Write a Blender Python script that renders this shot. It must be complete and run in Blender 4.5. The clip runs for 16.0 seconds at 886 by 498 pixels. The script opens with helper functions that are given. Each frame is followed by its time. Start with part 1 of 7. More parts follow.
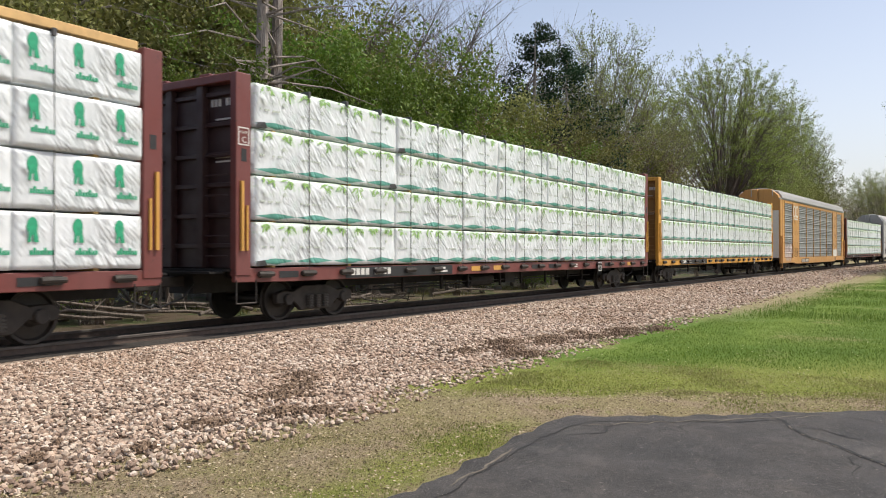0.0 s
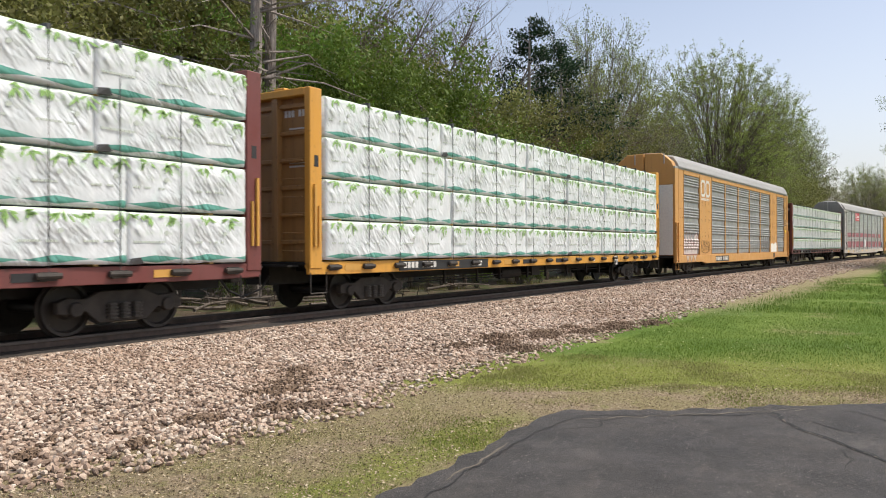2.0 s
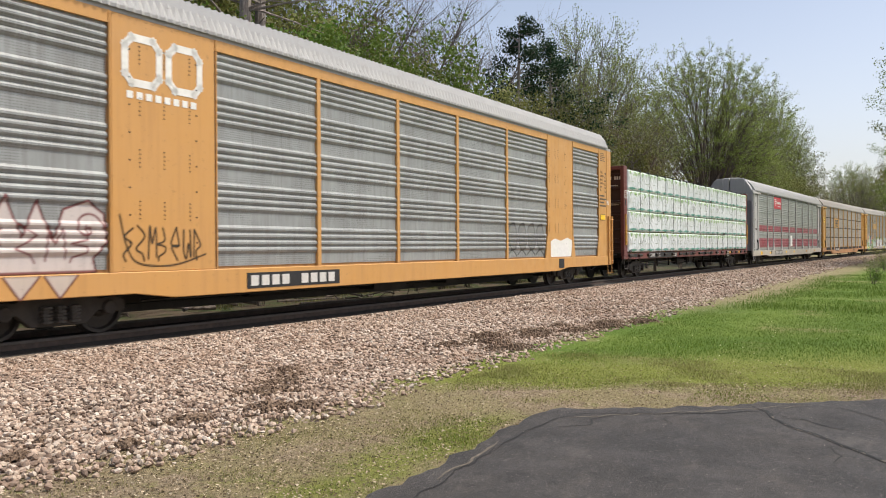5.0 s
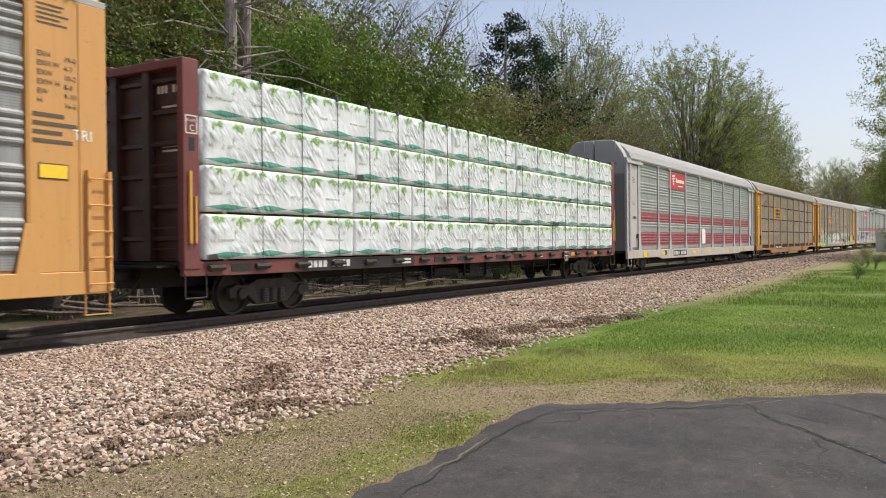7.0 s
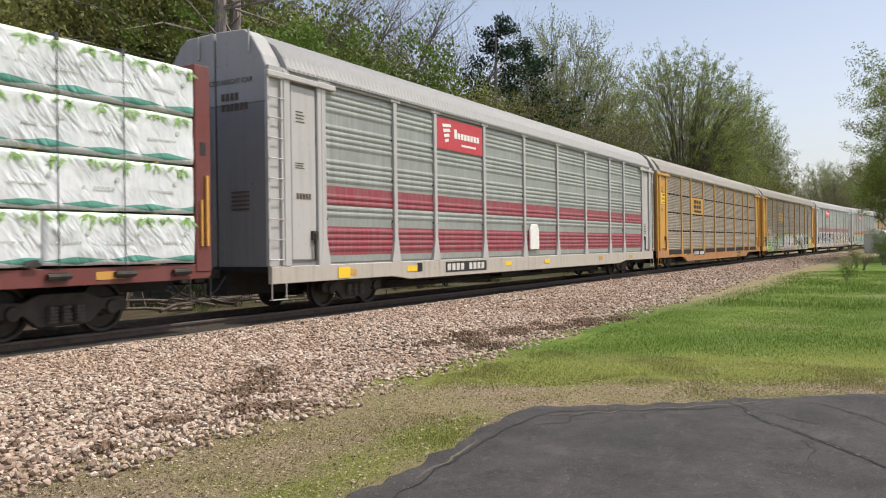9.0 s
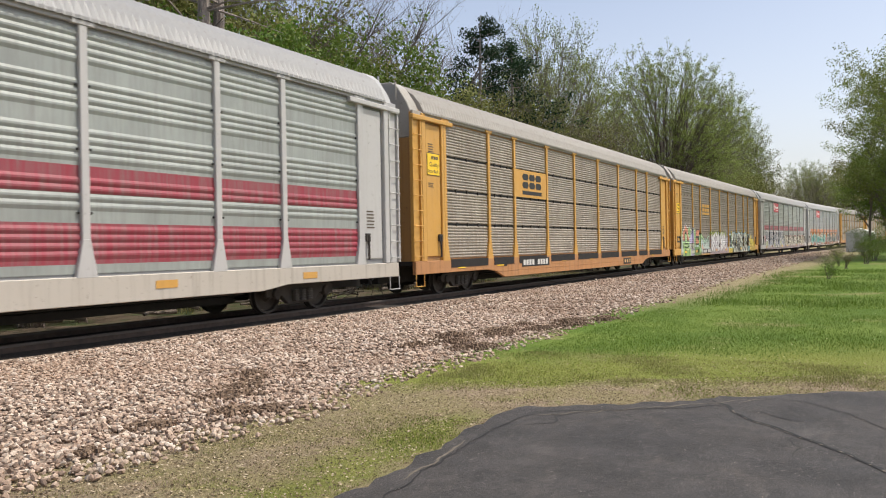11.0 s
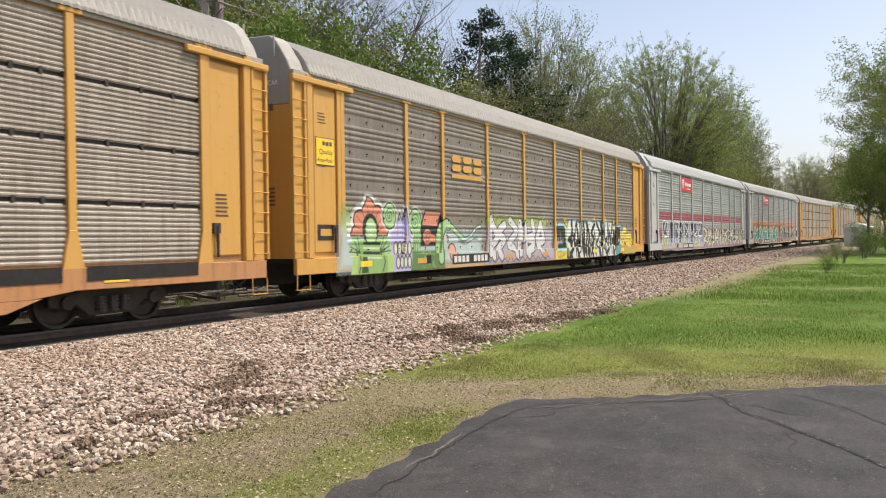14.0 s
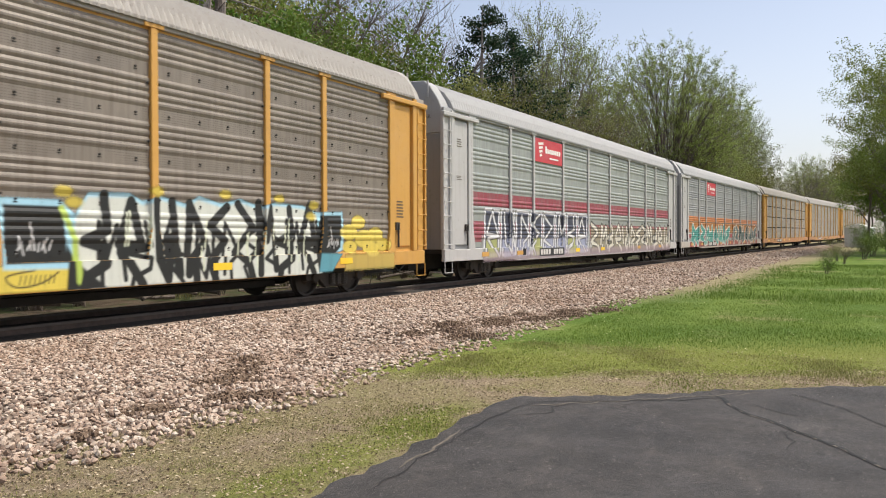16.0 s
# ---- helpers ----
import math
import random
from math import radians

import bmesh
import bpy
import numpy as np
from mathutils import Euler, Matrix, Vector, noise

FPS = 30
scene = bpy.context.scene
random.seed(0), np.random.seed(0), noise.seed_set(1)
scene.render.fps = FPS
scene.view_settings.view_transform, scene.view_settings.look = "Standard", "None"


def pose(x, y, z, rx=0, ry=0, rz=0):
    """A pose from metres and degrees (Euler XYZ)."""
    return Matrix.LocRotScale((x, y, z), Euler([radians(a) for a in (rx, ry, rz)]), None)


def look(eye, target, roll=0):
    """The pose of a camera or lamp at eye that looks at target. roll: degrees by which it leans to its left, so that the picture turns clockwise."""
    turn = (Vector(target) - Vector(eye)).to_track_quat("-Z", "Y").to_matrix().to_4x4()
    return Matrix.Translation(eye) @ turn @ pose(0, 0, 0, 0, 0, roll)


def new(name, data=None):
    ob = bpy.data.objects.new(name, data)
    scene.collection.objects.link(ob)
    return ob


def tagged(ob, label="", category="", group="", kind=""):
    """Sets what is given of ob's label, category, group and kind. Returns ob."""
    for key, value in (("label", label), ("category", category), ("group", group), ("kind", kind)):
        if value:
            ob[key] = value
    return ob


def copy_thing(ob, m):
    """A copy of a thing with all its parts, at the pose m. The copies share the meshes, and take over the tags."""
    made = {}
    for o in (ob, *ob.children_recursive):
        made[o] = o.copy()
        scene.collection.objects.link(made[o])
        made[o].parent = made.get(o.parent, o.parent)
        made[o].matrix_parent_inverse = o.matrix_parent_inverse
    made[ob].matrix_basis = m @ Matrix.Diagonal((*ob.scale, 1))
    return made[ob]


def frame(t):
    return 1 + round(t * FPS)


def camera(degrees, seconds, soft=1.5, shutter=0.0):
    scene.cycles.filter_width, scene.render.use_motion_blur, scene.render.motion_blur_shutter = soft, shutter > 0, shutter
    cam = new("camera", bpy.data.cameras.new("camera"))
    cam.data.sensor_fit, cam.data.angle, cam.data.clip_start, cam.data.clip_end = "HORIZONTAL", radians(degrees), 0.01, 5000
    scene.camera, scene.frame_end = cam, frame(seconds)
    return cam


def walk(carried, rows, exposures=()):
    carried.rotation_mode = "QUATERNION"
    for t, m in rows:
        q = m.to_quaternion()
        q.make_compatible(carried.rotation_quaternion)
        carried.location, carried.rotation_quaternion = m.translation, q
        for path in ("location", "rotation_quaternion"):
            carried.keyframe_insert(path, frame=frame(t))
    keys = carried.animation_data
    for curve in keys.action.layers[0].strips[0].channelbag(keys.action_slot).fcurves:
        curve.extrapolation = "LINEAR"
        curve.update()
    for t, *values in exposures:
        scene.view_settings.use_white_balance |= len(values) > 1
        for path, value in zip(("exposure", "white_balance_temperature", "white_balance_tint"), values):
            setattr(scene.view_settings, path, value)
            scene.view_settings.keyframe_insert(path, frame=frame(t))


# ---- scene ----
# the hand-held camera stands beside the line and slowly pans
cam = camera(57.01, 16.0, soft=1.0, shutter=0.12)
EYE_Z = 1.38


def aim(yaw, pitch, roll):
    return pose(0, 0, EYE_Z, 90 + pitch, 0, yaw - 90) @ pose(0, 0, 0, 0, 0, roll)


PATH = [(0, 32.063, 0.955, 0.333), (0.5, 32.006, 0.956, 0.256), (1, 31.93, 0.83, 0.132), (1.5, 31.837, 0.673, 0.125),
        (2, 31.696, 0.602, 0.186), (2.5, 31.577, 0.648, 0.123), (3, 31.643, 0.638, 0.022), (3.5, 31.573, 0.64, -0.028),
        (4, 31.367, 0.606, -0.001), (6.5, 30.431, 0.381, -0.158), (7, 30.128, 0.305, -0.221), (7.5, 29.929, 0.311, -0.265),
        (8, 29.778, 0.379, -0.156), (8.5, 29.678, 0.463, -0.222), (9, 29.481, 0.469, -0.349), (11.5, 28.299, 0.549, -0.626),
        (12, 28.181, 0.519, -0.487), (12.5, 28.165, 0.426, -0.336), (13, 28.209, 0.403, -0.422), (13.5, 28.299, 0.211, -0.485),
        (14, 28.369, 0.012, -0.423), (14.5, 28.525, -0.124, -0.286), (15, 28.617, -0.213, -0.08), (15.5, 28.55, -0.211, 0.086),
        (16, 28.385, -0.216, 0.157)]
walk(cam, [(t, aim(y, p, r)) for t, y, p, r in PATH], exposures=[(0, 0.10), (4, 0.07), (8.5, 0.03), (11.5, 0.12), (13, 0.22), (16, 0.12)])

# ---- world and sun ----
SUN_DIR = Vector((0.26, -0.40, 0.88)).normalized()
world = bpy.data.worlds.new("sky")
scene.world = world
world.use_nodes = True
wn = world.node_tree.nodes
sky = wn.new("ShaderNodeTexSky")
sky.sky_type = "NISHITA"
sky.sun_disc = False
sky.sun_elevation = math.asin(SUN_DIR.z)
sky.sun_rotation = math.atan2(SUN_DIR.x, SUN_DIR.y)
sky.air_density, sky.dust_density, sky.ozone_density = 1.0, 4.0, 1.0
wn["Background"].inputs["Strength"].default_value = 0.15
haze = wn.new("ShaderNodeMixRGB")
haze.blend_type = "ADD"
haze.inputs[0].default_value = 1.0
wcoord = wn.new("ShaderNodeTexCoord")
wsplit = wn.new("ShaderNodeSeparateXYZ")
wrise = wn.new("ShaderNodeMapRange")
wrise.interpolation_type = "SMOOTHSTEP"
wrise.inputs["From Min"].default_value, wrise.inputs["From Max"].default_value = -0.05, 0.55
wrise.inputs["To Min"].default_value, wrise.inputs["To Max"].default_value = 1.0, 0.0
hazy = wn.new("ShaderNodeMixRGB")
hazy.inputs[1].default_value, hazy.inputs[2].default_value = (0.16, 0.17, 0.19, 1.0), (2.30, 2.12, 2.12, 1.0)
world.node_tree.links.new(wcoord.outputs["Generated"], wsplit.inputs[0])
world.node_tree.links.new(wsplit.outputs["Z"], wrise.inputs["Value"])
world.node_tree.links.new(wrise.outputs[0], hazy.inputs[0])
world.node_tree.links.new(hazy.outputs[0], haze.inputs[2])
world.node_tree.links.new(sky.outputs[0], haze.inputs[1])
world.node_tree.links.new(haze.outputs[0], wn["Background"].inputs["Color"])
sun = new("sun", bpy.data.lights.new("sun", "SUN"))
sun.data.energy, sun.data.angle, sun.data.color = 3.75, radians(0.6), (1.0, 0.945, 0.85)
sun.matrix_world = look(SUN_DIR * 100, (0, 0, 0))

# ---- materials ----


class Nodes:
    """A thin layer over a node tree, to write materials in few lines."""

    def __init__(self, name):
        self.m = bpy.data.materials.new(name)
        self.m.use_nodes = True
        self.t = self.m.node_tree
        self.b = self.t.nodes["Principled BSDF"]
        self.obj = self.t.nodes.new("ShaderNodeTexCoord").outputs["Object"]

    def node(self, kind, **io):
        n = self.t.nodes.new("ShaderNode" + kind)
        return n

    def put(self, socket, value):
        if hasattr(value, "links"):
            self.t.links.new(value, socket)
        else:
            socket.default_value = value

    def noise(self, scale, detail=4.0, rough=0.6, vec=None, stretch=None):
        vec = vec or self.obj
        if stretch:
            mp = self.node("Mapping")
            self.put(mp.inputs["Vector"], vec)
            mp.inputs["Scale"].default_value = stretch
            vec = mp.outputs[0]
        n = self.node("TexNoise")
        self.put(n.inputs["Vector"], vec)
        n.inputs["Scale"].default_value, n.inputs["Detail"].default_value, n.inputs["Roughness"].default_value = scale, detail, rough
        return n.outputs["Fac"]

    def ramp(self, fac, a, b, va=0.0, vb=1.0):
        n = self.node("MapRange")
        n.inputs["From Min"].default_value, n.inputs["From Max"].default_value = a, b
        n.inputs["To Min"].default_value, n.inputs["To Max"].default_value = va, vb
        self.put(n.inputs["Value"], fac)
        return n.outputs[0]

    def math(self, op, a, b=0.0):
        n = self.node("Math")
        n.operation = op
        self.put(n.inputs[0], a)
        self.put(n.inputs[1], b)
        return n.outputs[0]

    def mix(self, fac, a, b, mode="MIX"):
        n = self.node("MixRGB")
        n.blend_type = mode
        self.put(n.inputs[0], fac)
        for s, v in ((n.inputs[1], a), (n.inputs[2], b)):
            self.put(s, (*v, 1.0) if isinstance(v, tuple) and len(v) == 3 else v)
        return n.outputs[0]

    def xyz(self):
        n = self.node("SeparateXYZ")
        self.put(n.inputs[0], self.obj)
        return n.outputs

    def random(self):
        return self.node("ObjectInfo").outputs["Random"]

    def island(self):
        return self.node("NewGeometry").outputs["Random Per Island"]

    def bump(self, height, strength=0.3, distance=0.01):
        n = self.node("Bump")
        n.inputs["Strength"].default_value, n.inputs["Distance"].default_value = strength, distance
        self.put(n.inputs["Height"], height)
        self.t.links.new(n.outputs[0], self.b.inputs["Normal"])

    def done(self, color, rough=0.6, metal=0.0, spec=0.5):
        self.put(self.b.inputs["Base Color"], (*color, 1.0) if isinstance(color, tuple) else color)
        self.put(self.b.inputs["Roughness"], rough)
        self.put(self.b.inputs["Metallic"], metal)
        self.b.inputs["Specular IOR Level"].default_value = spec
        return self.m


def paint(name, color, dirt=(0.09, 0.06, 0.04), amount=0.5, rough=0.5, streak=0.6):
    """Weathered railway paint: faded patches, vertical streaks of grime, rust specks."""
    n = Nodes(name)
    fade = n.ramp(n.noise(0.7, 5), 0.3, 0.75, 0.0, 0.45)
    base = n.mix(fade, color, tuple(min(1, c * 0.8 + 0.06) for c in color))
    runs = n.math("MULTIPLY", n.ramp(n.noise(2.2, 6, 0.65, stretch=(3.0, 3.0, 0.18)), 0.5, 0.8), streak * amount)
    base = n.mix(runs, base, dirt)
    specks = n.math("MULTIPLY", n.ramp(n.noise(9, 6, 0.7), 0.6, 0.72), amount)
    base = n.mix(specks, base, tuple(c * 0.8 for c in dirt))
    n.bump(n.noise(45, 3), 0.12, 0.004)
    return n.done(base, n.ramp(n.noise(3, 3), 0.3, 0.7, rough - 0.1, rough + 0.15))


def plain(name, color, rough=0.6, metal=0.0, vary=0.15, scale=12.0, bump=0.15):
    n = Nodes(name)
    f = n.math("MULTIPLY", n.ramp(n.noise(scale, 5), 0.3, 0.7), 1.0)
    base = n.mix(f, tuple(c * (1 - vary) for c in color), tuple(min(1, c * (1 + vary)) for c in color))
    if bump:
        n.bump(n.noise(scale * 5, 3), bump, 0.004)
    return n.done(base, rough, metal)


def perforated(name, color, dirty, stripes=(), rough=0.42, dots=True, metal=0.1):
    """Galvanised side sheet with rows of small holes, weathering and painted stripes (z from, z to, colour)."""
    n = Nodes(name)
    x, y, z = n.xyz()
    base = n.mix(n.ramp(n.noise(1.1, 5), 0.3, 0.7), color, tuple(c * 0.8 for c in color))
    for a, b, c in stripes:
        inside = n.math("MULTIPLY", n.math("GREATER_THAN", z, a), n.math("LESS_THAN", z, b))
        base = n.mix(inside, base, n.mix(n.ramp(n.noise(3, 5), 0.3, 0.75, 0, 0.5), c, tuple(v * 0.75 + 0.04 for v in c)))
    runs = n.ramp(n.noise(3.0, 6, 0.7, stretch=(4.0, 1.0, 0.25)), 0.42, 0.8, 0.0, 0.75)
    base = n.mix(runs, base, dirty)
    if dots:
        hole = n.math("MULTIPLY", n.math("GREATER_THAN", n.math("SINE", n.math("MULTIPLY", x, 105.0)), 0.55),
                      n.math("GREATER_THAN", n.math("SINE", n.math("MULTIPLY", z, 150.0)), 0.35))
        patch = n.ramp(n.noise(0.9, 2, stretch=(0.6, 1, 1.6)), 0.42, 0.5)
        base = n.mix(n.math("MULTIPLY", hole, n.math("MULTIPLY", patch, 0.75)), base, (0.04, 0.036, 0.032))
    n.bump(n.noise(25, 4), 0.12, 0.004)
    return n.done(base, n.ramp(n.noise(5, 3), 0.3, 0.7, rough - 0.08, rough + 0.18), metal)


MAROON = paint("maroon_paint", (0.15, 0.034, 0.028), (0.05, 0.03, 0.025), 0.6)
# The maroon again for the bulkhead faces, with their shade put into the colour.
MAROON_SHADED = paint("brown_bulkhead_paint", (0.038, 0.013, 0.011), (0.018, 0.013, 0.012), 0.5)
YELLOW = paint("yellow_car_paint", (0.62, 0.30, 0.035), (0.16, 0.08, 0.03), 0.55)
ORANGE = paint("orange_yellow_paint", (0.58, 0.30, 0.085), (0.25, 0.12, 0.05), 0.45)
AMBER = paint("amber_paint", (0.58, 0.31, 0.06), (0.28, 0.13, 0.05), 0.4)
BROWN_END = paint("rusted_end_paint", (0.36, 0.19, 0.06), (0.10, 0.05, 0.03), 0.9)
GREY_END = paint("grey_end_paint", (0.23, 0.235, 0.24), (0.08, 0.075, 0.07), 0.5)
GREY_LIGHT = paint("light_grey_paint", (0.47, 0.46, 0.445), (0.22, 0.19, 0.16), 0.5)
SILL_GREY = paint("dusty_sill_paint", (0.47, 0.43, 0.37), (0.16, 0.11, 0.08), 0.8)
SILL_RUST = paint("rusty_sill_paint", (0.45, 0.21, 0.075), (0.10, 0.05, 0.03), 1.0)
WHITE = plain("white_paint", (0.78, 0.77, 0.73), 0.55, vary=0.08)
RED = paint("red_sign_paint", (0.52, 0.035, 0.05), (0.3, 0.03, 0.04), 0.3)
SIGN_YELLOW = plain("yellow_sign", (0.85, 0.56, 0.03), 0.5, vary=0.06)
BLACK = plain("black_paint", (0.02, 0.02, 0.021), 0.55, vary=0.2)
STENCIL = plain("dark_stencil", (0.10, 0.075, 0.05), 0.6, vary=0.1)
STENCIL_WHITE = plain("white_stencil", (0.62, 0.6, 0.56), 0.6, vary=0.1)
ROOF = paint("galvanised_roof", (0.37, 0.367, 0.36), (0.24, 0.215, 0.19), 0.6, 0.55)
ROOF_BROWN = paint("dusty_roof", (0.34, 0.315, 0.28), (0.18, 0.14, 0.11), 0.7, 0.6)
GALV_X1 = perforated("weathered_galvanised_sheet", (0.39, 0.345, 0.285), (0.17, 0.115, 0.075))
GALV_X2 = perforated("brown_galvanised_sheet", (0.245, 0.212, 0.172), (0.11, 0.080, 0.058))
GALV_BLUE = perforated("blue_grey_sheet", (0.34, 0.355, 0.35), (0.16, 0.15, 0.14))
CRIMSON = (0.30, 0.035, 0.055)
GALV_F1 = perforated("grey_green_sheet_crimson_stripes", (0.34, 0.365, 0.34), (0.20, 0.20, 0.185), ((2.36, 2.80, CRIMSON), (1.22, 1.88, CRIMSON)), dots=False)
GALV_F3 = perforated("grey_sheet_orange_stripes", (0.33, 0.34, 0.34), (0.16, 0.15, 0.14), ((2.3, 2.62, (0.55, 0.17, 0.03)), (1.2, 1.5, (0.35, 0.04, 0.05)), (1.5, 1.85, (0.6, 0.58, 0.52))), dots=False)
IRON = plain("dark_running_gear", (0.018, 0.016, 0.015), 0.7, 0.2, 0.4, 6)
IRON_DUST = plain("dusty_cast_steel", (0.040, 0.034, 0.029), 0.75, 0.1, 0.4, 5)
STEEL = plain("polished_wheel_tread", (0.42, 0.40, 0.38), 0.35, 0.8, 0.15, 9)
RAIL_RUST = plain("rusty_rail", (0.075, 0.052, 0.040), 0.8, 0.0, 0.35, 7)
RAIL_TOP = plain("worn_rail_head", (0.10, 0.085, 0.075), 0.55, 0.3, 0.2, 5)
WOOD_TIE = plain("creosoted_sleeper_wood", (0.035, 0.028, 0.023), 0.85, 0.0, 0.4, 4)
LUMBER = plain("raw_lumber", (0.62, 0.40, 0.17), 0.7, 0.0, 0.2, 3)
STRAP = plain("black_strap", (0.06, 0.06, 0.062), 0.5)
LEAF_INK = plain("leaf_green_ink", (0.30, 0.50, 0.16), 0.35, vary=0.3)
EMERALD_INK = plain("emerald_ink", (0.03, 0.33, 0.17), 0.35, vary=0.2)
GREY_INK = plain("pale_grey_ink", (0.50, 0.55, 0.48), 0.4)


def wrap_material(name, printed):
    """White lumber wrap: creases, scuffs, and for the printed kind a green edge along the top and teal lenses below."""
    n = Nodes(name)
    x, y, z = n.xyz()
    base = n.mix(n.ramp(n.noise(1.6, 6), 0.35, 0.7), (0.71, 0.735, 0.745), (0.56, 0.595, 0.60))
    if printed:
        fine = n.math("MULTIPLY", n.math("SUBTRACT", n.noise(7, 5), 0.5), 0.10)
        patchy = n.math("MULTIPLY", n.math("SUBTRACT", n.noise(2.0, 2, stretch=(1, 1, 0.02)), 0.5), 0.22)
        top = n.ramp(n.math("ADD", n.math("ADD", z, fine), patchy), 0.76, 0.88, 0.0, 0.6)
        base = n.mix(top, base, (0.36, 0.60, 0.24))
        blot = n.math("MULTIPLY", n.ramp(n.noise(5.5, 6, 0.7), 0.52, 0.62, 0.0, 0.55), n.ramp(n.math("ADD", z, patchy), 0.42, 0.75))
        base = n.mix(blot, base, (0.30, 0.52, 0.20))
        base = n.mix(n.ramp(n.noise(3.0, 4, stretch=(1, 1, 0.6)), 0.55, 0.7, 0.0, 0.2), base, (0.46, 0.62, 0.56))
        saw = n.math("ABSOLUTE", n.math("SUBTRACT", n.math("FRACT", n.math("MULTIPLY", x, 0.88)), 0.5))
        half = n.math("MULTIPLY", n.math("SUBTRACT", 0.50, saw), 0.125)
        wob = n.math("ADD", 0.075, n.math("MULTIPLY", n.math("SUBTRACT", n.noise(0.9, 3, stretch=(1, 1, 0.1)), 0.5), 0.09))
        wave = n.math("LESS_THAN", n.math("ABSOLUTE", n.math("SUBTRACT", z, wob)), half)
        base = n.mix(n.math("MULTIPLY", wave, 0.9), base, (0.05, 0.29, 0.22))
    turn = n.node("Mapping")
    n.put(turn.inputs["Vector"], n.obj)
    turn.inputs["Rotation"].default_value = (0, radians(38), 0)
    slant = n.noise(1.25, 3, 0.5, vec=turn.outputs[0], stretch=(2.6, 1.0, 0.8))
    fold = n.noise(1.2, 3, 0.5, stretch=(1.4, 1.0, 0.7))
    where = n.ramp(n.noise(1.1, 2), 0.42, 0.6)
    sharp = n.math("ABSOLUTE", n.math("SUBTRACT", slant, 0.5))
    n.bump(n.math("ADD", n.math("MULTIPLY", n.math("MULTIPLY", sharp, where), 2.2), n.math("MULTIPLY", fold, 0.8)), 0.9, 0.10)
    return n.done(base, n.ramp(n.noise(4, 3), 0.3, 0.7, 0.30, 0.5))


WRAP = wrap_material("printed_lumber_wrap", True)
WRAP_PLAIN = wrap_material("white_lumber_wrap", False)

# ---- mesh helpers ----


class Geo:
    """Collects vertices and faces; boxes, tubes and prisms are added piece by piece."""

    def __init__(self):
        self.v, self.f = [], []

    def add(self, vs, fs):
        k = len(self.v)
        self.v += [tuple(p) for p in vs]
        self.f += [tuple(i + k for i in q) for q in fs]
        return self

    def box(self, x0, x1, y0, y1, z0, z1):
        return self.add([(x0, y0, z0), (x1, y0, z0), (x1, y1, z0), (x0, y1, z0), (x0, y0, z1), (x1, y0, z1), (x1, y1, z1), (x0, y1, z1)],
                        [(0, 3, 2, 1), (4, 5, 6, 7), (0, 1, 5, 4), (1, 2, 6, 5), (2, 3, 7, 6), (3, 0, 4, 7)])

    def prism(self, outline, y0, y1):
        """An outline of (x, z) pushed from y0 to y1."""
        n = len(outline)
        vs = [(x, y0, z) for x, z in outline] + [(x, y1, z) for x, z in outline]
        return self.add(vs, [tuple(range(n)), tuple(range(2 * n - 1, n - 1, -1))] + [(i, i + n, (i + 1) % n + n, (i + 1) % n) for i in range(n)])

    def tube(self, a, b, r0, r1=None, sides=8):
        a, b = Vector(a), Vector(b)
        r1 = r0 if r1 is None else r1
        d = (b - a).normalized()
        u = d.orthogonal().normalized()
        w = d.cross(u)
        vs = [p + (u * math.cos(k) + w * math.sin(k)) * r for p, r in ((a, r0), (b, r1)) for k in [2 * math.pi * i / sides for i in range(sides)]]
        return self.add(vs, [(i, (i + 1) % sides, (i + 1) % sides + sides, i + sides) for i in range(sides)] + [tuple(range(sides - 1, -1, -1)), tuple(range(sides, 2 * sides))])

    def flat(self, outline, y, thick=0.003):
        """A thin decal or plate standing on a side face at y, towards -y."""
        return self.prism(outline, y - thick, y)

    def mesh(self, name, material, bevel=0.0, smooth=False, fix=True):
        me = bpy.data.meshes.new(name)
        me.from_pydata(self.v, [], self.f)
        if fix or bevel:
            bm = bmesh.new()
            bm.from_mesh(me)
            bmesh.ops.recalc_face_normals(bm, faces=bm.faces)
            if bevel:
                bmesh.ops.bevel(bm, geom=[e for e in bm.edges if len(e.link_faces) == 2 and e.calc_face_angle(0) > 0.6], offset=bevel, segments=1, affect="EDGES", clamp_overlap=True)
            bm.to_mesh(me)
            bm.free()
        me.materials.append(material)
        if smooth:
            me.shade_smooth()
        return me


def part(name, geo, material, parent, label="", bevel=0.0, at=None, smooth=False):
    me = geo if isinstance(geo, bpy.types.Mesh) else geo.mesh(name, material, bevel, smooth)
    ob = new(name, me)
    ob.parent = parent
    if at is not None:
        ob.matrix_basis = at
    return tagged(ob, label)


def words(text, size, x, y, z, material, parent, name="lettering", squash=1.0):
    """Stencilled words on the side that faces the camera, or on any upright face by a pose of its own."""
    cu = bpy.data.curves.new(name, "FONT")
    cu.body, cu.size, cu.extrude = text, size, 0.002
    cu.resolution_u = 2
    tmp = bpy.data.objects.new("tmp", cu)
    scene.collection.objects.link(tmp)
    me = bpy.data.meshes.new_from_object(tmp.evaluated_get(bpy.context.evaluated_depsgraph_get()))
    bpy.data.objects.remove(tmp)
    me.materials.clear()
    me.materials.append(material)
    ob = new(name, me)
    ob.parent = parent
    ob.matrix_basis = pose(x, y, z, 90, 0, 0) @ Matrix.Diagonal((squash, 1, 1, 1))
    return ob


# ---- the line: straight past the camera, then a long bend to the right, on a slight climb ----
BEND, BEND_FROM, GRADE, RISE = 0.00034972, 11.2, 0.012139, 0.00002653
TRACK_Y = 12.75


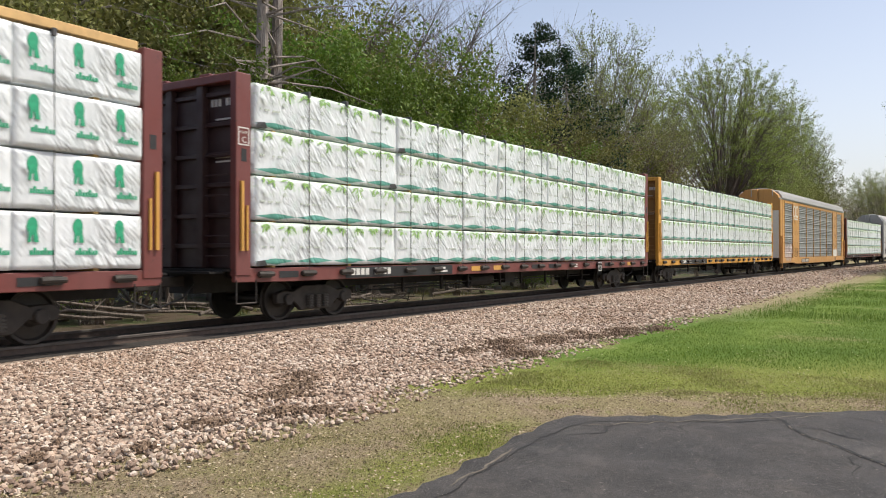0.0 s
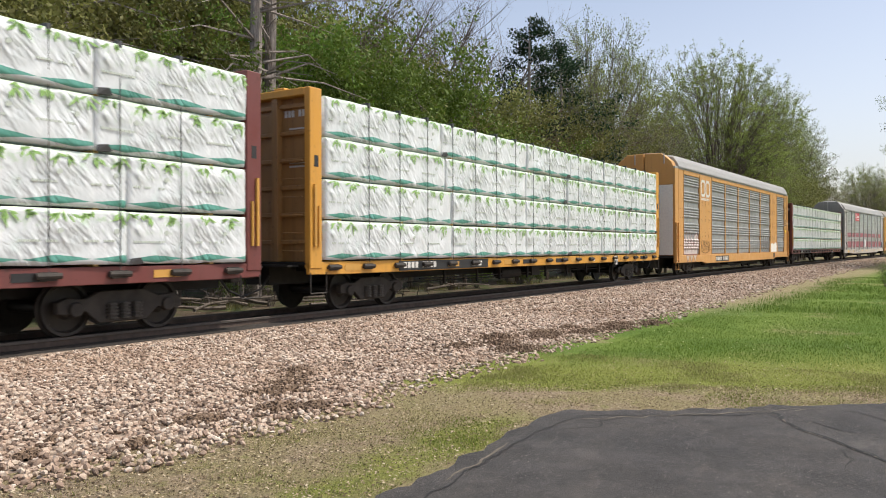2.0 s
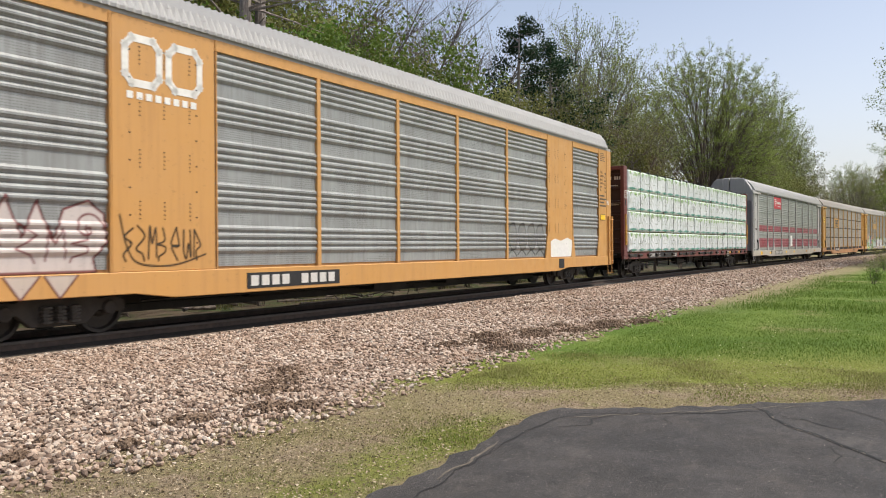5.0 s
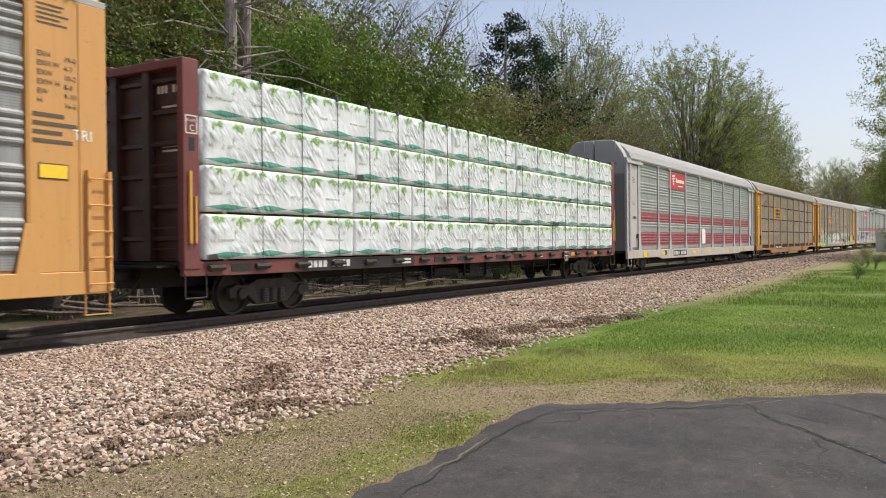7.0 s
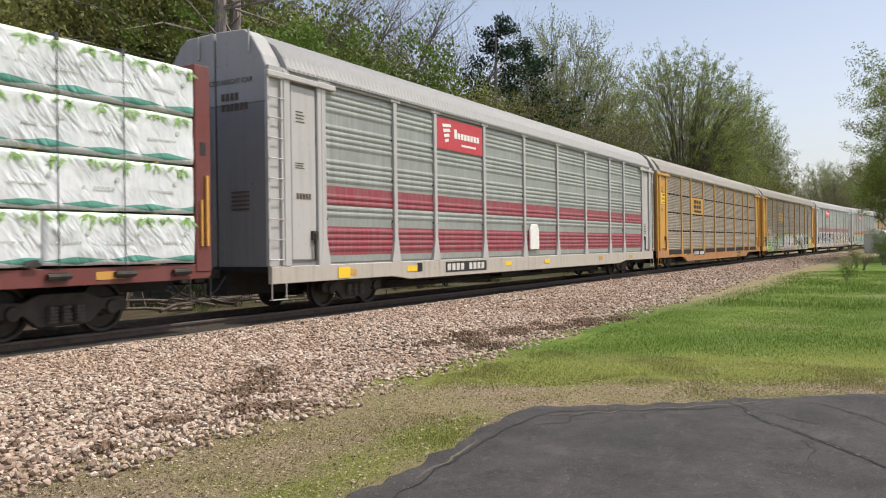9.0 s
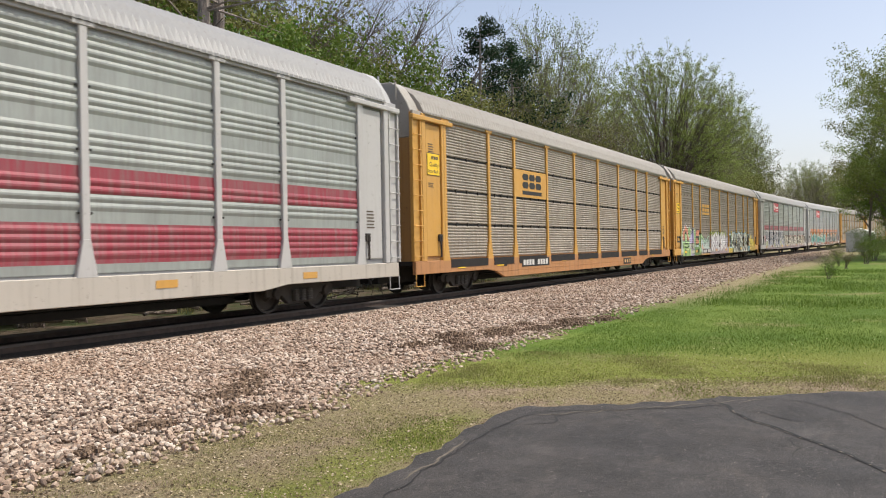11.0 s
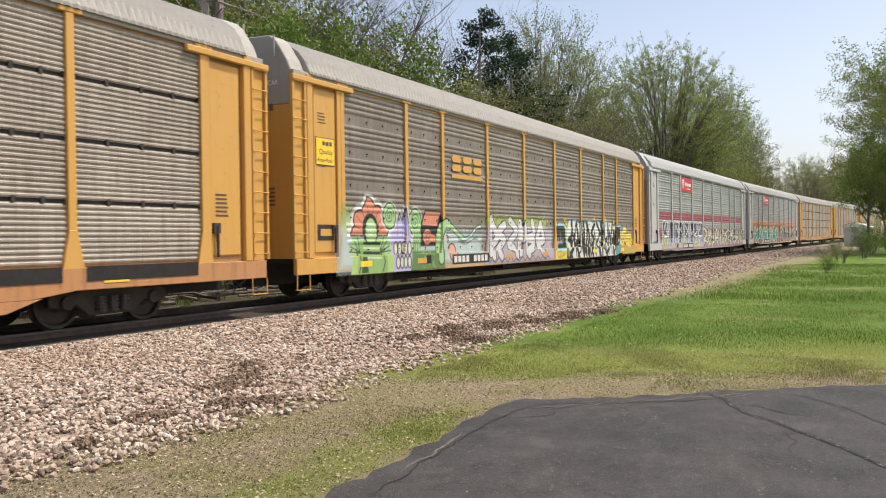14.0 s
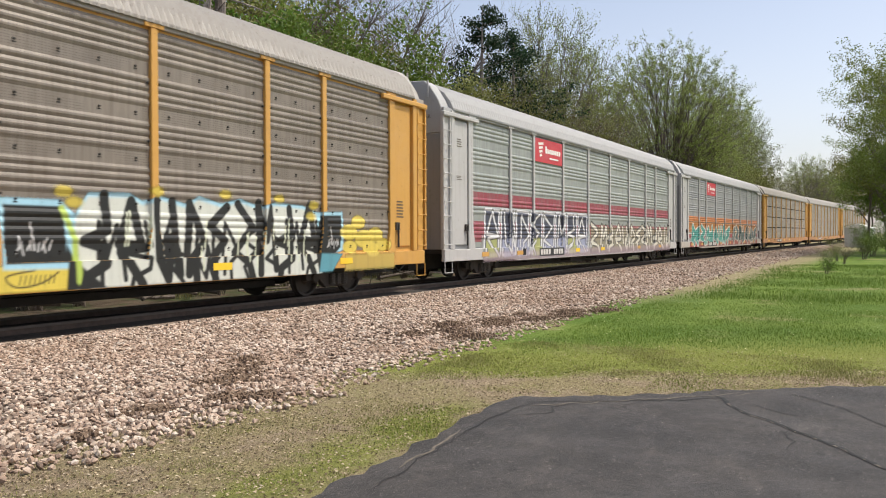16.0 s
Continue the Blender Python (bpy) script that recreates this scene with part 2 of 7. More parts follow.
def line_at(x):
    u = max(0.0, x - BEND_FROM)
    return TRACK_Y - BEND * u * u, GRADE * x + RISE * u * u


def slope_at(x):
    u = max(0.0, x - BEND_FROM)
    return math.atan(-2 * BEND * u), math.atan(GRADE + 2 * RISE * u)


def ground_z(x, y):
    """Height of the natural ground and the ballast bed under it."""
    cy, cz = line_at(x)
    d = cy - y
    near = -0.27 + 0.015 * noise.noise((x * 0.25, y * 0.25, 0)) * min(1, max(0, abs(y) - 1) / 4)
    if d > 0:
        t = min(1, max(0, (d - 1.7) / 4.8))
        h = -0.20 * (1 - t) + near * t
    else:
        t = min(1, max(0, (-d - 1.9) / 2.2))
        far = -0.45 + 0.10 * noise.noise((x * 0.2, y * 0.2, 3.0)) + 0.012 * max(0, -d - 8)
        h = -0.20 * (1 - t) + far * t
    return cz + h


def sweep(name, profile, material, xs, off=0.0, closed=True):
    """Pushes a (y, z) profile along the line."""
    g = Geo()
    n = len(profile)
    for x in xs:
        cy, cz = line_at(x)
        g.v += [(x, cy + off + py, cz + pz) for py, pz in profile]
    for i in range(len(xs) - 1):
        for j in range(n if closed else n - 1):
            a, b = i * n + j, i * n + (j + 1) % n
            g.f.append((a, b, b + n, a + n))
    return g.mesh(name, material)


RAIL_X = [-40 + 2.0 * i for i in range(170)]
HEAD = [(-0.035, -0.045), (0.035, -0.045), (0.037, -0.008), (0.028, 0.0), (-0.028, 0.0), (-0.037, -0.008)]
FOOT = [(-0.075, -0.175), (0.075, -0.175), (0.075, -0.163), (0.015, -0.145), (0.010, -0.05), (0.034, -0.045), (-0.034, -0.045), (-0.010, -0.05), (-0.015, -0.145), (-0.075, -0.163)]
for side in (-1, 1):
    rail = tagged(new("rail"), "rusty steel rail with a worn head", "rail", "rails of the line", "structure")
    part("rail_head", sweep("rail_head", HEAD, RAIL_TOP, RAIL_X, side * 0.755), None, rail)
    part("rail_foot", sweep("rail_foot", FOOT, RAIL_RUST, RAIL_X, side * 0.755), None, rail)

# ---- ground ----


def ground_material():
    n = Nodes("grass_and_dirt")
    x, y, z = n.xyz()
    big = n.noise(0.25, 4)
    dirt = n.mix(n.ramp(n.noise(38, 10, 0.8), 0.36, 0.64), (0.13, 0.095, 0.060), (0.42, 0.33, 0.225))
    lush = n.mix(n.ramp(n.noise(12, 9, 0.8), 0.3, 0.7), (0.045, 0.090, 0.010), (0.125, 0.195, 0.026))
    lush = n.mix(n.ramp(n.noise(0.5, 5), 0.42, 0.62, 0, 0.6), lush, (0.16, 0.215, 0.04))
    short = n.mix(n.ramp(n.noise(16, 9, 0.8), 0.3, 0.7), (0.10, 0.125, 0.022), (0.27, 0.285, 0.065))
    olive = n.mix(n.ramp(n.noise(42, 10, 0.8), 0.36, 0.64), (0.13, 0.108, 0.055), (0.37, 0.31, 0.165))
    c = n.mix(n.ramp(n.noise(1.3, 7, 0.65), 0.42, 0.56), dirt, olive)
    reach = n.math("ADD", n.math("ADD", x, n.math("MULTIPLY", y, 0.55)), n.math("MULTIPLY", n.math("SUBTRACT", n.noise(0.9, 6, 0.65), 0.5), 2.4))
    edge = n.math("ABSOLUTE", n.math("SUBTRACT", n.math("ADD", y, n.math("MULTIPLY", n.math("SUBTRACT", n.noise(1.6, 6, 0.7), 0.5), 1.5)), 3.62))
    edge = n.math("MULTIPLY", n.ramp(edge, 0.12, 0.42, 1.0, 0.0), n.ramp(x, 6.9, 7.6, 1.0, 0.0))
    tuft = n.ramp(n.noise(3.2, 7, 0.7), 0.55, 0.66, 0.0, 0.6)
    c = n.mix(n.math("MAXIMUM", n.math("MULTIPLY", edge, 0.85), tuft), c, short)
    c = n.mix(n.ramp(reach, 10.7, 11.5), c, short)
    c = n.mix(n.ramp(reach, 12.8, 15.2), c, lush)
    c = n.mix(n.ramp(n.noise(0.30, 6), 0.56, 0.66, 0, 0.7), c, (0.24, 0.21, 0.10))
    far = n.math("MAXIMUM", n.math("SUBTRACT", x, BEND_FROM), 0.0)
    beside = n.math("ADD", n.math("ADD", y, n.math("MULTIPLY", n.math("MULTIPLY", far, far), BEND)), n.math("MULTIPLY", n.math("SUBTRACT", n.noise(0.5, 5), 0.5), 2.0))
    dry = n.math("MULTIPLY", n.ramp(beside, 3.9, 5.2), n.ramp(x, 19.0, 26.0))
    c = n.mix(n.math("MULTIPLY", dry, 0.85), c, n.mix(n.ramp(n.noise(8, 8, 0.75), 0.35, 0.65), (0.16, 0.13, 0.07), (0.34, 0.28, 0.17)))
    beyond = n.ramp(n.math("ADD", y, n.math("MULTIPLY", big, 2.0)), 14.5, 18.0)
    litter = n.mix(n.ramp(n.noise(1.0, 6), 0.45, 0.6), (0.10, 0.075, 0.052), (0.06, 0.075, 0.028))
    c = n.mix(beyond, c, litter)
    n.bump(n.noise(40, 9, 0.75), 1.0, 0.03)
    return n.done(c, 0.95, 0.0, 0.2)


def ballast_material():
    n = Nodes("ballast_bed")
    v = n.node("TexVoronoi")
    n.put(v.inputs["Vector"], n.obj)
    v.inputs["Scale"].default_value = 13.0
    c = n.mix(v.outputs["Color"], (0.20, 0.15, 0.11), (0.42, 0.335, 0.26))
    c = n.mix(n.ramp(n.noise(0.5, 4), 0.45, 0.7, 0, 0.5), c, (0.30, 0.22, 0.17))
    # Cell borders coloured darker, as the shade in the gaps between stones.
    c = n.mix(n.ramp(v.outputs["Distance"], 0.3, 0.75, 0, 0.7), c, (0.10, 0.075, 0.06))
    n.bump(n.math("MULTIPLY", v.outputs["Distance"], -1.0), 1.0, 0.03)
    return n.done(c, 0.9, 0.0, 0.25)


def stone_material(name, single):
    n = Nodes(name)
    r = n.random() if single else n.island()
    ramp = n.node("ValToRGB")
    els = ramp.color_ramp.elements
    els[0].color, els[1].color = (0.085, 0.058, 0.044, 1), (0.66, 0.57, 0.485, 1)
    for p, c in ((0.25, (0.29, 0.205, 0.150, 1)), (0.55, (0.45, 0.335, 0.255, 1)), (0.8, (0.54, 0.44, 0.345, 1))):
        e = els.new(p)
        e.color = c
    n.put(ramp.inputs[0], r)
    c = n.mix(n.ramp(n.noise(30, 5), 0.35, 0.7, 0, 0.5), ramp.outputs[0], (0.30, 0.235, 0.19))
    c = n.mix(n.ramp(n.noise(0.45, 5, 0.6), 0.45, 0.66, 0, 0.45), c, (0.27, 0.175, 0.115))
    n.bump(n.noise(60, 4), 0.6, 0.006)
    return n.done(c, 0.88, 0.0, 0.3)


def asphalt_material():
    n = Nodes("asphalt")
    c = n.mix(n.ramp(n.noise(75, 6, 0.75), 0.35, 0.65), (0.008, 0.008, 0.008), (0.060, 0.056, 0.054))
    c = n.mix(n.ramp(n.noise(0.7, 6, 0.65), 0.40, 0.64, 0, 0.6), c, (0.075, 0.067, 0.061))
    c = n.mix(n.ramp(n.noise(4.5, 9, 0.8), 0.48, 0.66, 0, 0.7), c, (0.018, 0.017, 0.018))
    c = n.mix(n.ramp(n.noise(1.9, 8, 0.75, stretch=(1.0, 2.2, 1.0)), 0.55, 0.68, 0, 0.5), c, (0.10, 0.087, 0.075))
    c = n.mix(n.ramp(n.noise(120, 2, 0.5), 0.66, 0.71, 0, 0.8), c, (0.26, 0.24, 0.21))
    c = n.mix(n.ramp(n.noise(33, 3, 0.6), 0.64, 0.70, 0, 0.8), c, (0.19, 0.17, 0.15))
    n.bump(n.math("ADD", n.noise(90, 5), n.math("MULTIPLY", n.noise(22, 6, 0.75), 0.6)), 1.0, 0.010)
    return n.done(c, n.ramp(n.noise(2, 4), 0.3, 0.7, 0.72, 0.9), 0.0, 0.35)


def axis(stops):
    out = []
    for a, b, s in stops:
        k = max(1, round((b - a) / s))
        out += [a + (b - a) * i / k for i in range(k)]
    return out + [stops[-1][1]]


def grid_mesh(name, xs, ys, height, material):
    vs = [(x, y, height(x, y)) for x in xs for y in ys]
    m = len(ys)
    fs = [(i * m + j, (i + 1) * m + j, (i + 1) * m + j + 1, i * m + j + 1) for i in range(len(xs) - 1) for j in range(m - 1)]
    g = Geo()
    g.v, g.f = vs, fs
    return g.mesh(name, material, fix=False, smooth=True)


XS = axis([(-1500, -100, 200), (-100, -10, 10), (-10, 40, 0.5), (40, 120, 2), (120, 320, 10), (320, 2500, 220)])
YS = axis([(-1500, -60, 200), (-60, -6, 4), (-6, 26, 0.5), (26, 60, 3), (60, 1500, 180)])
tagged(new("ground", grid_mesh("ground", XS, YS, lambda x, y: ground_z(min(x, 320), max(-80, min(y, 90))), ground_material())), "uneven ground of patchy grass and bare dirt", "ground", kind="structure")


def edge_y(x):
    """The ragged near edge of the ballast."""
    cy, cz = line_at(x)
    return cy - 7.5 + 0.02 * max(0, x - 6) - 0.30 * noise.noise((x * 0.5, 0, 0)) - 0.22 * noise.noise((x * 1.7, 5, 0))


BX = axis([(-20, 45, 0.6), (45, 320, 4)])
g = Geo()
for x in BX:
    cy, cz = line_at(x)
    e = edge_y(x)
    for k in range(17):
        y = e + (cy + 3.6 - e) * k / 16
        lift = 0.035 * min(1, k / 5) * min(1, (16 - k) / 2)
        g.v.append((x, y, ground_z(x, y) + lift - (0.02 if k in (0, 16) else 0) + 0.012 * noise.noise((x * 1.5, y * 1.5, 9))))
for i in range(len(BX) - 1):
    for j in range(16):
        g.f.append((i * 17 + j, (i + 1) * 17 + j, (i + 1) * 17 + j + 1, i * 17 + j + 1))
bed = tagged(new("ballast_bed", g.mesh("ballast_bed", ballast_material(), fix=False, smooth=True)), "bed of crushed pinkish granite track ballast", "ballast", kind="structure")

# Near-black strip between the rails: the shade under the train, put into its colour.
TRACK_SHADE = plain("oil_fouled_ballast", (0.030, 0.025, 0.021), 0.9, 0.0, 0.5, 14, 0.8)
part("track_floor", sweep("track_floor", [(-1.22, -0.16), (-0.9, -0.135), (0.9, -0.135), (1.3, -0.16), (1.3, -0.24), (-1.22, -0.24)], TRACK_SHADE, [x for x in RAIL_X if x < 200]), None, bed, "ballast between the rails, coloured dark for the train's shade")

# asphalt apron with a broken edge
g = Geo()
rim = []
CORNERS = [(3.0, 3.1), (4.45, 3.17), (5.2, 3.18), (6.2, 3.25), (7.05, 3.33), (7.6, 3.3), (7.85, 2.85), (8.32, 2.2), (8.93, 1.5), (9.55, 0.7), (10.06, -0.05), (11.5, -3.0), (12.5, -7.0), (12.5, -14.0), (-10.0, -14.0), (-10.0, 1.8), (-3, 2.7)]
for i, (x, y) in enumerate(CORNERS):
    x2, y2 = CORNERS[(i + 1) % len(CORNERS)]
    k = max(2, int(math.hypot(x2 - x, y2 - y) / 0.12)) if i < 11 or i > 14 else 3
    for j in range(k):
        px, py = x + (x2 - x) * j / k, y + (y2 - y) * j / k
        w = 0.08 * noise.noise((px * 3, py * 3, 1)) + 0.08 * noise.noise((px * 9, py * 9, 2)) + 0.03 * noise.noise((px * 25, py * 25, 3))
        rim.append((px + w, py + w))
n_ = len(rim)
top = [(x, y, -0.27 + GRADE * x + 0.03) for x, y in rim]
g.add(top + [(x, y, z - 0.10) for x, y, z in top], [tuple(range(n_))] + [(i, i + n_, (i + 1) % n_ + n_, (i + 1) % n_) for i in range(n_)])
me = g.mesh("asphalt_apron", asphalt_material())
bm = bmesh.new()
bm.from_mesh(me)
bmesh.ops.triangulate(bm, faces=[f for f in bm.faces if len(f.verts) > 4])
bm.to_mesh(me)
bm.free()
tagged(new("pavement", me), "dark worn asphalt pavement with a crumbled edge", "pavement", kind="structure")


def crack(points, width, material, label):
    """A tar-dark crack that wanders over the asphalt."""
    g = Geo()
    line = []
    for (xa, ya), (xb, yb) in zip(points, points[1:]):
        k = max(2, int(math.hypot(xb - xa, yb - ya) / 0.06))
        line += [(xa + (xb - xa) * i / k, ya + (yb - ya) * i / k) for i in range(k)]
    line.append(points[-1])
    for i, (x, y) in enumerate(line):
        w = width * (0.6 + 0.8 * abs(noise.noise((x * 5, y * 5, 3)))) * min(1, i / 4 + 0.2, (len(line) - 1 - i) / 4 + 0.2)
        dx, dy = 0.05 * noise.noise((x * 4, y * 4, 7)) + 0.02 * noise.noise((x * 15, y * 15, 7)), 0.05 * noise.noise((x * 4, y * 4, 17)) + 0.02 * noise.noise((x * 15, y * 15, 9))
        a, b = line[max(0, i - 1)], line[min(len(line) - 1, i + 1)]
        t = Vector((b[0] - a[0], b[1] - a[1])).normalized()
        z = -0.27 + GRADE * x + 0.0345
        for s in (-1, 1):
            g.v.append((x + dx - t.y * w * s, y + dy + t.x * w * s, z))
    g.f = [(2 * i, 2 * i + 2, 2 * i + 3, 2 * i + 1) for i in range(len(line) - 1)]
    tagged(new("asphalt_crack", g.mesh("asphalt_crack", material, fix=False)), label, "crack", kind="structure")


TAR = plain("open_crack", (0.012, 0.012, 0.012), 0.9)
GRIT = plain("grit_in_crack", (0.13, 0.11, 0.085), 0.95, vary=0.4, scale=30)
MAIN = [(8.75, 1.62), (8.45, 1.38), (8.19, 1.29), (7.87, 1.09), (7.42, 0.67), (6.99, 0.34), (6.4, -0.03), (5.6, -0.6)]
crack(MAIN, 0.026, TAR, "dark open crack across the asphalt")
crack([(x - 0.03, y - 0.012) for x, y in MAIN], 0.012, GRIT, "pale grit along a crack")
crack([(9.06, 1.2), (8.97, 0.7), (8.43, 0.27), (7.82, -0.04), (7.2, -0.6)], 0.008, TAR, "thin crack in the asphalt")
crack([(7.45, 3.02), (7.62, 2.75), (7.95, 2.2), (8.2, 1.75), (8.5, 1.42)], 0.012, TAR, "crack along the asphalt edge")
crack([(4.3, 2.86), (5.2, 2.98), (6.2, 3.05), (6.9, 3.1), (7.4, 3.02)], 0.010, TAR, "crack along the asphalt edge")
crack([(4.9, 3.0), (5.6, 3.05), (6.1, 3.1)], 0.016, GRIT, "grit strewn along the asphalt edge")
crack([(8.19, 1.29), (8.25, 1.05), (8.0, 0.8), (8.02, 0.55)], 0.010, TAR, "side crack in the asphalt")
crack([(7.42, 0.67), (7.2, 0.72), (6.95, 0.6), (6.6, 0.62)], 0.008, TAR, "side crack in the asphalt")
crack([(7.55, 2.6), (7.35, 2.75), (7.05, 2.72), (6.8, 2.9)], 0.011, TAR, "side crack near the asphalt edge")
crack([(7.95, 2.12), (7.7, 2.2), (7.5, 2.05), (7.3, 2.1)], 0.008, TAR, "side crack near the asphalt edge")
for k in range(9):
    t = k / 8
    gx, gy = 7.35 + 1.5 * t, 2.95 - 1.65 * t
    crack([(gx - 0.10 - 0.04 * (k % 3), gy + 0.02), (gx + 0.05, gy - 0.10), (gx + 0.16 + 0.05 * (k % 2), gy - 0.24)], 0.020, GRIT, "pale grit washed over the asphalt edge")

# ---- rolling stock ----
WHEEL_R = 0.44
SIDE = -1.55
wheelsets = []


def wheelset_mesh():
    """Axle and both wheels, turned as one body round y."""
    r = WHEEL_R
    half = [(1.10, 0.0), (1.10, 0.05), (1.06, 0.075), (0.84, 0.08), (0.83, 0.12), (0.79, 0.17), (0.77, r - 0.09), (0.83, r - 0.06), (0.83, r - 0.008), (0.745, r), (0.735, r + 0.02), (0.70, r + 0.025), (0.72, r - 0.07), (0.71, 0.16), (0.70, 0.09)]
    prof = [(-y, q) for y, q in half] + [(y, q) for y, q in reversed(half)]
    k, m = 24, len(prof)
    g = Geo()
    g.v = [(q * math.cos(2 * math.pi * i / k), y, q * math.sin(2 * math.pi * i / k)) for i in range(k) for y, q in prof]
    g.f = [(i * m + j, ((i + 1) % k) * m + j, ((i + 1) % k) * m + j + 1, i * m + j + 1) for i in range(k) for j in range(m - 1)]
    return g.mesh("wheelset", STEEL)


WHEEL_ME = wheelset_mesh()
n = Nodes("wheel_steel")
WHEEL_ME.materials[0] = n.done(n.mix(n.noise(9, 5), (0.022, 0.019, 0.017), (0.055, 0.048, 0.042)), 0.55, 0.35)


def truck_frame_mesh():
    g = Geo()
    for s in (-1, 1):
        y0, y1 = s * 0.93, s * 1.06
        y0, y1 = min(y0, y1), max(y0, y1)
        g.prism([(-1.20, 0.38), (-1.20, 0.56), (-1.02, 0.63), (-0.72, 0.60), (-0.42, 0.72), (0.42, 0.72), (0.72, 0.60), (1.02, 0.63), (1.20, 0.56), (1.20, 0.38), (1.05, 0.36), (0.70, 0.40), (0.46, 0.20), (-0.46, 0.20), (-0.70, 0.40), (-1.05, 0.36)], y0, y1)
        for x in (-0.89, 0.89):
            g.tube((x, s * 1.0, 0.44), (x, s * 1.12, 0.44), 0.13, 0.12, 12)
    g.box(-0.22, 0.22, -1.0, 1.0, 0.42, 0.68)
    return g.mesh("side_frames", IRON_DUST, 0.015)


def truck_spring_mesh(side):
    g = Geo()
    for s in (side,):
        for x in (-0.24, 0.0, 0.24):
            for k in range(5):
                g.tube((x, s * 1.075, 0.26 + k * 0.055), (x, s * 1.075, 0.29 + k * 0.055), 0.10, 0.10, 10)
            g.tube((x, s * 1.075, 0.25), (x, s * 1.075, 0.52), 0.07, 0.07, 8)
    return g.mesh("springs", IRON)


FRAME_ME, SPRING_ME, SPRING_FAR = truck_frame_mesh(), truck_spring_mesh(-1), truck_spring_mesh(1)
n = Nodes("spring_steel")
SPRING_ME.materials[0] = SPRING_FAR.materials[0] = n.done(n.mix(n.noise(12, 5), (0.04, 0.035, 0.03), (0.10, 0.09, 0.08)), 0.6, 0.3)


def truck(car, x, spin):
    t = part("truck", FRAME_ME, None, car, "cast steel bogie with coil springs", at=pose(x, 0, 0))
    tagged(part("spring_nest", SPRING_ME, None, t), kind="stuff")
    tagged(part("spring_nest", SPRING_FAR, None, t), kind="stuff")
    for dx in (-0.89, 0.89):
        w = part("wheelset", WHEEL_ME, None, t, at=pose(dx, 0, WHEEL_R))
        if spin:
            wheelsets.append((w, dx))
    return t


def couplers(car, length, over):
    for sgn, x in ((-1, 0.0), (1, length)):
        g = Geo()
        g.box(min(x - sgn * 0.6, x + sgn * over), max(x - sgn * 0.6, x + sgn * over), -0.09, 0.09, 0.76, 0.96)
        tip = x + sgn * over
        g.prism([(tip - 0.20, 0.70), (tip + 0.06, 0.70), (tip + 0.10, 0.86), (tip + 0.06, 1.0), (tip - 0.20, 1.0)], -0.16, 0.16)
        part("coupler", g, IRON_DUST, car, bevel=0.02)
        h = Geo()
        pts = [(x, -0.35, 0.82), (x + sgn * 0.25, -0.36, 0.55), (x + sgn * over, -0.30, 0.40), (x + sgn * (over + 0.1), -0.25, 0.45)]
        for a, b in zip(pts, pts[1:]):
            h.tube(a, b, 0.022, sides=6)
        part("air_hose", h, BLACK, car)


def ladder(car, x0, x1, y, z0, z1, count, material, label=""):
    g = Geo()
    for x in (x0, x1):
        g.box(x - 0.03, x + 0.03, y - 0.03, y + 0.05, z0, z1)
    top = part("ladder", g, material, car, label)
    for i in range(count):
        z = z0 + 0.12 + (z1 - z0 - 0.25) * i / (count - 1)
        part("rung", Geo().tube((x0 - 0.02, y - 0.05, z), (x1 + 0.02, y - 0.05, z), 0.013, sides=6), material, top)
    return top


def bars(g, x, z, width, rows, pitch, height, y, seed):
    """Unreadable stencilling, as plain bars."""
    r = random.Random(seed)
    for k in range(rows):
        w = width * r.uniform(0.6, 1.0)
        g.flat([(x, z - k * pitch), (x + w, z - k * pitch), (x + w, z - k * pitch + height), (x, z - k * pitch + height)], y)


def rib_profile(z0, z1, pattern, depth):
    """(depth, z) of a sheet pressed in horizontal ribs: 'fine' is ribbed all over, 'band' has groups of ribs between flats."""
    prof = []
    if pattern == "fine":
        k = max(4, round((z1 - z0) / 0.085))
        for i in range(k):
            a, h = z0 + (z1 - z0) * i / k, (z1 - z0) / k
            prof += [(0, a + h * 0.05), (depth, a + h * 0.30), (depth, a + h * 0.60), (0, a + h * 0.85)]
    elif pattern == "band":
        group = (z1 - z0) / 5
        for i in range(5):
            a = z0 + group * i
            prof += [(0, a), (0, a + group * 0.28)]
            for j in range(4):
                b, h = a + group * (0.30 + 0.17 * j), group * 0.17
                prof += [(depth, b + h * 0.35), (depth, b + h * 0.6), (0, b + h * 0.95)]
    else:
        k = round((z1 - z0) / 0.19)
        for i in range(k):
            a, h = z0 + (z1 - z0) * i / k, (z1 - z0) / k
            prof += [(0, a + h * 0.05), (depth, a + h * 0.35), (depth, a + h * 0.55), (0, a + h * 0.8)]
    return [(0, z0)] + [p for p in prof if z0 < p[1] < z1] + [(0, z1)]


def ribbed(x0, x1, z0, z1, pattern, depth, y):
    g = Geo()
    prof = rib_profile(z0, z1, pattern, depth)
    m = len(prof)
    g.v = [(x, y - d, z) for x in (x0, x1) for d, z in prof]
    g.f = [(j, j + m, j + m + 1, j + 1) for j in range(m - 1)]
    g.add([(x0, y, z0), (x1, y, z0), (x1, y, z1), (x0, y, z1), (x0, y + 0.03, z0), (x1, y + 0.03, z0), (x1, y + 0.03, z1), (x0, y + 0.03, z1)],
          [(4, 5, 6, 7), (3, 2, 6, 7), (0, 4, 5, 1), (0, 3, 7, 4), (1, 5, 6, 2)])
    return g


